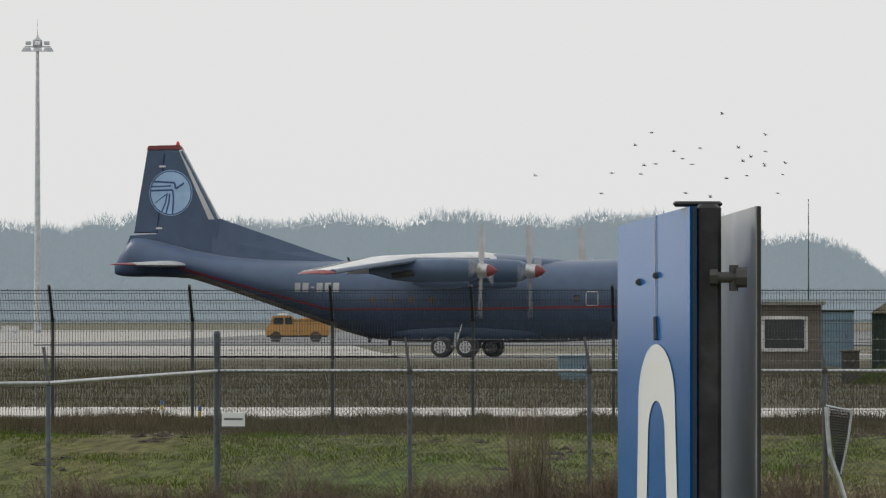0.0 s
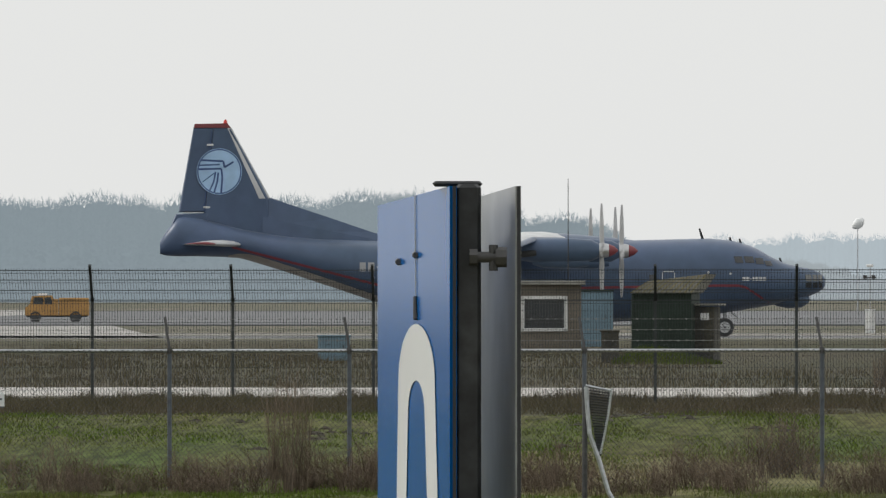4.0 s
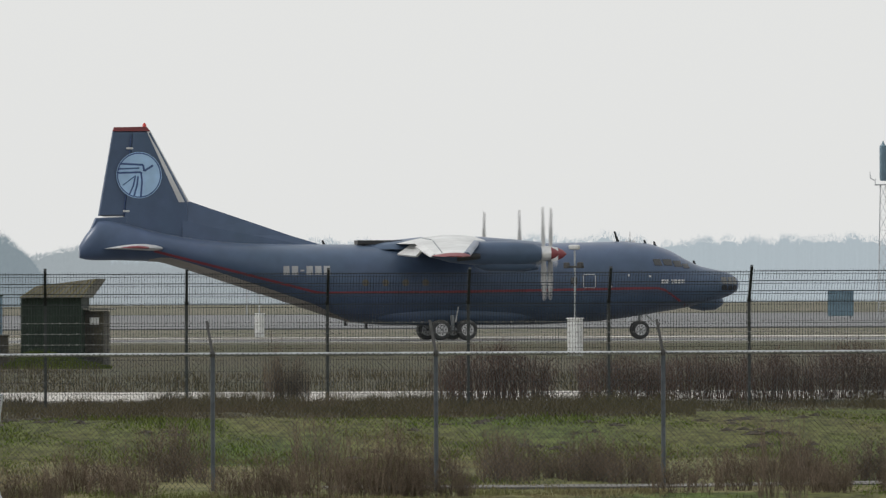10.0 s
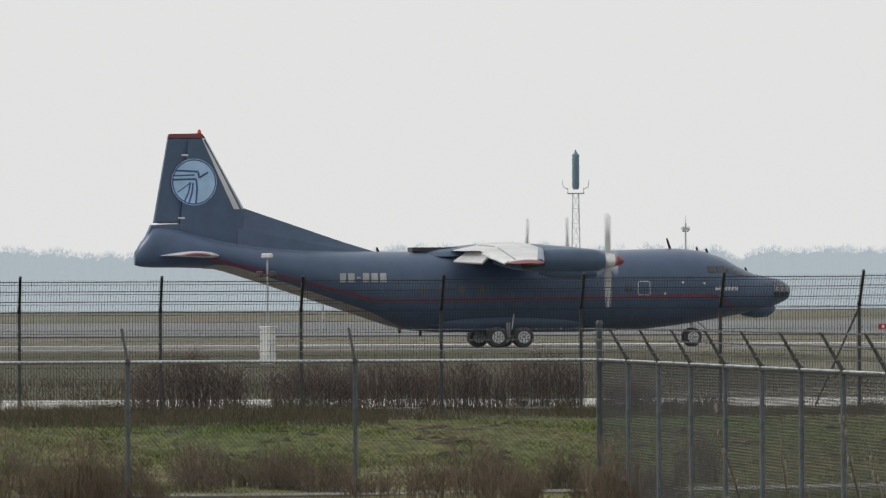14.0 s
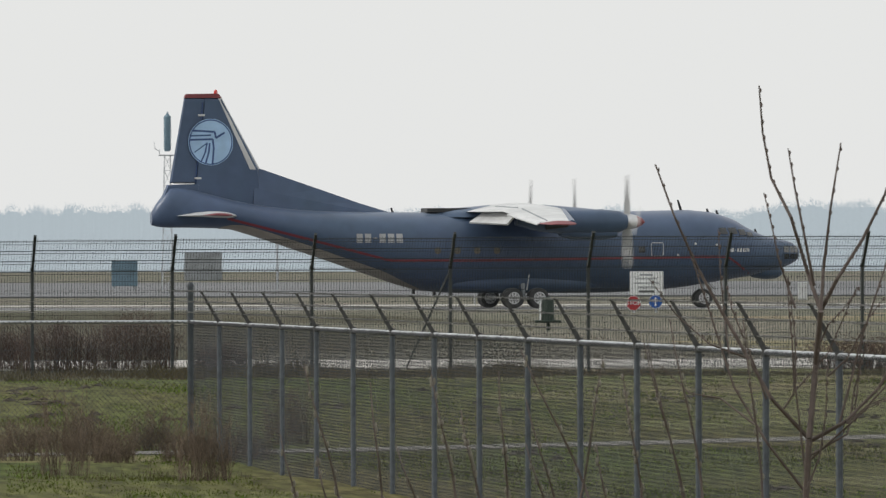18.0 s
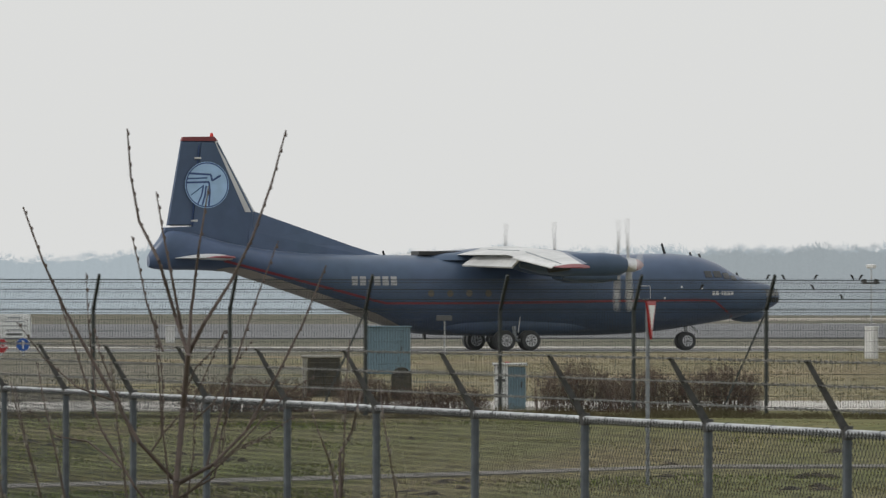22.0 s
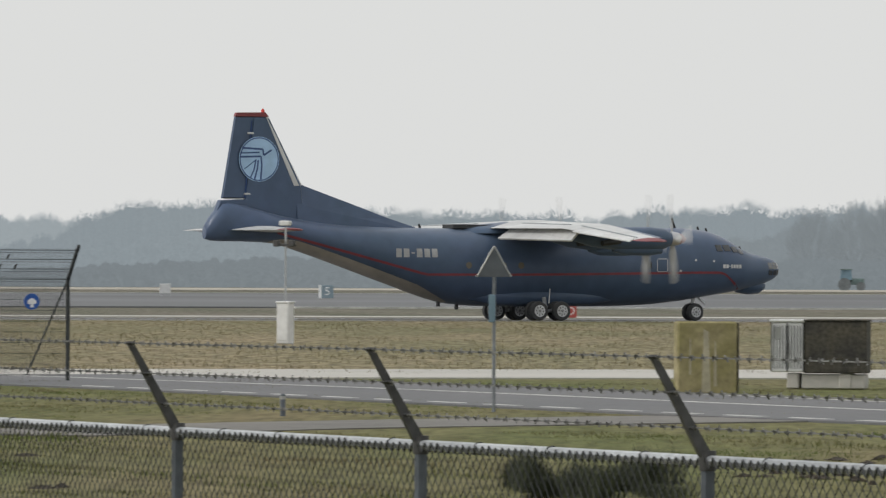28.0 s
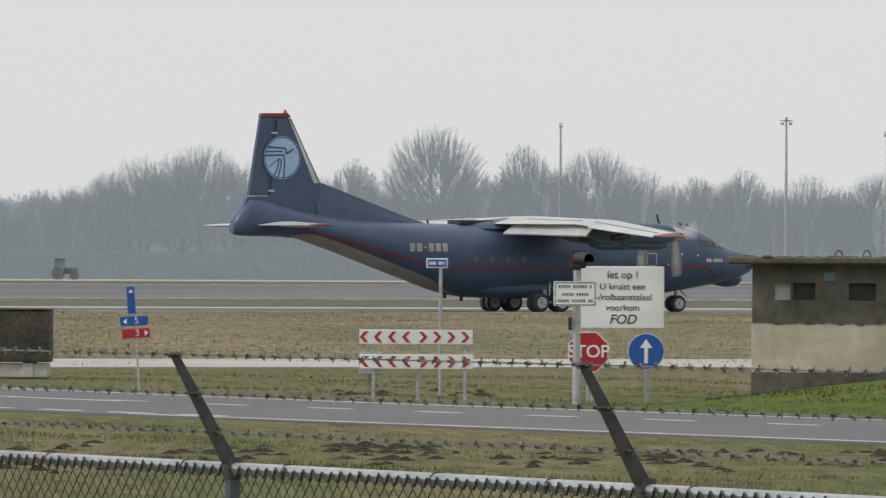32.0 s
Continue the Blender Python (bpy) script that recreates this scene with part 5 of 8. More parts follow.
        part("door_frame", s, M_PALE, ac, "pale outline of the crew door")
        # marks on the hull
        def marks(name, x0, z0, h, widths, gap, label, paint=M_MARKS):
            X = x0
            for w in widths:
                sh = Shape()
                hh = h if w > h * 0.45 else h * 0.18
                for k in range(3):
                    za, zb = z0 - hh / 2 + hh * k / 3, z0 - hh / 2 + hh * (k + 1) / 3
                    sh.add([skin(X, za, side, 0.014), skin(X + w, za, side, 0.014), skin(X + w, zb, side, 0.014), skin(X, zb, side, 0.014)], [(0, 1, 2, 3)])
                X += w + gap
                part(name, sh, paint, ac, label)
        marks("hull_mark", 9.93, 3.33, 0.44, [0.30, 0.32, 0.19, 0.32, 0.32, 0.32], 0.11, "worn white mark on the hull")
        marks("nose_mark", 28.88, 2.74, 0.19, [0.16, 0.16, 0.08, 0.10, 0.15, 0.16, 0.16], 0.038, "small pale mark by the nose", M_PALE)
        # cockpit and nose glazing
        def glazing(name, xa, xb, za, zb, slope, mat, label):
            sh = Shape()
            for i in range(3):
                for j in range(3):
                    quad = []
                    for di, dj in ((0, 0), (1, 0), (1, 1), (0, 1)):
                        fz = (j + dj) / 3
                        quad.append(skin(xa + (xb - xa) * (i + di) / 3 - slope * fz, za + (zb - za) * fz, side, 0.02))
                    sh.add(quad, [(0, 1, 2, 3)])
            part(name, sh, mat, ac, label)
        for xa, xb, za, zb in ((28.55, 28.95, 3.52, 3.84), (29.05, 29.5, 3.52, 3.84), (29.6, 30.0, 3.46, 3.76), (30.08, 30.42, 3.38, 3.62)):
            glazing("cockpit_pane", xa, xb, za, zb, 0.08, M_GLASS, "cockpit window pane")
        glazing("side_window", 24.27, 24.60, 2.62, 2.95, 0.0, M_GLASS, "small dark side window")
        # upper panes take the grey that stands for glints, lower ones stay dark
        for xa, xb in ((32.1, 32.4), (32.46, 32.7), (32.74, 32.95)):
            glazing("nose_pane", xa, xb, 2.62, 2.95, 0.04, M_NOSEPANE, "glazed nose pane")
            glazing("nose_pane", xa, xb, 2.30, 2.55, 0.02, M_GLASS, "dark nose pane")
    # chin radome, antennas, skid lights
    s = Shape()
    s.rings([[(x - TAIL, w * math.cos(6.2832 * i / 14), 1.75 + h * math.sin(6.2832 * i / 14)) for i in range(14)] for x, w, h in ((30.3, 0.1, 0.1), (30.7, 0.5, 0.36), (31.3, 0.66, 0.46), (31.9, 0.6, 0.42), (32.25, 0.3, 0.22), (32.35, 0.08, 0.05))])
    part("chin_radome", s, M_NAVY, ac, "rounded chin radome", True)
    for X, h in ((27.0, 0.5), (28.4, 0.16), (28.9, 0.2), (30.9, 0.18), (20.4, 0.18), (12.2, 0.2)):
        s = Shape()
        z = hull(X)[0]
        s.box((X - TAIL - h * 0.15, 0, z + h / 2 - 0.04), (0.14, 0.05, h + 0.1), Matrix.Rotation(radians(-18), 3, 'Y'), 0.6)
        part("antenna", s, M_DARK, ac)
    for X in (13.25, 14.3):
        s = Shape()
        s.box((X - TAIL, 0, hull(X)[1] - 0.1), (0.12, 0.2, 0.3), None, 1.0)
        part("tail_skid", s, M_DARK, ac)
    # undercarriage
    for side in (-1, 1):
        s = Shape()
        s.rings([[(x - TAIL, side * 1.06 + w * math.cos(6.2832 * i / 14), 1.16 + 0.7 * h * math.sin(6.2832 * i / 14)) for i in range(14)] for x, w, h in ((14.4, 0.20, 0.3), (15.6, 0.50, 0.62), (17.0, 0.64, 0.74), (18.4, 0.68, 0.78), (19.8, 0.64, 0.74), (21.4, 0.50, 0.62), (22.8, 0.20, 0.3))])
        part("wheel_fairing", s, M_NAVY, ac, "", True)
        s = Shape()
        s.tube((18.33 - TAIL, side * 2.30, 0.42), (18.33 - TAIL, side * 2.05, 1.1), 0.09, 0.11, 10)
        s.tube((17.68 - TAIL, side * 2.45, 0.42), (18.98 - TAIL, side * 2.45, 0.42), 0.08, 0.08, 8)
        part("main_leg", s, M_JOINT, ac, "grey undercarriage leg")
        s = Shape()
        s.tube((18.45 - TAIL, side * 2.38, 0.80), (18.62 - TAIL, side * 2.16, 1.55), 0.035, 0.03, 8)
        part("door_strut", s, M_PALE, ac, "thin pale strut")
        for X in (17.68, 18.98):
            for dy in (-0.28, 0.28):
                wheel(ac, X - TAIL, side * 2.45 + dy, 0.42, 0.5)
    s = Shape()
    s.tube((28.08 - TAIL, 0, 0.37), (28.13 - TAIL, 0, 1.5), 0.09, 0.11, 10)
    s.tube((28.08 - TAIL, -0.35, 0.37), (28.08 - TAIL, 0.35, 0.37), 0.06, 0.06, 8)
    s.box((28.6 - TAIL, 0, 0.95), (0.5, 0.08, 0.08), Matrix.Rotation(radians(40), 3, 'Y'))
    part("nose_leg", s, M_HUB, ac, "grey nose undercarriage leg")
    for dy in (-0.26, 0.26):
        wheel(ac, 28.08 - TAIL, dy, 0.38, 0.46)
    return ac, props


WHEELS = []
WHEEL_MESH = {}


def wheel(ac, x, y, z, r):
    if r not in WHEEL_MESH:
        t, h = Shape(), Shape()
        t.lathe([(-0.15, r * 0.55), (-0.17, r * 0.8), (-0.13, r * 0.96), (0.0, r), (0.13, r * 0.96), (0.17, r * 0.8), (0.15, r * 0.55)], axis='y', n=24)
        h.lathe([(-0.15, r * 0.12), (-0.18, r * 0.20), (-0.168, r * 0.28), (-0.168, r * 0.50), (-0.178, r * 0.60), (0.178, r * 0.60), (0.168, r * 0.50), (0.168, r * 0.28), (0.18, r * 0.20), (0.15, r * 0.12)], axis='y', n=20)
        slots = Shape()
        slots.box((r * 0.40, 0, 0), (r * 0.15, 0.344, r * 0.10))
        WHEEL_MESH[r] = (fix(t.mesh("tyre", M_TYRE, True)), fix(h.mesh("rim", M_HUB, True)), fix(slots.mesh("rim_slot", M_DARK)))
    w = new("wheel", None)
    w.parent = ac
    w.matrix_basis = pose(x, y, z)
    tyre_me, rim_me, slot_me = WHEEL_MESH[r]
    part("tyre", tyre_me, None, w)
    part("rim", rim_me, None, w)
    for k in range(8):
        part("rim_slot", slot_me, None, w, "", False, pose(0, 0, 0, 0, 45 * k))
    WHEELS.append((w, x, y, z, r))


aircraft, PROPS = build_aircraft()
aircraft.scale = (0.982, 1.0, 1.0)

# seconds, metres along the taxiway, metres off its middle line, degrees of heading off the line
TAXI = [
    (0.0, -34.18, -1.52, -9.92),
    (0.5, -32.58, -1.29, -7.86),
    (1.0, -30.87, -1.07, -5.82),
    (1.5, -29.07, -0.85, -3.78),
    (2.0, -27.29, -0.63, -1.75),
    (2.5, -25.38, -0.42, 0.27),
    (4.5, -17.53, 0.35, 4.60),
    (5.0, -15.41, 0.53, 4.88),
    (5.5, -13.32, 0.69, 5.17),
    (6.0, -11.24, 0.84, 5.46),
    (6.5, -9.06, 0.98, 5.74),
    (7.0, -6.90, 1.11, 6.02),
    (7.5, -4.65, 1.22, 6.29),
    (8.0, -2.53, 1.33, 6.57),
    (8.5, -0.35, 1.42, 6.85),
    (9.0, 1.84, 1.50, 7.13),
    (9.5, 3.99, 1.29, 7.18),
    (10.0, 6.23, 1.07, 7.23),
    (10.5, 8.42, 0.85, 7.28),
    (11.0, 10.58, 0.61, 7.33),
    (11.5, 12.78, 0.35, 7.38),
    (12.0, 14.94, 0.09, 7.43),
    (12.5, 17.22, -0.20, 7.47),
    (13.0, 19.42, -0.49, 7.52),
    (13.5, 21.60, -0.52, 7.54),
    (15.5, 30.62, -0.81, 7.59),
    (16.0, 32.98, -0.92, 7.59),
    (16.5, 35.45, -1.06, 7.57),
    (17.0, 38.22, -1.24, 7.51),
    (17.5, 41.19, -1.46, 7.42),
    (18.0, 44.36, -1.73, 7.30),
    (18.5, 47.77, -2.06, 7.14),
    (19.0, 51.30, -2.43, 6.97),
    (19.5, 54.95, -2.43, 6.95),
    (20.0, 58.48, -2.45, 6.96),
    (20.5, 62.38, -2.56, 6.92),
    (21.0, 66.43, -2.74, 6.85),
    (21.5, 70.66, -2.99, 6.75),
    (22.0, 74.92, -3.30, 6.65),
    (22.5, 79.44, -3.70, 6.51),
    (23.0, 84.06, -4.18, 6.36),
    (23.5, 88.94, -3.91, 6.42),
    (24.0, 94.10, -3.76, 6.44),
    (24.5, 99.34, -3.70, 6.45),
    (25.0, 104.73, -3.75, 6.45),
    (25.5, 110.23, -3.89, 6.43),
    (27.5, 132.94, -5.48, 6.26),
    (28.0, 138.69, -6.10, 6.21),
    (28.5, 144.75, -5.63, 6.05),
    (29.0, 150.85, -5.25, 5.88),
    (29.5, 156.81, -4.89, 5.75),
    (30.0, 162.69, -4.58, 5.62),
    (30.5, 168.60, -4.32, 5.51),
    (31.0, 174.41, -4.10, 5.42),
    (31.5, 180.17, -3.94, 5.33),
    (32.0, 186.00, -3.88, 5.24),
]
TAXI_TURN = -math.degrees(1300 / RAY)


def taxi_pose(along, off, turn):
    a = 1300 / RAY
    p = Vector((386 * math.sin(a), 386 * math.cos(a))) + Vector((math.cos(a), -math.sin(a))) * along + Vector((math.sin(a), math.cos(a))) * off
    return pose(p.x, p.y, 0.025, 0, 0, TAXI_TURN + turn)


# ---- things along the airfield ----
def pole(name, parent, h, r0, r1=None, mat=M_GALV, x=0.0, y=0.0, z0=-0.1):
    s = Shape()
    s.tube((x, y, z0), (x, y, h), r0, r1 if r1 else r0, 10)
    return part(name, s, mat, parent, "", True)


def floodlight_mast(b, d, h, heads, label):
    t = thing("floodlight_mast", facing(b, d), label, "lamp mast", "floodlight masts")
    pole("pole", t, h, 0.34 * h / 26, 0.14 * h / 26, M_GALV)
    k = h / 26
    if heads < 4:
        s = Shape()
        s.slab((0, 0, h), (heads * 0.62 * k, 0.3, 0.12), 0.03)
        part("head_frame", s, M_GALV, t)
        for i in range(heads):
            s = Shape()
            x = (i - (heads - 1) / 2) * 0.62 * k
            s.box((x, -0.2, h + (0.25 if i % 2 else -0.2)), (0.5 * k, 0.35, 0.28), Matrix.Rotation(radians(25), 3, 'X'), 0.8)
            part("lamp_head", s, M_HUB, t)
    else:
        s = Shape()
        s.lathe([(h - 0.9, 0.25), (h - 0.7, 0.42), (h - 0.1, 0.42), (h + 0.05, 0.2), (h + 0.35, 0.06)], axis='z', n=12)
        part("head_frame", s, M_GALV, t, "", True)
        for x in (-0.95, 0.0, 0.95):
            s = Shape()
            s.box((x, -0.45, h - 0.95), (0.95, 0.6, 0.34), None, 0.62)
            part("lamp_hood", s, M_GALV, t)
            s = Shape()
            s.slab((x * 0.85, -0.3, h - 0.38), (0.5, 0.3, 0.32), 0.03)
            part("lamp_head", s, M_GALV if x else M_SIGNWHITE, t)
        s = Shape()
        s.slab((0, -0.3, h - 0.7), (2.3, 0.1, 0.1), 0.02)
        part("cross_arm", s, M_GALV, t)
    if heads > 3:
        s = Shape()
        s.tube((0, 0, h), (0, 0, h + 1.8), 0.03, 0.01, 6)
        part("lightning_rod", s, M_GALV, t)


floodlight_mast(-717, 700, 26.0, 5, "tall floodlight mast with a ring of lamps")
floodlight_mast(8092, 700, 15.2, 3, "slim floodlight mast behind the trees")
floodlight_mast(7693, 720, 15.2, 1, "slim floodlight mast behind the trees")
floodlight_mast(8270, 700, 14.2, 2, "slim floodlight mast behind the trees")


def lattice_mast(b, d, h):
    t = thing("lattice_mast", facing(b, d), "steel lattice mast with a cylinder antenna on top", "antenna mast")
    hl = h * 0.77
    corners = [(1, 1), (-1, 1), (-1, -1), (1, -1)]
    w = lambda z: 0.42 - 0.2 * z / hl
    for sx, sy in corners:
        s = Shape()
        s.tube((sx * w(0), sy * w(0), 0), (sx * w(hl), sy * w(hl), hl), 0.045, 0.04, 6)
        part("leg", s, M_GALV, t)
    n = 9
    for k in range(n):
        s = Shape()
        za, zb = hl * k / n, hl * (k + 1) / n
        for (ax, ay), (bx, by) in zip(corners, corners[1:] + corners[:1]):
            s.tube((ax * w(za), ay * w(za), za), (bx * w(zb), by * w(zb), zb), 0.022, 0.022, 4)
            s.tube((ax * w(zb), ay * w(zb), zb), (bx * w(zb), by * w(zb), zb), 0.02, 0.02, 4)
        part("bracing", s, M_GALV, t)
    s = Shape()
    s.slab((0, 0, hl), (1.3, 1.3, 0.08), 0.02)
    for sx, sy in corners:
        s.tube((sx * 0.6, sy * 0.6, hl), (sx * 0.6, sy * 0.6, hl + 0.45), 0.025, 0.025, 5)
    part("platform", s, M_GALV, t)
    s = Shape()
    s.lathe([(hl + 0.3, 0.2), (hl + 0.5, 0.27), (h - 0.15, 0.27), (h, 0.12), (h + 0.25, 0.02)], axis='z', n=14)
    part("antenna", s, M_TEAL, t, "grey-green cylinder antenna", True)
    for sx in (-1, 1):
        s = Shape()
        s.path([Vector((sx * 0.6, 0, hl + 0.3)), Vector((sx * 0.95, 0, hl + 0.5)), Vector((sx * 1.0, 0, hl + 1.0))], [0.03, 0.03, 0.02], 5)
        part("side_whip", s, M_GALV, t)


lattice_mast(2284, 600, 13.4)


def thin_mast(b, d, h, arm, label):
    t = thing("equipment_mast", facing(b, d), label, "mast", "masts on the field")
    pole("pole", t, h, 0.09, 0.06)
    s = Shape()
    s.slab((0, 0, h * 0.93), (arm, 0.12, 0.14), 0.03)
    part("cross_arm", s, M_HUB, t)
    for sx in (-1, 1):
        s = Shape()
        s.lathe([(0, 0.10), (0.25, 0.14), (0.35, 0.05)], (sx * arm * 0.4, 0, h * 0.93), 'z', 8)
        part("sensor", s, M_HUB, t)
    s = Shape()
    s.tube((0, 0, h), (0, 0, h + 0.6), 0.05, 0.02, 6)
    part("tip", s, M_HUB, t)


thin_mast(1836, 600, 6.3, 0.7, "grey equipment mast with a cross arm")
thin_mast(2478, 600, 8.0, 0.5, "thin grey weather mast")


def windsock_ball(b, d, h):
    t = thing("wind_vane_mast", facing(b, d), "thin pole with a pale balloon-shaped wind vane", "mast")
    pole("pole", t, h, 0.05, 0.04)
    s = Shape()
    s.lathe([(-0.62, 0.06), (-0.5, 0.24), (-0.2, 0.42), (0.2, 0.46), (0.5, 0.3), (0.66, 0.08)], (0, 0, 0), 'x', 16)
    part("vane", s, M_SIGNWHITE, t, "pale vane", True, pose(0, 0, h + 0.15, 0, -38))


windsock_ball(1158, 700, 7.7)


def sensor_post(b, d, mat_label="slim pole with sensors above a white cabinet"):
    t = thing("sensor_post", facing(b, d, 0, -28), mat_label, "sensor post", "sensor posts on the field")
    pole("pole", t, 3.55, 0.03, 0.03, x=-0.12, y=0.22)
    s = Shape()
    s.slab((0, 0, 0.62), (0.42, 0.36, 1.24), 0.02)
    box = part("cabinet", s, M_BOX, t, "white cabinet")
    s = Shape()
    s.slab((0, 0, 1.26), (0.48, 0.42, 0.05), 0.015)
    part("cap", s, M_BOX, box)
    s = Shape()
    s.slab((0, -0.185, 0.62), (0.34, 0.02, 1.05), 0.006)
    part("door", s, M_BOX, box)
    s = Shape()
    s.slab((-0.12, 0.22, 3.0), (0.7, 0.06, 0.07), 0.01)
    part("cross_arm", s, M_ARM, t)
    for sx in (-0.3, 0.22):
        s = Shape()
        s.slab((-0.12 + sx, 0.2, 3.05), (0.18, 0.16, 0.2), 0.02)
        part("sensor", s, M_ARM, t, "dark sensor housing")
    s = Shape()
    s.slab((-0.12, 0.2, 3.66), (0.36, 0.2, 0.16), 0.03)
    part("camera_head", s, M_BOX, t)


sensor_post(1738, 266)
sensor_post(4647, 313)
sensor_post(5762, 240)
sensor_post(1180, 430)


def field_box(name, b, d, w, h, depth, mat, label, category, roof=None, turn=0.0, z=0.0):
    t = thing(name, facing(b, d, z, turn), label, category)
    s = Shape()
    s.slab((0, depth / 2, h / 2), (w, depth, h), 0.015)
    part("body", s, mat, t)
    s = Shape()
    s.slab((0, depth / 2, h + 0.02), (w + 0.08, depth + 0.08, 0.05), 0.015)
    part("lid", s, roof or mat, t)
    s = Shape()
    s.slab((0, -0.006, h * 0.5), (w * 0.84, 0.02, h * 0.86), 0.006)
    door = part("door", s, mat, t)
    s = Shape()
    s.slab((w * 0.3, -0.03, h * 0.55), (0.03, 0.03, 0.14), 0.008)
    part("handle", s, M_ARM, door)
    return t


field_box("low_cabinet", 232, 235, 0.95, 0.72, 0.6, M_TEAL, "low pale blue-green cabinet in the grass", "cabinet")
field_box("far_hut", -765, 600, 1.3, 1.0, 1.0, M_BOX, "small grey hut at the edge of the apron", "hut")
field_box("blue_booth", 694, 300, 1.35, 2.1, 1.2, M_TEAL, "blue-grey booth behind the brick hut", "booth", M_GREEN)
field_box("waste_bin", 720, 226, 0.5, 0.9, 0.5, M_BOXDK, "dark brown waste bin by the shed", "bin")
t = field_box("raised_cabinet", 2208, 610, 2.0, 1.9, 1.2, M_TEAL, "blue-grey cabinet on short legs in the field", "cabinet", z=0.35)
for sx in (-0.8, 0.8):
    pole("leg", t, 0.1, 0.07, x=sx, y=0.5, z0=-0.5)
field_box("far_container", 2347, 780, 3.7, 2.7, 2.4, M_JOINT, "grey container far across the field", "container")
field_box("blue_board_cabinet", 3792, 237, 1.35, 1.40, 0.3, M_TEAL, "blue-grey board-like cabinet in the field", "cabinet")


def hedge_cabinet(b, d):
    t = thing("roadside_cabinet", facing(b, d), "small white cabinet in the hedge, slatted end, shaded front painted blue-grey", "cabinet")
    s = Shape()
    s.slab((-0.17, 0.2, 0.43), (0.26, 0.42, 0.86), 0.012)
    end = part("end_section", s, M_BOX, t, "white slatted end")
    for k in range(5):
        s = Shape()
        s.slab((-0.17, -0.016, 0.16 + 0.14 * k), (0.19, 0.02, 0.05), 0.006)
        part("slat", s, M_GREYINK if k % 2 else M_BOX, end)
    # the front's shade is put into its colour, against the white end
    s = Shape()
    s.slab((0.13, 0.22, 0.42), (0.34, 0.40, 0.84), 0.012)
    front = part("front", s, M_TEAL, t, "front with its shade painted blue-grey")
    s = Shape()
    s.slab((0.22, 0.005, 0.5), (0.03, 0.03, 0.12), 0.006)
    part("handle", s, M_ARM, front)
    s = Shape()
    s.slab((0, 0.2, 0.885), (0.68, 0.5, 0.05), 0.012)
    lid = part("lid", s, M_BOX, t)
    s = Shape()
    s.slab((-0.05, 0.2, 0.92), (0.08, 0.08, 0.03), 0.008)
    part("warning_knob", s, M_HAZERED, lid, "small pale red knob")


hedge_cabinet(4008, 150)
field_box("marker_box", 2855, 480, 0.3, 1.0, 0.3, M_BOX, "small white marker post on the field", "marker")
field_box("marker_box", 3407, 480, 0.55, 1.0, 0.3, M_BOX, "small white marker post on the field", "marker")


def brick_hut(b, d):
    t = thing("brick_hut", facing(b, d), "small grey brick hut with a white-framed window", "hut")
    s = Shape()
    w, h = 2.75, 2.33
    wx, wz, ww, wh = 0.02, 1.28, 1.70, 1.3
    for x0, x1, z0, z1 in ((-w / 2, wx - ww / 2, 0, h), (wx + ww / 2, w / 2, 0, h), (wx - ww / 2, wx + ww / 2, 0, wz - wh / 2), (wx - ww / 2, wx + ww / 2, wz + wh / 2, h)):
        s = Shape()
        s.box(((x0 + x1) / 2, 0.1, (z0 + z1) / 2), (x1 - x0, 0.2, z1 - z0))
        part("front_wall", s, M_BRICK, t)
    for sx in (-1, 1):
        s = Shape()
        s.box((sx * (w / 2 - 0.1), 1.35, h / 2), (0.2, 2.3, h))
        part("side_wall", s, M_BRICK, t)
    s = Shape()
    s.box((0, 2.6, h / 2), (w, 0.2, h))
    part("rear_wall", s, M_BRICK, t)
    s = Shape()
    s.slab((0, 1.3, h + 0.08), (w + 0.3, 3.0, 0.16), 0.02)
    part("roof", s, M_ROOF, t, "flat grey roof slab")
    s = Shape()
    for x, z, a, c in ((wx, wz + wh / 2 - 0.06, ww, 0.12), (wx, wz - wh / 2 + 0.06, ww, 0.12), (wx - ww / 2 + 0.06, wz, 0.12, wh), (wx + ww / 2 - 0.06, wz, 0.12, wh)):
        s.slab((x, -0.01, z), (a, 0.1, c), 0.01)
    win = part("window", s, M_WHITE, t, "white window frame")
    s = Shape()
    s.box((wx, 0.05, wz), (ww - 0.2, 0.02, wh - 0.2))
    part("pane", s, M_GLASS, win)
    s = Shape()
    s.tube((0.9, 0.3, h), (0.9, 0.3, h + 3.9), 0.025, 0.012, 6)
    part("whip_antenna", s, M_DARK, t)


brick_hut(603, 290)


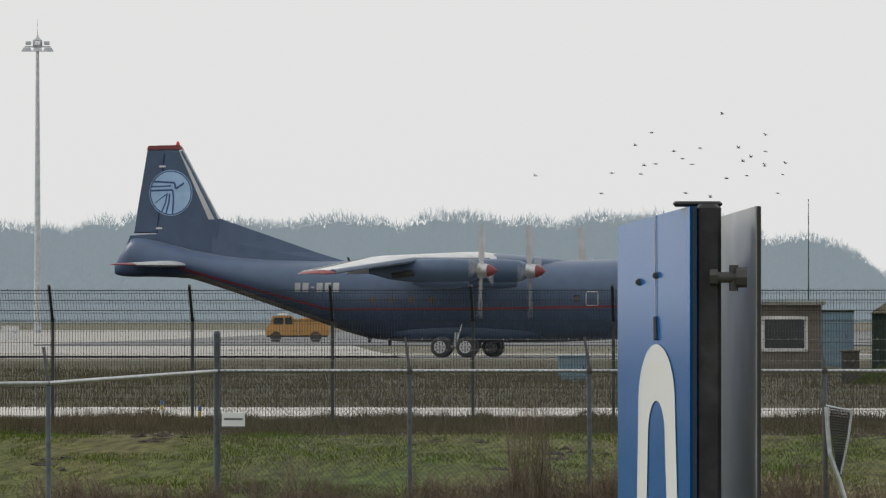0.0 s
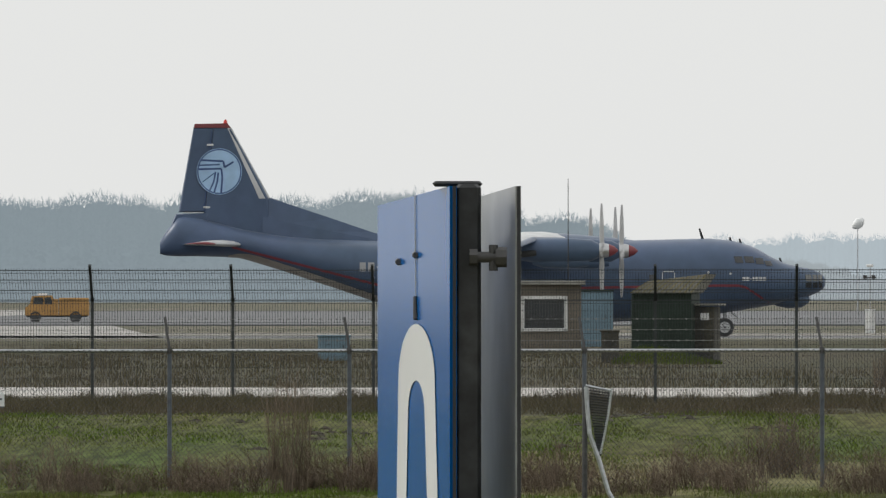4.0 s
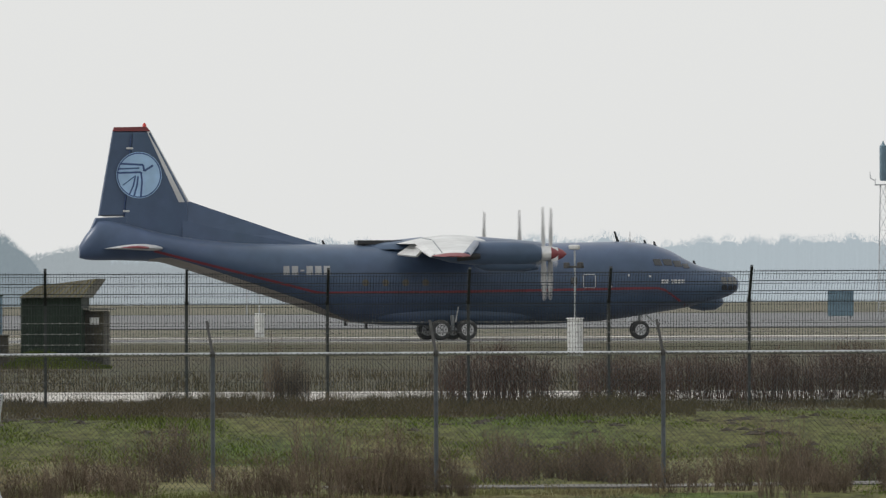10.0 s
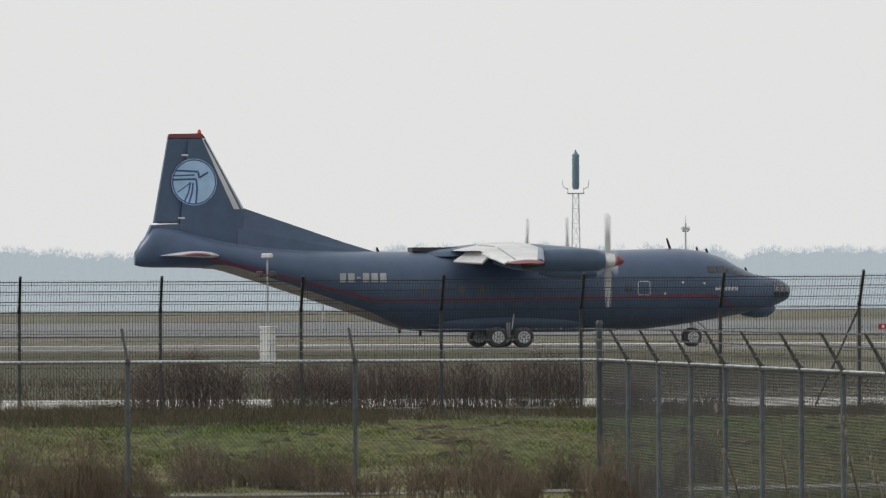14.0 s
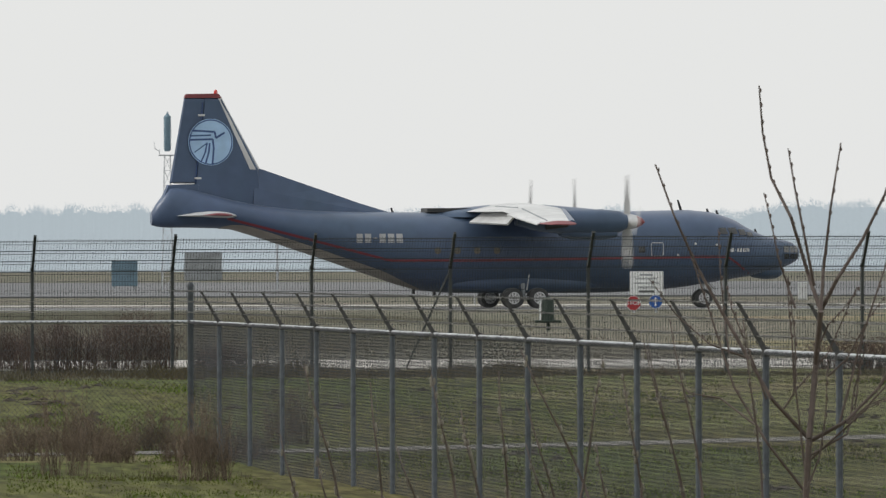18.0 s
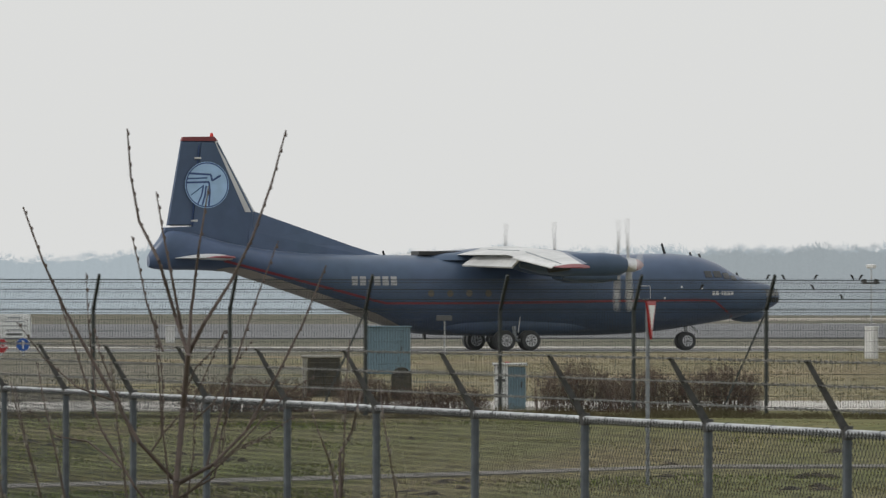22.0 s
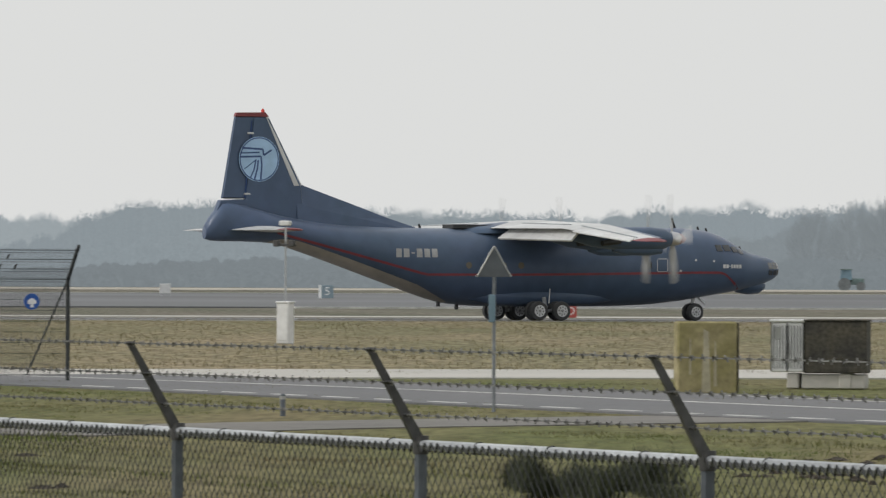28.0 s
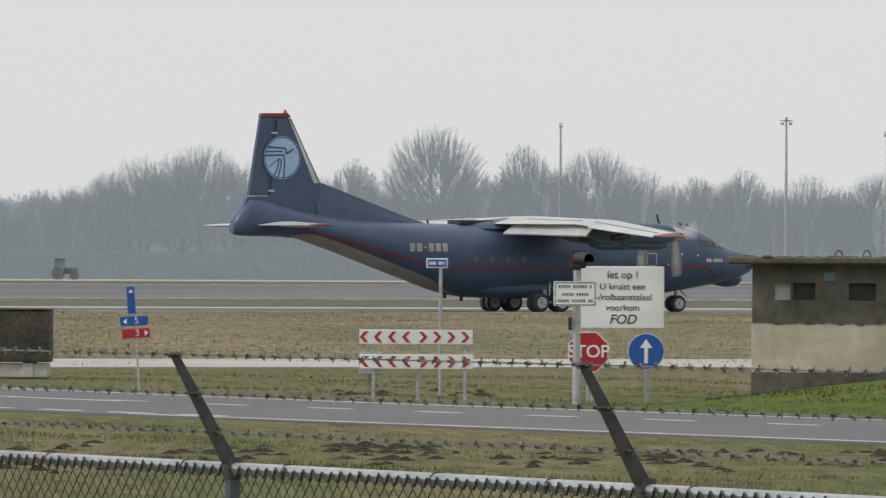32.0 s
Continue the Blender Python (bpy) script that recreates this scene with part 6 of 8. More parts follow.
def green_shed(b, d):
    t = thing("green_shed", facing(b, d, 0, -9), "dark green metal shed with a pale pitched roof", "shed")
    t.scale = (0.94, 1.0, 1.01)
    s = Shape()
    s.slab((0, 0.8, 1.0), (1.85, 1.6, 2.0), 0.02)
    body = part("body", s, M_GREEN, t)
    for k in range(9):
        s = Shape()
        s.slab((-0.84 + 0.21 * k, -0.012, 1.0), (0.05, 0.03, 1.9), 0.008)
        part("rib", s, M_GREEN, body)
    s = Shape()
    s.plate([(-0.97, 1.98), (-0.42, 2.32), (1.42, 2.52), (1.0, 1.98)], -0.12, 1.75)
    roof = part("roof", s, M_ROOF, t, "weathered pale roof sheet")
    for k in range(11):
        s = Shape()
        x0, x1, up = -0.95 + 0.185 * k, -0.40 + 0.176 * k, 2.315 + 0.0195 * k
        s.add([(x0, -0.125, 1.99), (x0 + 0.05, -0.125, 1.99), (x1 + 0.05, -0.128, up), (x1, -0.128, up), (x0, -0.14, 1.99), (x0 + 0.05, -0.14, 1.99), (x1 + 0.05, -0.14, up), (x1, -0.14, up)], [(0, 1, 2, 3), (7, 6, 5, 4), (0, 4, 5, 1), (1, 5, 6, 2), (2, 6, 7, 3), (3, 7, 4, 0)])
        part("roof_rib", s, M_MOSS, roof)
    s = Shape()
    s.slab((1.2, 1.3, 0.8), (0.6, 1.2, 1.6), 0.02)
    lean = part("lean_to", s, M_BOXDK, t, "brown lean-to")
    s = Shape()
    s.slab((1.2, 1.25, 1.66), (0.95, 1.5, 0.07), 0.02)
    part("lean_to_roof", s, M_ROOF, lean)
    s = Shape()
    s.slab((1.22, 0.69, 1.32), (0.28, 0.03, 0.2), 0.005)
    part("lean_to_window", s, M_BOX, lean)


green_shed(811, 226)


def grass_mound(b, d):
    rng = random.Random(71)
    m = facing(b, d)
    t = thing("grass_mound", m, "low mound of bright green grass beside the shed", "mound")
    n = 13
    rr = []
    for k in range(n):
        f = k / (n - 1)
        x = -1.0 + 3.1 * f
        h = 0.46 * min(1.0, f * 4) * (1.0 if f < 0.42 else max(0.02, 1 - (f - 0.42) / 0.55)) + 0.02
        rr.append([(x, 1.1 * math.cos(math.pi * i / 8) * (0.4 + 0.6 * h), h * math.sin(math.pi * i / 8) * rng.uniform(0.93, 1.05) - 0.05) for i in range(9)])
    s = Shape()
    s.rings(rr)
    part("turf", s, M_BANK, t, "", True)
    g = Shape()
    for k in range(2600):
        f, a = rng.random(), rng.uniform(0.3, 3.0)
        x = -1.0 + 3.1 * f
        h = 0.46 * min(1.0, f * 4) * (1.0 if f < 0.42 else max(0.02, 1 - (f - 0.42) / 0.55)) + 0.02
        p = Vector((x, -1.1 * math.cos(a * 0.5) * (0.4 + 0.6 * h), h * math.sin(a * 0.5) - 0.04))
        hh = rng.uniform(0.05, 0.16)
        g.add([p - Vector((0.012, 0, 0)), p + Vector((0.012, 0, 0)), p + Vector((rng.uniform(-0.5, 0.5) * hh, -0.02, hh))], [(0, 1, 2)])
    tagged(part("grass", g.mesh("grass", M_BANK), None, t), kind="stuff")


grass_mound(786, 223)


def crate_box(b, d):
    """A dark louvred box on a pale frame."""
    t = thing("louvred_cabinet", facing(b, d), "dark weathered cabinet with a pale side and lid", "cabinet")
    s = Shape()
    s.slab((0.05, 0.3, 0.45), (0.72, 0.6, 0.84), 0.02)
    body = part("body", s, M_BOXDK, t)
    for k in range(5):
        s = Shape()
        s.slab((0.05, -0.01, 0.16 + 0.15 * k), (0.6, 0.03, 0.04), 0.008)
        part("louvre", s, M_BOXDK, body)
    s = Shape()
    s.slab((-0.37, 0.3, 0.45), (0.1, 0.62, 0.9), 0.02)
    part("side_panel", s, M_ROOF, t, "pale side panel")
    s = Shape()
    s.slab((0, 0.3, 0.90), (0.9, 0.7, 0.06), 0.02)
    part("lid", s, M_ROOF, t)


crate_box(3675, 172)


def arched_cabinet(b, d):
    t = thing("arched_cabinet", facing(b, d), "dark grey round-topped cabinet half hidden in the hedge", "cabinet")
    s = Shape()
    s.plate([(-0.22, 0), (0.22, 0)] + [(0.22 * math.cos(math.pi * i / 10), 0.50 + 0.2 * math.sin(math.pi * i / 10)) for i in range(11)], 0, 0.4)
    part("body", s, M_BOXDK, t)
    s = Shape()
    s.slab((0, -0.008, 0.30), (0.32, 0.02, 0.42), 0.006)
    part("door", s, M_BOXDK, t)


arched_cabinet(3816, 168)


def dark_fixture(b, d):
    t = thing("field_transformer", facing(b, d), "dark green can-shaped fixture on a base plate", "fixture")
    s = Shape()
    s.lathe([(0.30, 0.2), (0.42, 0.19), (0.9, 0.19), (0.98, 0.15), (1.02, 0.05)], axis='z', n=16)
    part("can", s, M_GREEN, t, "", True)
    s = Shape()
    s.slab((0, 0, 0.28), (0.82, 0.5, 0.07), 0.02)
    part("base_plate", s, M_GREEN, t)
    pole("stem", t, 0.28, 0.06, mat=M_GREEN)
    s = Shape()
    s.slab((-0.24, -0.1, 0.62), (0.05, 0.05, 0.6), 0.01)
    part("marker_strip", s, M_SIGNWHITE, t)


dark_fixture(2957, 240)


def yellow_truck(b, d):
    t = thing("yellow_truck", facing(b, d), "orange-yellow airport service truck parked on the apron", "truck")
    s = Shape()
    s.plate([(-2.2, 0.55), (-2.2, 1.1), (-1.9, 1.3), (-1.75, 1.9), (-0.35, 1.95), (-0.2, 1.7), (0.1, 1.7), (0.1, 0.55)], 0, 1.9)
    body = part("cab", s, M_YELLOW, t)
    s = Shape()
    s.plate([(-1.68, 1.32), (-1.58, 1.8), (-0.95, 1.8), (-0.95, 1.32)], -0.01, 0.02)
    s.plate([(-0.85, 1.32), (-0.85, 1.8), (-0.4, 1.82), (-0.3, 1.32)], -0.01, 0.02)
    part("side_window", s, M_GLASS, body)
    s = Shape()
    s.slab((1.2, 0.95, 1.15), (2.1, 1.9, 1.25), 0.05)
    part("load_box", s, M_YELLOW, t)
    s = Shape()
    s.slab((-1.0, 0.95, 2.02), (0.7, 1.0, 0.12), 0.03)
    part("light_bar", s, M_SIGNWHITE, t, "pale roof light bar")
    for x in (-1.5, 1.3):
        for y in (0.12, 1.78):
            s = Shape()
            s.lathe([(-0.12, 0.3), (-0.13, 0.40), (0.13, 0.40), (0.12, 0.3)], (x, y, 0.42), 'y', 16)
            part("wheel", s, M_TYRE, t, "", True)
    s = Shape()
    s.slab((0, 0.95, 0.5), (4.3, 1.7, 0.12), 0.03)
    part("chassis", s, M_DARK, t)


yellow_truck(-258, 554)


def distance_board(b, d, text, mat, label, size=1.0):
    t = thing("field_board", facing(b, d) @ Matrix.Diagonal((size, size, size, 1)), label, "sign", "number boards on the field")
    s = Shape()
    s.slab((0, 0.1, 0.85), (1.25, 0.2, 1.35), 0.03)
    part("panel", s, mat, t)
    s = Shape()
    s.slab((-0.75, 0.12, 0.85), (0.3, 0.24, 1.4), 0.03)
    part("edge", s, M_SIGNWHITE, t)
    for sx in (-0.4, 0.4):
        pole("leg", t, 0.25, 0.04, x=sx, y=0.1)
    letters("numeral", text, 1.2, M_SIGNWHITE, t, pose(0, -0.01, 0.85))


distance_board(5836, 660, "5", M_PALETEAL, "dark board with a white number five", 0.8)
field_box("field_cabinet", 7632, 806, 1.1, 2.0, 0.5, M_BOX, "tall plain white cabinet beside the runway", "cabinet")
field_box("marker_box", 6226, 470, 0.36, 0.42, 0.3, M_BOX, "small white box on a stem beside the taxiway", "marker", z=0.35)
t = thing("yellow_field_sign", facing(7574, 470) @ Matrix.Diagonal((1.06, 1.24, 1.35, 1)), "yellow taxiway sign with a dark arrow and letter D", "sign")
s = Shape()
s.slab((0, 0.05, 0.55), (0.85, 0.08, 0.55), 0.02)
part("panel", s, M_SIGNYELLOW, t)
s = Shape()
s.box((-0.17, 0.004, 0.53), (0.26, 0.004, 0.035))
s.add([(-0.34, 0.002, 0.53), (-0.24, 0.002, 0.47), (-0.24, 0.002, 0.59)], [(0, 1, 2)])
part("arrow", s, M_INK, t, "dark arrow")
letters("letter", "D", 0.46, M_INK, t, pose(0.2, 0.004, 0.53))
for sx in (-0.3, 0.3):
    pole("leg", t, 0.35, 0.03, x=sx, y=0.06)
t = thing("field_board", facing(5549, 690), "plain pale board on two legs", "sign", "number boards on the field")
s = Shape()
s.slab((0, 0.1, 0.75), (0.95, 0.1, 0.85), 0.03)
part("panel", s, M_BOX, t)
for sx in (-0.35, 0.35):
    pole("leg", t, 0.4, 0.04, x=sx, y=0.1)
distance_board(6267, 425, "D", M_HAZERED, "red board with a white letter D", 0.5)
t = thing("marker_plate", facing(2827, 430), "small red plate with white mark on a stem", "sign")
pole("stem", t, 0.75, 0.03)
s = Shape()
s.slab((0, -0.03, 0.85), (0.6, 0.04, 0.3), 0.01)
part("plate", s, M_SIGNRED, t)
s = Shape()
s.box((-0.02, -0.055, 0.85), (0.12, 0.004, 0.16))
part("lettering_bar", s, M_SIGNWHITE, t)


# ---- traffic signs ----
def sign_disc(parent, x, z, r, mat, y=0.0, n=32):
    s = Shape()
    s.lathe([(-0.012, r), (0.0, r * 1.01), (0.004, r)], (x, y, z), 'y', n)
    return part("sign_face", s, mat, parent)


def arrow_up(parent, x, z, r, y):
    s = Shape()
    s.plate([(x - r * 0.10, z - r * 0.68), (x + r * 0.10, z - r * 0.68), (x + r * 0.10, z + r * 0.22), (x - r * 0.10, z + r * 0.22)], y - 0.004, y)
    s.plate([(x - r * 0.36, z + r * 0.2), (x + r * 0.36, z + r * 0.2), (x, z + r * 0.72)], y - 0.0045, y)
    part("arrow", s, M_SIGNWHITE, parent, "white arrow")


def stop_sign(b, d, z, r):
    t = thing("stop_sign", facing(b, d), "red octagonal stop sign on a steel post", "traffic sign", "stop signs")
    pole("post", t, z + r, 0.03, y=0.05)
    s = Shape()
    oct8 = lambda q: [(q * math.cos(math.pi / 8 + math.pi / 4 * i), z + q * math.sin(math.pi / 8 + math.pi / 4 * i)) for i in range(8)]
    s.plate(oct8(r), -0.012, 0.01)
    part("rim", s, M_SIGNWHITE, t)
    s = Shape()
    s.plate(oct8(r * 0.94), -0.018, -0.013)
    part("sign_face", s, M_SIGNRED, t)
    letters("word", "STOP", r * 0.80, M_SIGNWHITE, t, pose(0, -0.024, z), "", 0.003)
    return t


def arrow_sign(b, d, z, r):
    t = thing("ahead_only_sign", facing(b, d), "round blue sign with a white arrow pointing up", "traffic sign", "ahead only signs")
    pole("post", t, z + r * 0.6, 0.025, y=0.05)
    s = Shape()
    s.lathe([(-0.006, r * 1.05), (0.006, r * 1.05)], (0, 0, z), 'y', 32)
    part("rim", s, M_SIGNWHITE, t)
    sign_disc(t, 0, z, r, M_BLUE, -0.008)
    arrow_up(t, 0, z, r, -0.022)
    return t


def crossing_board(b, d, w, h, z0, full):
    t = thing("warning_board", facing(b, d), "large white warning board with black lettering", "sign", "warning boards")
    s = Shape()
    s.slab((0, 0, z0 + h / 2), (w, 0.03, h), 0.01)
    part("panel", s, M_SIGNWHITE, t)
    for sx in (-0.36, 0.3):
        pole("post", t, z0 + h * 0.95, 0.03, x=sx * w, y=0.06)
    if full:
        rows = ((0.86, "let op !", 0.17), (0.67, "U kruist een", 0.145), (0.50, "-/rolbaanstelsel", 0.145), (0.33, "voorkom", 0.145), (0.14, "FOD", 0.21))
        for f, text, size in rows:
            m = pose(0 if f != 0.5 else 0.02, -0.02, z0 + h * f)
            tagged(letters("lettering", text, size, M_INK, t, m, "", size * 0.004, 0.25 if text == "FOD" else 0.0), kind="stuff")
    else:
        for f, ww, hh in ((0.85, 0.4, 0.09), (0.68, 0.6, 0.06), (0.5, 0.75, 0.06), (0.33, 0.5, 0.06), (0.14, 0.45, 0.12)):
            s = Shape()
            s.box((0, -0.018, z0 + h * f), (w * ww, 0.004, hh * 0.8))
            part("lettering_bar", s, M_GREYINK if f < 0.2 else M_JOINT, t)
    return t


# the near set at the crossing
crossing_board(7804, 125, 1.31, 0.98, 1.07, True)
stop_sign(7744, 124.5, 0.70, 0.345)
arrow_sign(7846, 124.7, 0.71, 0.275)
# the far set across the field
crossing_board(3131, 338, 1.45, 1.0, 0.75, False)
stop_sign(3108, 337, 0.40, 0.33)
arrow_sign(3147, 336, 0.46, 0.27)


def traffic_light(b, d):
    t = thing("traffic_light", facing(b, d), "dark red signal lamp on a thick grey pole", "traffic light")
    pole("pole", t, 1.98, 0.065, 0.055, M_GALV)
    s = Shape()
    s.slab((0.02, 0.0, 2.16), (0.24, 0.2, 0.30), 0.02)
    head = part("lamp_housing", s, M_DARK, t, "black lamp housing")
    turn = pose(0.04, -0.08, 2.17, 0, 0, 38)
    s = Shape()
    rr = []
    for f, r in ((0.0, 0.105), (0.10, 0.105), (0.24, 0.10)):
        rr.append([(r * math.cos(a), -f, r * math.sin(a) - 0.12 * f) for a in [math.pi * (i - 1) / 9 for i in range(12)]])
    s.rings(rr, False)
    part("visor", s, M_DARK, head, "black hood", True, turn)
    s = Shape()
    s.lathe([(-0.05, 0.09), (-0.02, 0.10), (0.06, 0.10)], (0, 0, 0), 'y', 20)
    part("lens", s, M_LENS, head, "unlit red lens", True, turn)
    s = Shape()
    s.lathe([(1.60, 0.08), (1.64, 0.085), (1.68, 0.08)], axis='z', n=12)
    part("collar", s, M_GALV, t, "", True)
    s = Shape()
    s.slab((-0.10, -0.05, 1.16), (0.06, 0.06, 0.2), 0.01)
    part("clamp_box", s, M_DARK, t)
    sg = thing("notice_board", facing(b - 3, d - 0.15), "small white notice board with grey writing", "sign")
    s = Shape()
    s.slab((0, 0, 1.62), (0.66, 0.02, 0.38), 0.008)
    part("panel", s, M_SIGNWHITE, sg)
    s = Shape()
    for x, z, w, h in ((0, 1.79, 0.62, 0.012), (0, 1.45, 0.62, 0.012), (-0.305, 1.62, 0.012, 0.35), (0.305, 1.62, 0.012, 0.35)):
        s.box((x, -0.013, z), (w, 0.004, h))
    part("border", s, M_GREYINK, sg)
    for z, w in ((1.73, 0.52), (1.61, 0.42), (1.51, 0.54)):
        s = Shape()
        n = int(w / 0.035)
        for k in range(n):
            if k % 7 != 5:
                s.box((-w / 2 + (k + 0.5) * w / n, -0.013, z), (0.022, 0.004, 0.045))
        tagged(part("lettering_bar", s, M_GREYINK, sg), kind="stuff")


traffic_light(7723, 122)


def chevron_barrier(b, d):
    t = thing("chevron_barrier", facing(b, d, -0.085), "two white boards with red chevrons on steel legs", "barrier")
    for sx in (-0.67, 0.04, 0.78):
        pole("leg", t, 0.95, 0.028, x=sx, y=0.06)
    for z, dx in ((1.0, 0.0), (0.61, 0.01)):
        s = Shape()
        s.slab((dx, 0, z), (1.79, 0.03, 0.23), 0.008)
        board = part("board", s, M_SIGNWHITE, t)
        for k in range(8):
            x = dx - 0.80 + 0.222 * k
            q = -1 if (k < 4) == (z > 0.8) else 1
            q = q if z > 0.8 else (-1 if k < 4 else 1)
            s = Shape()
            s.plate([(x - q * 0.045, z + 0.085), (x + q * 0.03 , z), (x - q * 0.045, z - 0.085), (x + q * 0.015, z - 0.085), (x + q * 0.09, z), (x + q * 0.015, z + 0.085)], -0.022, -0.016)
            part("chevron", s, M_SIGNRED, board, "red chevron")
    s = Shape()
    s.slab((-0.72, 0.16, 0.58), (0.36, 0.16, 0.36), 0.015)
    part("battery_box", s, M_ALU, t, "grey battery box")
    for x in (-0.76, -0.72, -0.68):
        s = Shape()
        s.path([Vector((x, 0.14, 0.41)), Vector((x + 0.02, 0.14, 0.28)), Vector((x + 0.07, 0.12, 0.2)), Vector((-0.66, 0.08, 0.3))], [0.008] * 4, 5)
        part("cable", s, M_INK, t)


chevron_barrier(7439, 125)


def street_name_sign(b, d):
    t = thing("street_name_sign", facing(b, d), "small blue street sign on a tall thin post", "sign")
    pole("post", t, 2.1, 0.027)
    s = Shape()
    s.slab((-0.06, -0.04, 2.09), (0.35, 0.02, 0.162), 0.006)
    part("rim", s, M_SIGNWHITE, t)
    s = Shape()
    s.slab((-0.06, -0.052, 2.09), (0.31, 0.012, 0.118), 0.004)
    part("plate", s, M_BLUE, t)
    s = Shape()
    for k in range(9):
        if k != 4:
            s.box((-0.18 + 0.03 * k, -0.06, 2.09), (0.02, 0.004, 0.05))
    part("lettering_bar", s, M_SIGNWHITE, t)


street_name_sign(7482, 129)


def direction_post(b, d):
    t = thing("direction_post", facing(b, d, -0.17) @ pose(0, 0, 0, 0, -3.5), "leaning thin post with blue and red number arrows", "sign")
    pole("post", t, 1.9, 0.018)
    s = Shape()
    s.slab((-0.05, -0.03, 1.64), (0.13, 0.02, 0.44), 0.005)
    up = part("upright_board", s, M_BLUE, t, "blue upright board")
    s = Shape()
    s.plate([(-0.09, 1.76), (-0.01, 1.76), (-0.05, 1.82)], -0.046, -0.041)
    part("arrow", s, M_SIGNWHITE, up)
    for z, mat, text, q in ((1.30, M_BLUE, "5", -1), (1.10, M_SIGNRED, "3", 1)):
        s = Shape()
        s.slab((-0.01 + 0.01 * q, -0.03, z), (0.45, 0.02, 0.15), 0.005)
        bd = part("arrow_board", s, mat, t)
        letters("numeral", text, 0.15, M_SIGNWHITE, bd, pose(0.02, -0.045, z))
        s = Shape()
        s.plate([(q * 0.20, z), (q * 0.14, z + 0.05), (q * 0.14, z - 0.05)], -0.046, -0.041)
        part("arrow", s, M_SIGNWHITE, bd)


direction_post(6951, 128)


def give_way(b, d, turn, top, label):
    t = thing("triangle_sign", facing(b, d, 0, turn), label, "traffic sign", "triangular signs")
    z = ground_z(*spot(b, d).xy)
    s = Shape()
    s.tube((0, 0.04, z - 0.2), (0, 0.04, top), 0.026, 0.026, 10)
    part("post", s, M_SIGNPOST, t, "", True)
    return t


t = give_way(6131, 120, 0, 2.40, "grey back of a triangular sign on a post")
s = Shape()
s.plate([(-0.26, 1.98), (0.26, 1.98), (0.0, 2.45)], -0.01, 0.01)
part("plate", s, M_SIGNBACK, t, "weathered grey back")
s = Shape()
for x0, z0, x1, z1 in ((-0.26, 1.98, 0.0, 2.45), (0.26, 1.98, 0.0, 2.45)):
    s.tube((x0, -0.015, z0), (x1, -0.015, z1), 0.012, 0.012, 5)
part("folded_rim", s, M_ALU, t)
s = Shape()
s.slab((-0.03, -0.02, 1.50), (0.10, 0.08, 0.42), 0.01)
part("clamp_plate", s, M_TEAL, t)
t = give_way(4257, 100, 78, 2.0, "red and white give-way sign seen edge-on")
s = Shape()
s.plate([(-0.28, 2.02), (0.28, 2.02), (0.0, 1.54)], -0.012, 0.012)
part("plate", s, M_SIGNRED, t)
s = Shape()
s.plate([(-0.19, 1.97), (0.19, 1.97), (0.0, 1.65)], -0.018, -0.013)
part("inner_face", s, M_SIGNWHITE, t)


def field_sign(b, d):
    t = thing("field_notice", facing(b, d), "small dark notice plate on a post", "sign")
    pole("post", t, 1.55, 0.03)
    s = Shape()
    s.slab((0, -0.03, 1.62), (0.6, 0.04, 0.2), 0.01)
    part("plate", s, M_GREYINK, t)


field_sign(3892, 300)


def bollard(b, d, h=0.33, mat=M_POST):
    t = thing("bollard", facing(b, d, ground_z(*spot(b, d).xy)), "short grey steel bollard in the verge", "bollard")
    s = Shape()
    s.lathe([(-0.1, 0.04), (h - 0.03, 0.04), (h, 0.03)], axis='z', n=10)
    part("tube", s, mat, t, "", True)
    s = Shape()
    s.lathe([(h * 0.75, 0.043), (h * 0.9, 0.043)], axis='z', n=10)
    part("band", s, M_ALU, t)


bollard(5758, 116)


def edge_light(b, d):
    t = thing("edge_light", facing(b, d) @ Matrix.Diagonal((0.62, 0.62, 0.62, 1)), "small blue and yellow taxiway edge light", "lamp", "edge lights")
    s = Shape()
    s.lathe([(-0.05, 0.05), (0.18, 0.05), (0.2, 0.03)], axis='z', n=10)
    part("body", s, M_SIGNYELLOW, t, "", True)
    s = Shape()
    s.lathe([(0.2, 0.05), (0.3, 0.055), (0.36, 0.03)], axis='z', n=10)
    part("lens", s, M_STROKE, t, "", True)


for b, d in ((7656, 176), (6930, 190), (-497, 160), (-430, 150)):
    edge_light(b, d)


def concrete_block(b, d):
    t = thing("concrete_block", facing(b, d, 0, 8), "moss-stained upright concrete block", "concrete block")
    s = Shape()
    s.slab((0, 0.2, 0.58), (1.05, 0.5, 1.3), 0.03)
    part("body", s, M_MOSS, t)
    # a darker sheet covers the right side face
    s = Shape()
    s.slab((0.545, 0.2, 0.58), (0.03, 0.44, 1.26), 0.01)
    part("dark_side", s, M_BOXDK, t)
    for x, w, z0, z1 in ((-0.02, 0.16, 0.0, 1.1), (0.14, 0.05, 0.1, 0.9), (-0.30, 0.04, 0.3, 0.95)):
        s = Shape()
        s.plate([(x - w * 0.3, z1), (x + w * 0.25, z1 - 0.05), (x + w * 0.5, z0), (x - w * 0.5, z0)], -0.056, -0.051)
        part("lime_run", s, M_LIME, t, "pale lime run")


concrete_block(6508, 138)


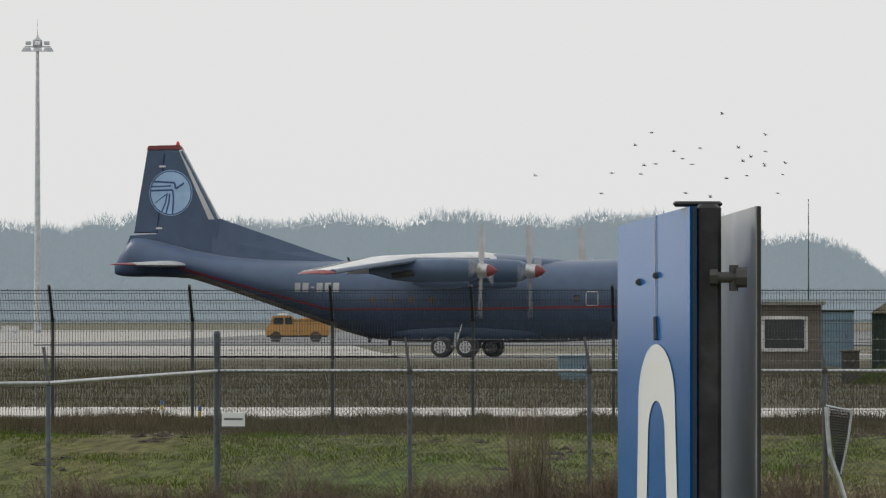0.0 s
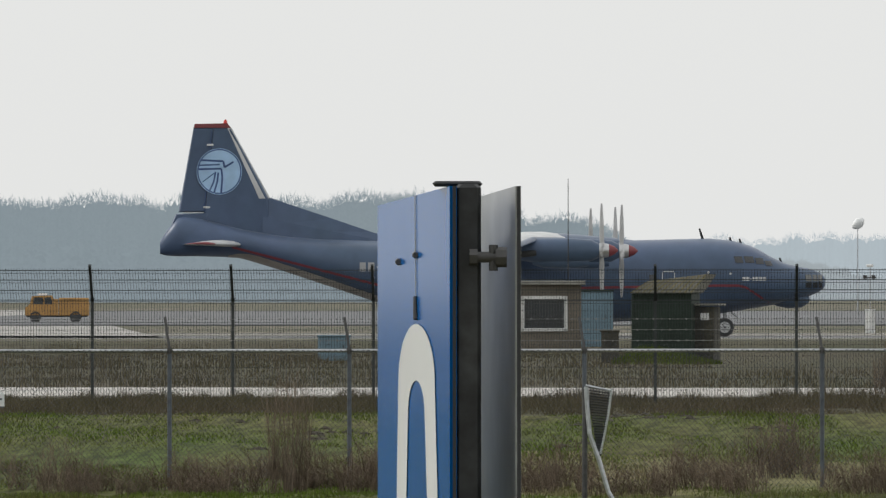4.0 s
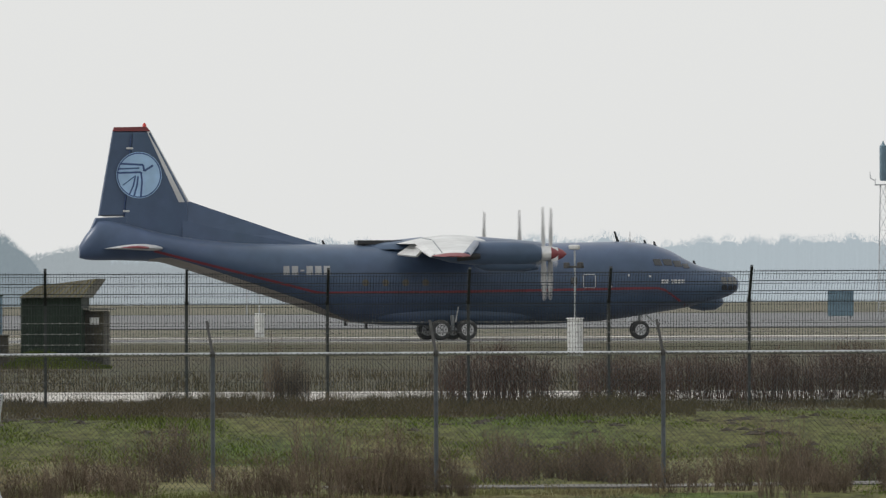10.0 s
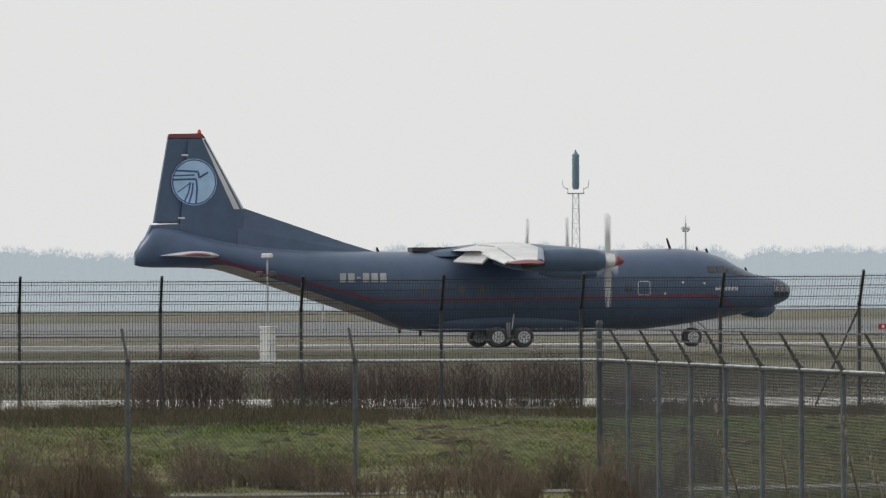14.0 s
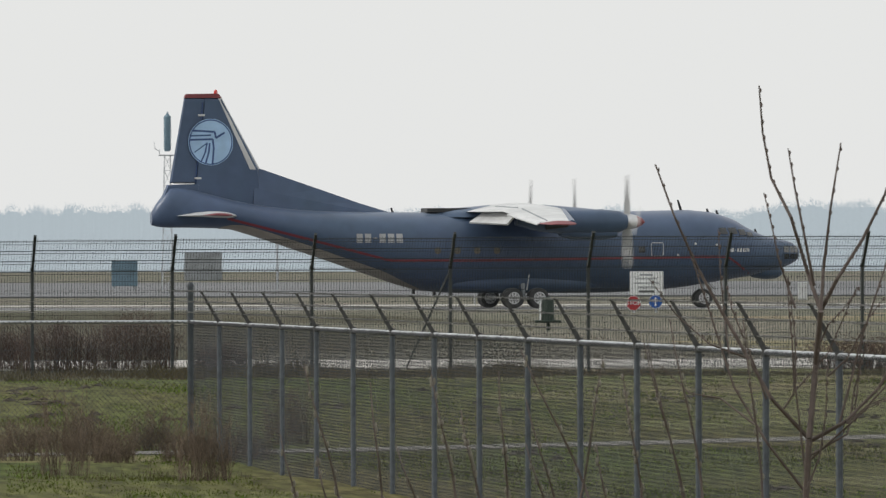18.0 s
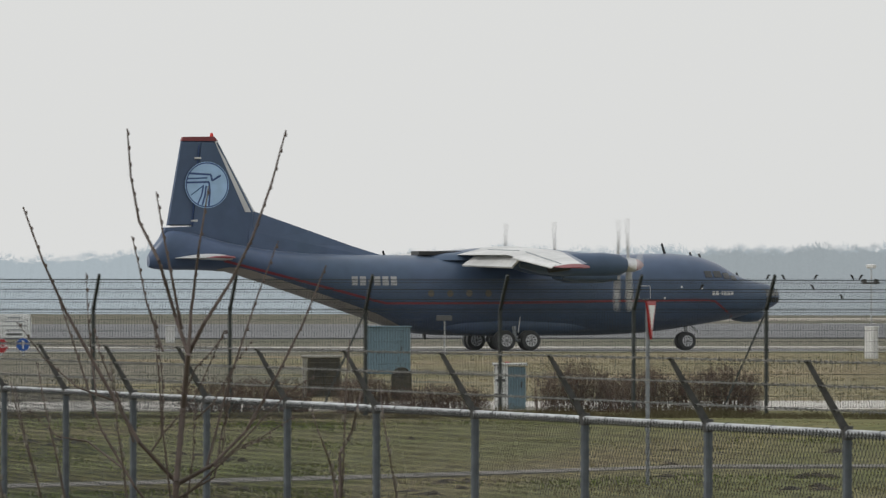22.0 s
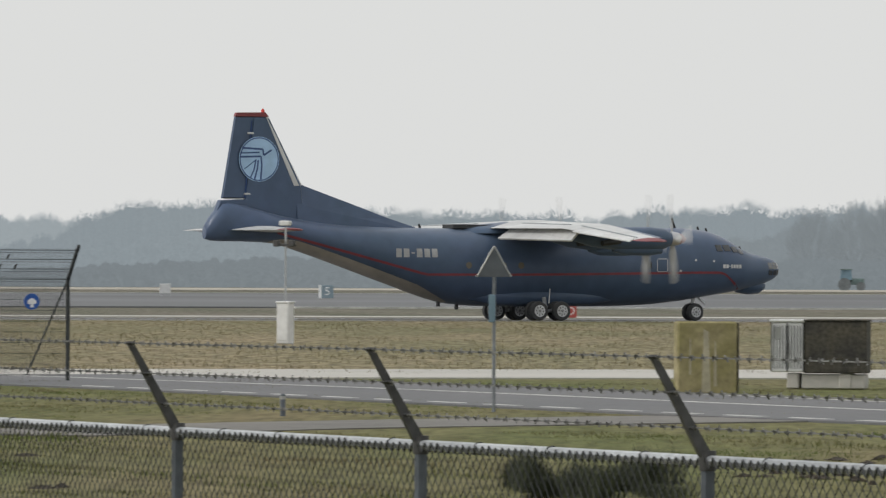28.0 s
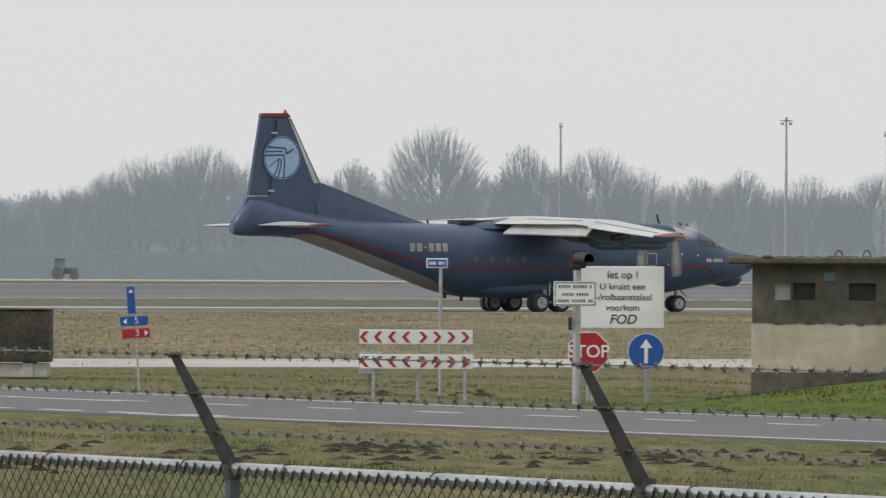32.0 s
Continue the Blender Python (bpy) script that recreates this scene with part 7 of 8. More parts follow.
def switch_cabinet(b, d):
    t = thing("switch_cabinet", facing(b, d, 0, -6), "cabinet with a pale slatted end and dark front", "cabinet")
    s = Shape()
    s.slab((0.32, 0.4, 0.75), (1.14, 0.8, 0.94), 0.02)
    part("body", s, M_BOXDK, t, "dark stained panel")
    s = Shape()
    s.slab((-0.55, 0.4, 0.75), (0.6, 0.78, 0.90), 0.02)
    side = part("end_section", s, M_BOX, t, "pale end section")
    for k in range(10):
        s = Shape()
        s.slab((-0.79 + 0.0535 * k, 0.006, 0.75), (0.018, 0.012, 0.78), 0.004)
        part("slat", s, M_GREYINK, side)
    for x, w in ((-0.55, 0.025), (-0.84, 0.015), (-0.26, 0.015)):
        s = Shape()
        s.slab((x, 0.0, 0.75), (w, 0.03, 0.88), 0.004)
        part("door_seam", s, M_GREYINK, side)
    s = Shape()
    s.slab((-0.53, -0.035, 0.72), (0.035, 0.04, 0.22), 0.01)
    part("handle", s, M_ARM, side)
    s = Shape()
    s.slab((0.32, 0.4, 1.235), (1.16, 0.84, 0.03), 0.01)
    part("lid", s, M_BOXDK, t)
    s = Shape()
    s.slab((-0.55, 0.4, 1.225), (0.64, 0.84, 0.05), 0.015)
    part("end_lid", s, M_BOX, side)
    s = Shape()
    s.slab((-0.72, 0.0, 1.0), (0.12, 0.012, 0.22), 0.004)
    part("label_plate", s, M_ALU, side)
    for sx in (-0.45, 0.5):
        s = Shape()
        s.slab((sx, 0.4, 0.14), (0.22, 0.7, 0.28), 0.02)
        part("foot", s, M_CONC, t)
    s = Shape()
    s.slab((0.28, 0.42, 0.13), (1.15, 0.7, 0.26), 0.02)
    part("plinth", s, M_CONC, t)


switch_cabinet(6703, 143)


def lookout_post(b, d):
    t = thing("lookout_post", facing(b, d), "old stained concrete lookout post with small windows", "bunker")
    w, h = 3.4, 2.1
    wins = ((0.37, 0.62), (0.66, 1.02), (1.56, 2.0))
    zlo, zhi = 1.52, 1.80
    xs = [0.0] + [v for p in wins for v in p] + [w]
    front = [((w / 2, 0.1, (1.2 + zlo) / 2), (w, 0.2, zlo - 1.2)), ((w / 2, 0.1, (zhi + h) / 2), (w, 0.2, h - zhi))]
    front += [(((xs[i] + xs[i + 1]) / 2, 0.1, (zlo + zhi) / 2), (xs[i + 1] - xs[i], 0.2, zhi - zlo)) for i in range(0, len(xs), 2)]
    walls = [("front_wall", c, q) for c, q in front]
    walls += [("side_wall", (x, 1.55, (1.2 + h) / 2), (0.2, 2.7, h - 1.2)) for x in (0.1, w - 0.1)]
    walls.append(("rear_wall", (w / 2, 3.0, (1.2 + h) / 2), (w, 0.2, h - 1.2)))
    for name, c, q in walls:
        s = Shape()
        s.box(c, q)
        part(name, s, M_BUNKER, t, "dark stained upper wall")
    s = Shape()
    s.slab((w / 2, 1.55, 0.78), (w + 0.01, 3.1, 0.86), 0.01)
    part("pale_band", s, M_PLINTH, t, "pale rendered band with dark runs")
    s = Shape()
    s.slab((w / 2, 1.55, 0.15), (w + 0.03, 3.12, 0.42), 0.015)
    part("plinth", s, M_BUNKER, t, "dark base")
    s = Shape()
    s.slab((w / 2 - 0.1, 1.5, h + 0.06), (w + 0.6, 3.8, 0.12), 0.03)
    roof = part("roof", s, M_SLAB, t, "overhanging dark roof slab")
    rng = random.Random(5)
    for k in range(14):
        s = Shape()
        x = -0.3 + 0.27 * k
        s.box((x, -0.3 + rng.uniform(0, 0.5), h + 0.13), (rng.uniform(0.1, 0.3), 0.25, rng.uniform(0.01, 0.03)), None, 0.6)
        part("moss", s, M_WEED, roof)
    for x in (1.4, 1.85, 2.6):
        s = Shape()
        s.path([Vector((x + 0.07 * math.cos(a), 0.3, h + 0.10 + 0.13 * math.sin(a))) for a in [math.pi * i / 6 for i in range(7)]], [0.012] * 7, 5)
        part("lifting_eye", s, M_ARM, roof)
    # pale sheet for the sky seen through, dark sheets for the shade inside
    for xa, xb in wins:
        s = Shape()
        s.box(((xa + xb) / 2, 0.16, (zlo + zhi) / 2), (xb - xa, 0.02, zhi - zlo))
        part("window_sheet", s, M_BOX if xa < 0.5 else M_DARK, t)
    # ragged damp fringe over the pale band
    s = Shape()
    n = 90
    low = []
    for k in range(n + 1):
        x = w * k / n
        low.append((x, 1.20 - 0.05 * (1 + noise.noise((x * 2.2, 0, 1))) - 0.07 * max(0.0, noise.noise((x * 6, 3, 1))) - 0.025 * rng.random()))
    s.plate([(0, 1.24)] + low + [(w, 1.24)], -0.012, -0.004)
    part("damp_fringe", s, M_BUNKER, t, "dark ragged damp fringe")
    s = Shape()
    s.slab((1.25, -0.012, 1.90), (0.19, 0.02, 0.15), 0.01)
    part("badge", s, M_TEAL, t, "small faded blue badge")


lookout_post(8033, 128)


def tractor(b, d):
    t = thing("tractor", facing(b, d) @ Matrix.Diagonal((0.88, 0.88, 0.88, 1)), "green tractor driving along the far field", "tractor")
    s = Shape()
    s.slab((0.9, 0, 1.25), (1.9, 0.9, 0.8), 0.1)
    part("bonnet", s, M_TRACTOR, t)
    # the cab's glass is flat blue-grey, its haze in the colour
    s = Shape()
    s.box((-0.5, 0, 2.1), (1.5, 1.5, 1.3), None, 0.88)
    cab = part("cab", s, M_TEAL, t, "glazed cab")
    s = Shape()
    s.slab((-0.5, 0, 2.8), (1.6, 1.6, 0.15), 0.05)
    part("cab_roof", s, M_TRACTOR, cab)
    for x, r in ((-0.7, 0.85), (1.4, 0.6)):
        for y in (-0.8, 0.8):
            s = Shape()
            s.lathe([(-0.22, r * 0.6), (-0.24, r), (0.24, r), (0.22, r * 0.6)], (x, y, r), 'y', 18)
            part("wheel", s, M_FARTYRE, t, "", True)
    return t


TRACTOR = tractor(6760, 900)


def notice_plate(b, d):
    t = thing("fence_notice", facing(b, d), "small white notice plate wired to the fence", "sign")
    s = Shape()
    s.slab((0, 0, 0.56), (0.30, 0.01, 0.20), 0.003)
    part("plate", s, M_SIGNWHITE, t)
    s = Shape()
    s.box((0, -0.008, 0.575), (0.24, 0.003, 0.025))
    s.box((0, -0.008, 0.47), (0.30, 0.003, 0.02))
    part("lettering_bar", s, M_GREYINK, t)


notice_plate(-371, 102.9)


# ---- the large blue panel sign beside the footway ----
def panel_sign(b, d):
    """Two blue panels back to back on a square post, seen almost edge-on. Own units: metres, x to the right of the post's bearing."""
    t = thing("blue_panel_sign", facing(b, d), "tall blue panel sign with white letter on a dark post", "sign")
    k = d / RAY
    zt = lambda el: EYE + el * k
    bot = -0.3
    # front panel: near edge to the right, far edge to the left and deeper
    xl, xr, yl, yr = -215 * k, -87 * k, 1.05, 0.0
    s = Shape()
    pts = []
    for x, y, z in ((xl * (1 + yl / d), yl, EYE + 161 * k * (1 + yl / d)), (xr, yr, zt(196))):
        pts.append(((x, y, bot), (x, y, z)))
    (al, au), (bl, bu) = pts
    nrm = Vector((bl[0] - al[0], bl[1] - al[1], 0)).normalized()
    q = Vector((-nrm.y, nrm.x, 0)) * 0.006
    vs = [Vector(p) for p in (al, bl, bu, au)]
    s.add([v - q for v in vs] + [v + q for v in vs], [(0, 1, 2, 3), (7, 6, 5, 4), (0, 4, 5, 1), (1, 5, 6, 2), (2, 6, 7, 3), (3, 7, 4, 0)])
    front = part("front_panel", s, M_SIGNBLUE, t, "glossy blue panel")
    s = Shape()
    s.box((xr + 2 * k, yr - 0.004, (bot + zt(196)) / 2), (6 * k, 0.012, zt(196) - bot))
    part("panel_edge", s, M_INK, front, "black edge trim")
    u = (Vector(bu) - Vector(au))
    u2 = Vector((u.x, u.y, 0))
    out = Vector((u2.y, -u2.x, 0)).normalized()
    if out.y > 0:
        out = -out

    def on_panel(f, el):
        """A point on the panel's face: share across, rise above the eye at the near edge."""
        p = Vector(al) + u2 * f
        sc = 1 + p.y / d
        return Vector((p.x, p.y, EYE + el * k * sc)) + out * 0.0075
    # white ring-shaped letter
    s = Shape()
    outer, inner = [], []
    for i in range(25):
        a = math.pi * i / 24
        outer.append((0.565 + 0.25 * math.cos(a), -150 + 102 * math.sin(a)))
        inner.append((0.565 + 0.115 * math.cos(a), -210 + 62 * math.sin(a)))
    outer = [(0.88, -900)] + [(0.86, -400)] + outer + [(0.285, -400), (0.27, -900)]
    inner = [(0.73, -900)] + [(0.72, -400)] + inner + [(0.42, -400), (0.41, -900)]
    s.v = [on_panel(*p) for p in outer] + [on_panel(*p) for p in inner]
    n = len(outer)
    s.f = [(i, i + 1, n + i + 1, n + i) for i in range(n - 1)]
    part("letter", s, M_LETTER, front, "white rounded letter")
    for f, el in ((0.56, 74), (0.32, 62)):
        s = Shape()
        p = on_panel(f, el)
        s.lathe([(-0.02, 5 * k), (0.0, 7 * k)], p, 'y', 10)
        part("bolt", s, M_ARM, front)
    s = Shape()
    s.tube(on_panel(0.55, 180), on_panel(0.56, 0), 1.0 * k, 1.0 * k, 5)
    part("seam", s, M_ALU, front)
    s = Shape()
    s.tube(on_panel(0.56, 0), on_panel(0.57, -40), 5 * k, 6 * k, 8)
    part("peg", s, M_INK, front)
    # square post with its cap
    s = Shape()
    s.slab((-61 * k, 0.06, (zt(200) + bot) / 2), (46 * k, 0.10, zt(200) - bot), 0.006)
    part("post", s, M_POSTDK, t, "dark streaked post")
    s = Shape()
    s.slab((-80 * k, 0.08, zt(201)), (88 * k, 0.09, 9 * k), 0.004)
    part("post_cap", s, M_POSTDK, t, "grey post cap")
    # rear panel with its aluminium back
    s = Shape()
    a0, b0 = Vector((-35 * k, 0.75, 0)), Vector((28 * k, 0.0, 0))
    zu = [EYE + 178 * k * (1 + a0.y / d), zt(196)]
    vs = [Vector((a0.x, a0.y, bot)), Vector((b0.x, b0.y, bot)), Vector((b0.x, b0.y, zu[1])), Vector((a0.x, a0.y, zu[0]))]
    q = Vector((0.0045, 0, 0))
    s.add([v - q for v in vs] + [v + q for v in vs], [(0, 1, 2, 3), (7, 6, 5, 4), (0, 4, 5, 1), (1, 5, 6, 2), (2, 6, 7, 3), (3, 7, 4, 0)])
    part("rear_panel", s, M_ALU, t, "bare streaked aluminium back")
    s = Shape()
    s.box((29 * k, -0.003, (zt(196) + bot) / 2), (7 * k, 0.006, zt(196) - bot))
    part("rear_edge", s, M_INK, t)
    # clamps
    s = Shape()
    s.tube((-44 * k, -0.01, zt(70)), (2 * k, -0.01, zt(70)), 10 * k, 10 * k, 12)
    s.tube((-58 * k, -0.01, zt(70)), (-44 * k, -0.01, zt(70)), 15 * k, 15 * k, 6)
    s.tube((-16 * k, -0.01, zt(92)), (-16 * k, -0.01, zt(46)), 8 * k, 8 * k, 8)
    s.tube((-12 * k, -0.01, zt(70)), (8 * k, -0.01, zt(70)), 18 * k, 18 * k, 8)
    part("clamp", s, M_ARM, t, "dark clamp bolt", True)


panel_sign(530, 13.0)


# ---- young willow beside the road ----
def willow():
    d = 22.0
    k = d / RAY
    t = thing("young_willow", facing(3412, d, 0), "young leafless willow with long upright shoots", "sapling")
    rng = random.Random(9)

    def P(x, rise):
        return Vector(((x - 1190) * k, rng.uniform(-0.05, 0.05), EYE + (468 - rise) * k))

    shoots = [([(1188, 1250), (1190, 882), (1196, 770), (1208, 640), (1217, 545)], 7.5, 5.5),
              ([(1217, 545), (1245, 490), (1290, 420), (1330, 340), (1365, 240), (1390, 148)], 4.5, 1.6),
              ([(1217, 545), (1195, 480), (1165, 380), (1130, 310), (1115, 230), (1109, 147)], 4.5, 1.5),
              ([(1217, 545), (1222, 470), (1235, 360), (1253, 248)], 4.0, 1.5),
              ([(1205, 500), (1190, 420), (1172, 330), (1160, 257)], 3.5, 1.3),
              ([(1196, 772), (1130, 700), (1050, 560), (1000, 470), (960, 380), (925, 285)], 5.0, 1.6),
              ([(1198, 775), (1260, 740), (1320, 680), (1370, 590), (1420, 490), (1460, 388)], 4.5, 1.5),
              ([(1196, 810), (1240, 770), (1300, 715), (1365, 690)], 2.8, 1.0),
              ([(1120, 700), (1100, 640), (1060, 540), (1050, 500)], 2.4, 1.0),
              ([(1250, 742), (1290, 590), (1340, 440), (1376, 345)], 2.8, 1.1),
              ([(1185, 860), (1122, 778), (1063, 678), (1017, 535), (988, 448)], 3.4, 1.2),
              ([(1088, 628), (1021, 603), (962, 552), (914, 487)], 2.2, 0.9),
              ([(1217, 600), (1230, 569), (1258, 540), (1285, 502)], 2.0, 0.9),
              ([(1198, 800), (1264, 762), (1276, 686), (1297, 603)], 2.6, 1.0),
              ([(1190, 840), (1172, 678), (1172, 594), (1159, 485)], 2.4, 0.9),
              ([(1150, 720), (1172, 686), (1230, 619), (1281, 502)], 2.2, 0.9),
              ([(1230, 660), (1262, 630), (1300, 560), (1330, 520)], 2.0, 0.8),
              ([(1100, 745), (1040, 700), (985, 690), (930, 640)], 2.2, 0.8),
              ([(1192, 860), (1215, 800), (1226, 720), (1228, 640)], 2.4, 0.9),
              ([(1172, 540), (1160, 504), (1143, 454), (1130, 390), (1117, 336)], 2.6, 1.1),
              ([(1170, 690), (1167, 604), (1161, 544), (1157, 492)], 2.0, 0.8),
              ([(1262, 745), (1300, 712), (1345, 694), (1405, 654)], 2.0, 0.8),
              ([(1300, 712), (1355, 652), (1395, 610), (1440, 584)], 1.9, 0.8),
              ([(1055, 620), (1047, 560), (1040, 478), (1036, 400)], 1.9, 0.8),
              ([(1275, 740), (1283, 670), (1288, 610), (1292, 575)], 1.9, 0.8)]
    for pts, r0, r1 in shoots:
        s = Shape()
        n = len(pts)
        s.path([P(*p) for p in pts], [(r0 + (r1 - r0) * i / (n - 1)) * 0.88 * k for i in range(n)], 6)
        sh = part("shoot", s, M_BARK, t, "", True)
        s = Shape()
        for (xa, ya), (xb, yb) in zip(pts[1:], pts[2:]):
            for f in (0.25, 0.6, 0.9):
                p = P(xa + (xb - xa) * f, ya + (yb - ya) * f)
                s.lathe([(-4 * k, 1 * k), (0, 2.2 * k), (4 * k, 0.8 * k)], p + Vector((1.8 * k, 0, 0)), 'z', 5)
        if s.v:
            tagged(part("bud", s, M_BARK, sh), kind="stuff")


willow()


def catkin_shoots():
    d = 20.0
    k = d / RAY
    rng = random.Random(12)
    for x0, y0, x1, y1, heavy in ((372, 930, 308, 640, 1), (575, 930, 533, 655, 1), (660, 960, 652, 650, 1), (815, 900, 690, 610, 0), (905, 960, 872, 655, 1), (985, 960, 915, 600, 0), (1115, 940, 1085, 560, 1),
                                  (520, 960, 470, 780, 0), (440, 960, 425, 670, 0), (760, 960, 700, 700, 0), (1010, 900, 955, 560, 0), (300, 960, 265, 760, 0), (1470, 960, 1507, 519, 0), (1478, 800, 1440, 640, 0), (1485, 720, 1530, 610, 0), (840, 960, 825, 780, 0), (770, 960, 837, 628, 0), (990, 960, 908, 594, 0), (745, 960, 700, 780, 0), (1600, 960, 1560, 600, 0), (620, 960, 585, 720, 1), (350, 960, 330, 800, 0)):
        b = 3006 - 784 + x0
        t = thing("catkin_shoot", facing(b, d, 0), "thin willow shoot with pale catkin buds", "sapling", "catkin shoots")
        s = Shape()
        n = 6
        pts = [Vector(((x1 - x0) * k * f + 5 * k * math.sin(5 * f), 0.03 * math.sin(7 * f), EYE + (468 - (y0 + (y1 - y0) * f)) * k)) for f in [i / n for i in range(n + 1)]]
        low = Vector((20 * k, 0, -0.5))
        s.path([low] + pts, [3.2 * k, 3 * k] + [(2.6 - 1.6 * i / n) * k for i in range(1, n + 1)], 5)
        st = part("stem", s, M_BARK, t, "", True)
        for i in range(14 if heavy else 5):
            f = rng.uniform(0.1, 0.98)
            j = min(n - 1, int(f * n))
            p = pts[j].lerp(pts[j + 1], f * n - j)
            s = Shape()
            s.lathe([(-6 * k, 0.8 * k), (-2 * k, 2.6 * k), (3 * k, 2.4 * k), (7 * k, 0.8 * k)], p + Vector((rng.choice((-3, 3)) * k, 0, 0)), 'z', 6)
            part("catkin", s, M_BUD, st)


catkin_shoots()


# ---- birds ----
def bird_meshes():
    body, wl = Shape(), Shape()
    body.lathe([(-0.16, 0.01), (-0.10, 0.03), (0.0, 0.045), (0.07, 0.035), (0.11, 0.028), (0.15, 0.006)], axis='x', n=8)
    wl.add([(0.05, 0, 0.01), (0.03, 0.16, 0.05), (-0.03, 0.28, 0.04), (-0.05, 0.14, 0.03), (-0.06, 0, 0.0)], [(0, 1, 2, 3, 4), (4, 3, 2, 1, 0)])
    return fix(body.mesh("body", M_BIRD, True)), wl.mesh("wing", M_BIRD)


BIRD_BODY, BIRD_WING = bird_meshes()


def flying_bird(flap, label, group, size=0.5):
    t = thing("flying_bird", pose(0, 0, 0), label, "bird", group)
    t.scale = (size, size, size)
    part("body", BIRD_BODY, None, t)
    part("wing", BIRD_WING, None, t, "", False, pose(0, 0.02, 0, flap))
    part("wing", BIRD_WING, None, t, "", False, Matrix.Diagonal((1, -1, 1, 1)) @ pose(0, 0.02, 0, flap))
    return t


FLOCK = []
brng = random.Random(44)
# where each bird flies about the flock's middle: across, up
PLACES = [(-302, -26), (-186, -57), (-167, -21), (-126, 28), (-97, 50), (-116, -23), (-110, -8), (-90, -5), (-57, 17), (-42, 4), (-25, -6), (-11, 23), (-37, -57),
          (7, -64), (28, 83), (36, -31), (57, 23), (65, -1), (72, -26), (79, 7), (103, -9), (104, 17), (105, 46), (126, -57), (135, -24), (140, -4)]
for fx, fz in PLACES:
    FLOCK.append((flying_bird(brng.uniform(-30, 50), "small dark starling in flight over the field", "flock of starlings", 0.3), fx, fz, brng.uniform(-0.5, 0.5), brng.uniform(0, 6.28)))
CROWS = [(flying_bird(f, "dark bird flying past above the fence", "passing birds", 0.55)) for f in (35, -20, 10)]


def perched_bird(p, turn):
    t = thing("perched_bird", pose(p.x, p.y, p.z, 0, 0, turn) @ Matrix.Diagonal((0.42, 0.42, 0.42, 1)), "small dark starling perched on the fence", "bird", "starlings on the fence")
    s = Shape()
    s.lathe([(-0.10, 0.012), (-0.04, 0.04), (0.03, 0.05), (0.08, 0.04), (0.12, 0.03), (0.14, 0.01)], (0, 0, 0), 'x', 8)
    part("body", s, M_BIRD, t, "", True, pose(0, 0, 0.08, 0, -64))
    s = Shape()
    s.lathe([(-0.01, 0.01), (0.02, 0.032), (0.05, 0.026), (0.09, 0.003)], (0.05, 0, 0.17), 'x', 7)
    part("head", s, M_BIRD, t, "", True)
    s = Shape()
    s.box((-0.08, 0, 0.0), (0.11, 0.03, 0.012), Matrix.Rotation(radians(40), 3, 'Y'))
    part("tail", s, M_BIRD, t)


def perched():
    a0 = 870 / RAY
    base, u = Vector((140 * math.sin(a0), 140 * math.cos(a0), 0)), Vector((math.cos(a0), -math.sin(a0), 0))
    back = Vector((math.sin(a0), math.cos(a0), 0))
    rng = random.Random(6)
    for s_, z in ((44.8, 2.21), (45.0, 2.03), (45.3, 2.03), (45.4, 2.21), (45.6, 2.03), (41.0, 2.21), (36.9, 2.39), (38.35, 2.39), (35.4, 2.21), (36.6, 2.39), (37.5, 2.39), (37.5, 2.21), (38.1, 2.03), (38.2, 2.39), (38.9, 2.39), (39.0, 2.39), (39.2, 2.39), (39.7, 2.39), (40.0, 2.03), (40.2, 2.03), (40.5, 2.03), (40.7, 2.03), (42.7, 2.39), (43.2, 2.39), (43.2, 2.21), (43.5, 2.03), (44.0, 2.03)):
        p = base + u * s_ + back * -(z - 1.83)
        p.z = z + 0.085
        perched_bird(p, -math.degrees(a0) + rng.choice((10, 170, -20, 200)))


perched()


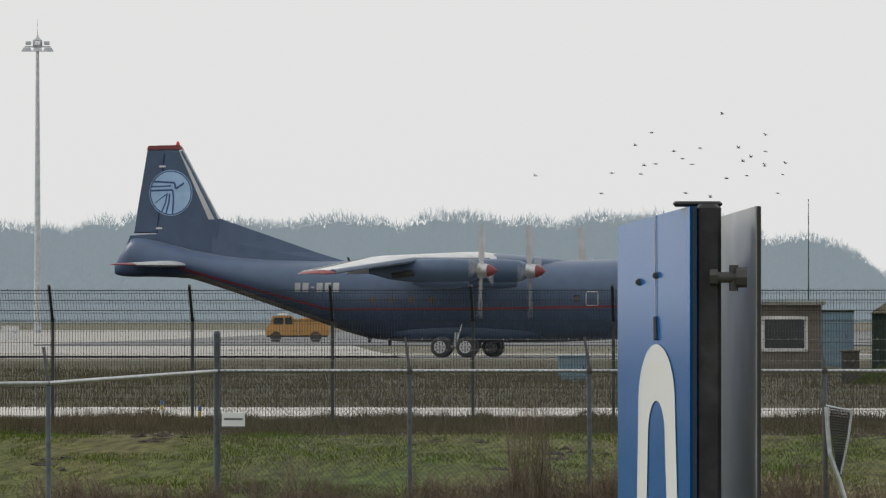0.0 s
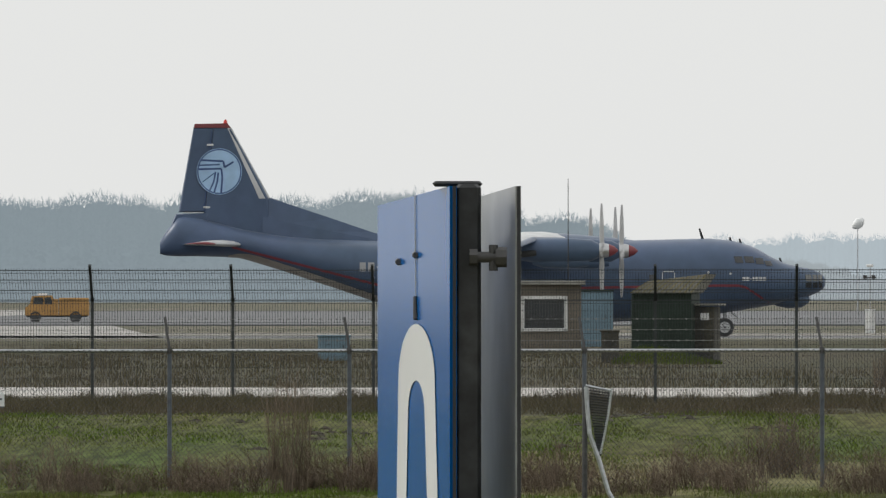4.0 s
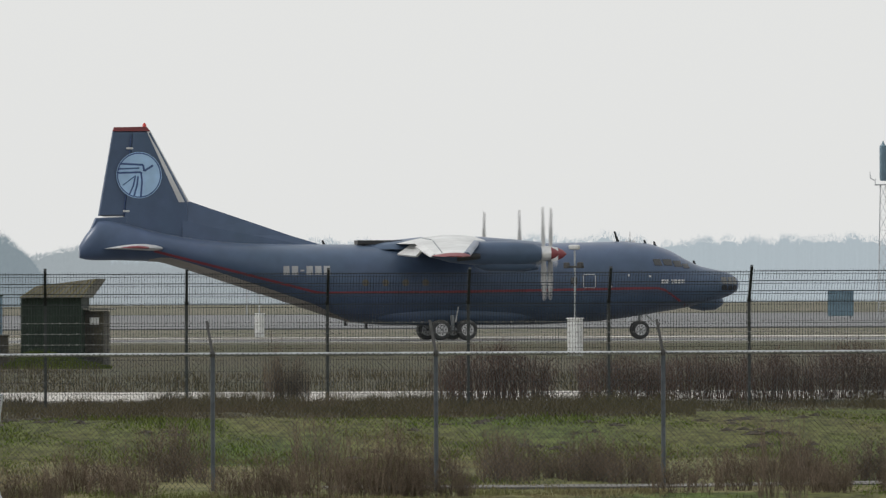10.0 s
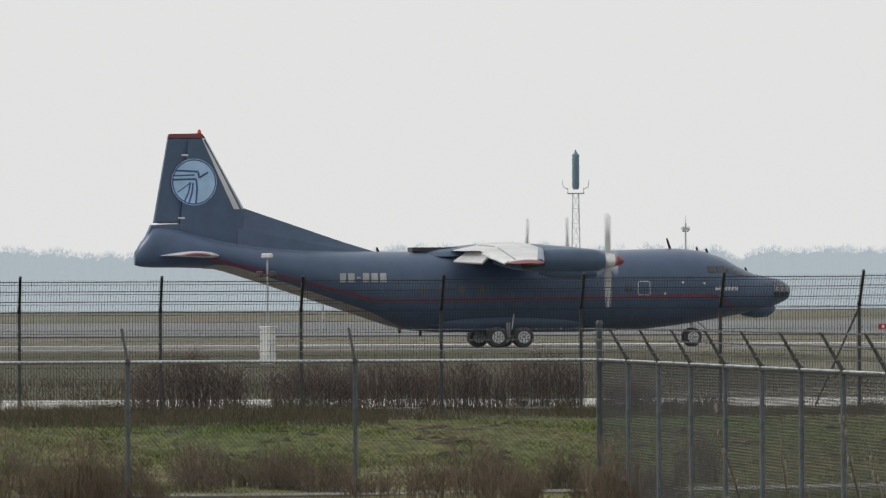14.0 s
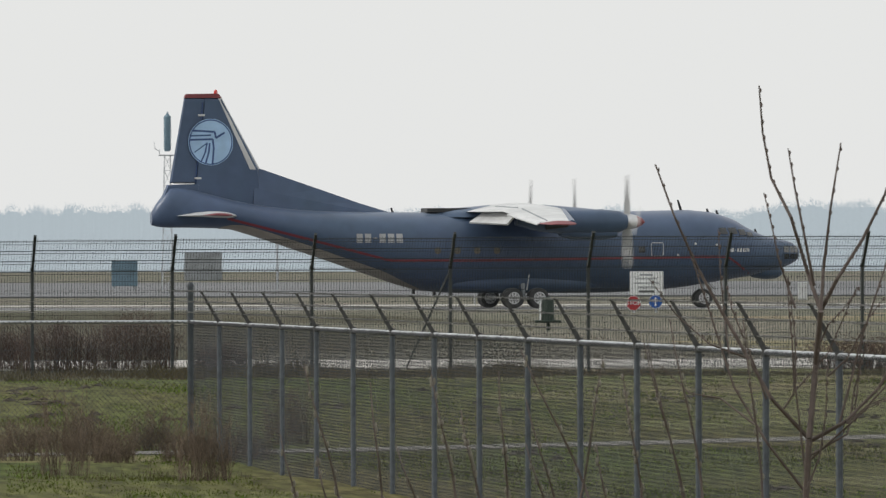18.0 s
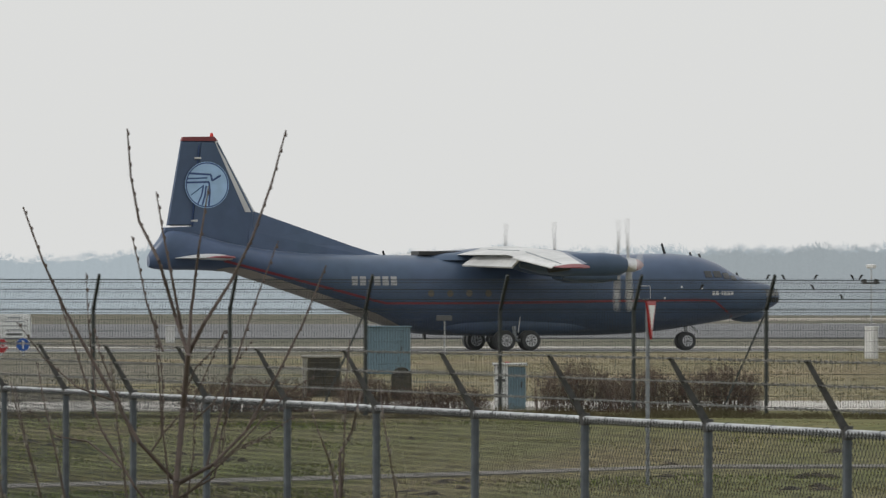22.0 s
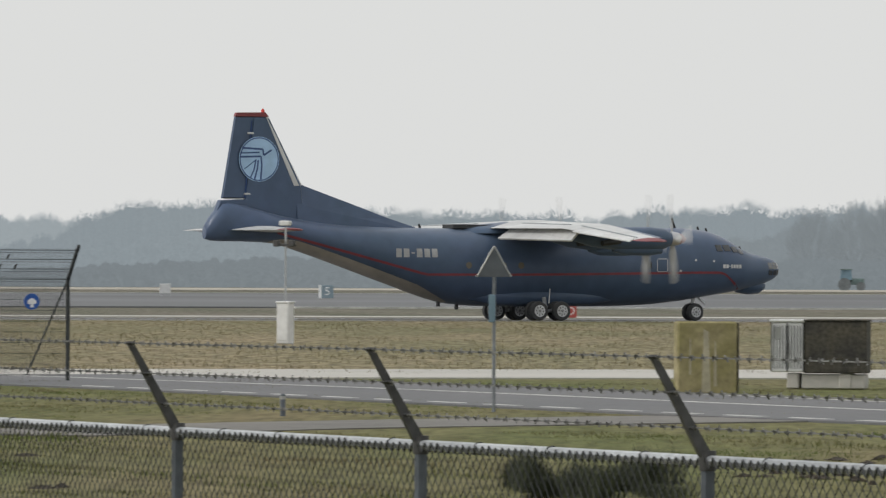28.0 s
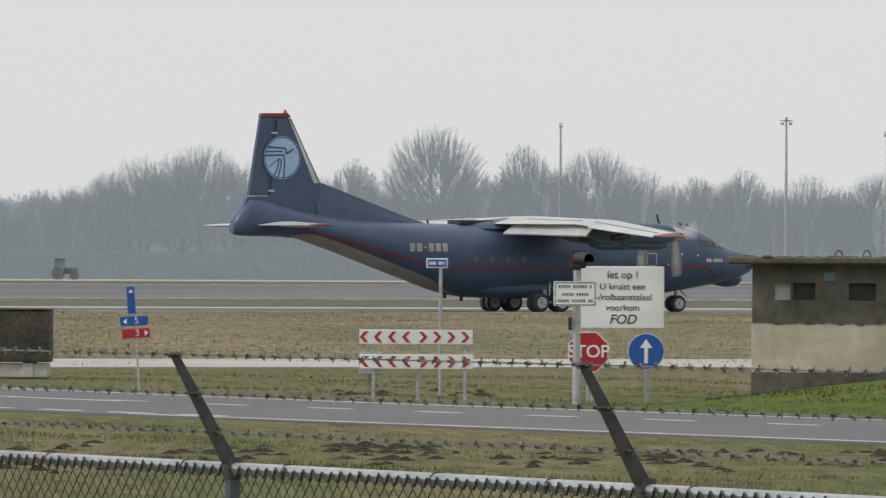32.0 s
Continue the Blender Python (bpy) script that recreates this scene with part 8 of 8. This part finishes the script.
def more_motions():
    """Birds and the far tractor."""
    key = ((0.0, 466, 276, 1.0, 1.0), (0.4, 650, 257, 0.75, 1.0), (0.8, 800, 235, 0.6, 0.85), (1.2, 813, 238, 0.5, 0.8), (1.6, 755, 270, 0.55, 0.75), (2.0, 502, 266, 0.55, 0.8),
           (2.4, 43, 242, 0.4, 0.7), (3.0, -760, 215, 0.5, 0.7), (4.5, -2600, 200, 0.8, 0.8), (32.0, -9000, 300, 1.0, 1.0))
    for t, fx, fz, dp, ph in FLOCK:
        rows = []
        for tt, b, el, sb, se in key:
            w = 0.0 if tt == 0 else 22 * math.sin(ph + tt * 2.0)
            bb, ee = b + sb * fx + w, el + se * fz + 0.6 * w
            d = 170 + 12 * dp
            p = spot(bb, d, EYE + ee * d / RAY)
            rows.append((tt, pose(p.x, p.y, p.z, 0.07 * fx, -0.1 * fz, (20 if tt < 1.2 else 165) + 0.2 * fx)))
        walk(t, rows)
    # seconds, bearing, rise of the three passing birds
    flights = (((15.0, 4100, 650), (16.4, 2958, 479), (17.0, 2464, 382), (17.6, 1975, 323), (18.6, 1150, 260), (32.0, -9000, 260)),
               ((15.0, 4180, 680), (16.4, 3086, 443), (17.0, 2621, 342), (17.6, 2159, 243), (18.6, 1400, 120), (32.0, -9000, 120)),
               ((15.0, 3750, 350), (16.0, 3106, 315), (16.5, 2808, 269), (17.0, 2477, 186), (17.6, 2131, 79), (18.6, 1600, 0), (32.0, -9000, 60)))
    for i, t in enumerate(CROWS):
        d = 90 + 8 * i
        rows = [(0.0, pose(*spot(9000, d, EYE + 500 * d / RAY), 0, 0, 172))]
        for tt, b, el in flights[i]:
            rows.append((tt, pose(*spot(b, d, EYE + el * d / RAY), 0, 0, 172)))
        walk(t, rows)
    rows = []
    for tt, b in ((0.0, 6420), (28.0, 6760), (32.0, 6815)):
        p = spot(b, 900)
        rows.append((tt, pose(p.x, p.y, far_rise(900), 0, 0, -math.degrees(6760 / RAY))))
    walk(TRACTOR, rows)


# ---- what moves ----
def motions():
    walk(aircraft, [(t, taxi_pose(a, o, turn)) for t, a, o, turn in TAXI])
    frames = 32 * FPS
    for i, (pr, x, y, z) in enumerate(PROPS):
        walk(pr, [(k / FPS, pose(x, y, z, ((-6, 5, -3, 9)[i] + 87.0 * k) % 360)) for k in range(frames + 1)])
    ts, al = [r[0] for r in TAXI], [r[1] for r in TAXI]
    for w, x, y, z, r in WHEELS:
        rows = []
        for k in range(32 * 10 + 1):
            t = k / 10
            rows.append((t, pose(x, y, z, 0, math.degrees(np.interp(t, ts, al) / r) % 360)))
        walk(w, rows)
    more_motions()


motions()
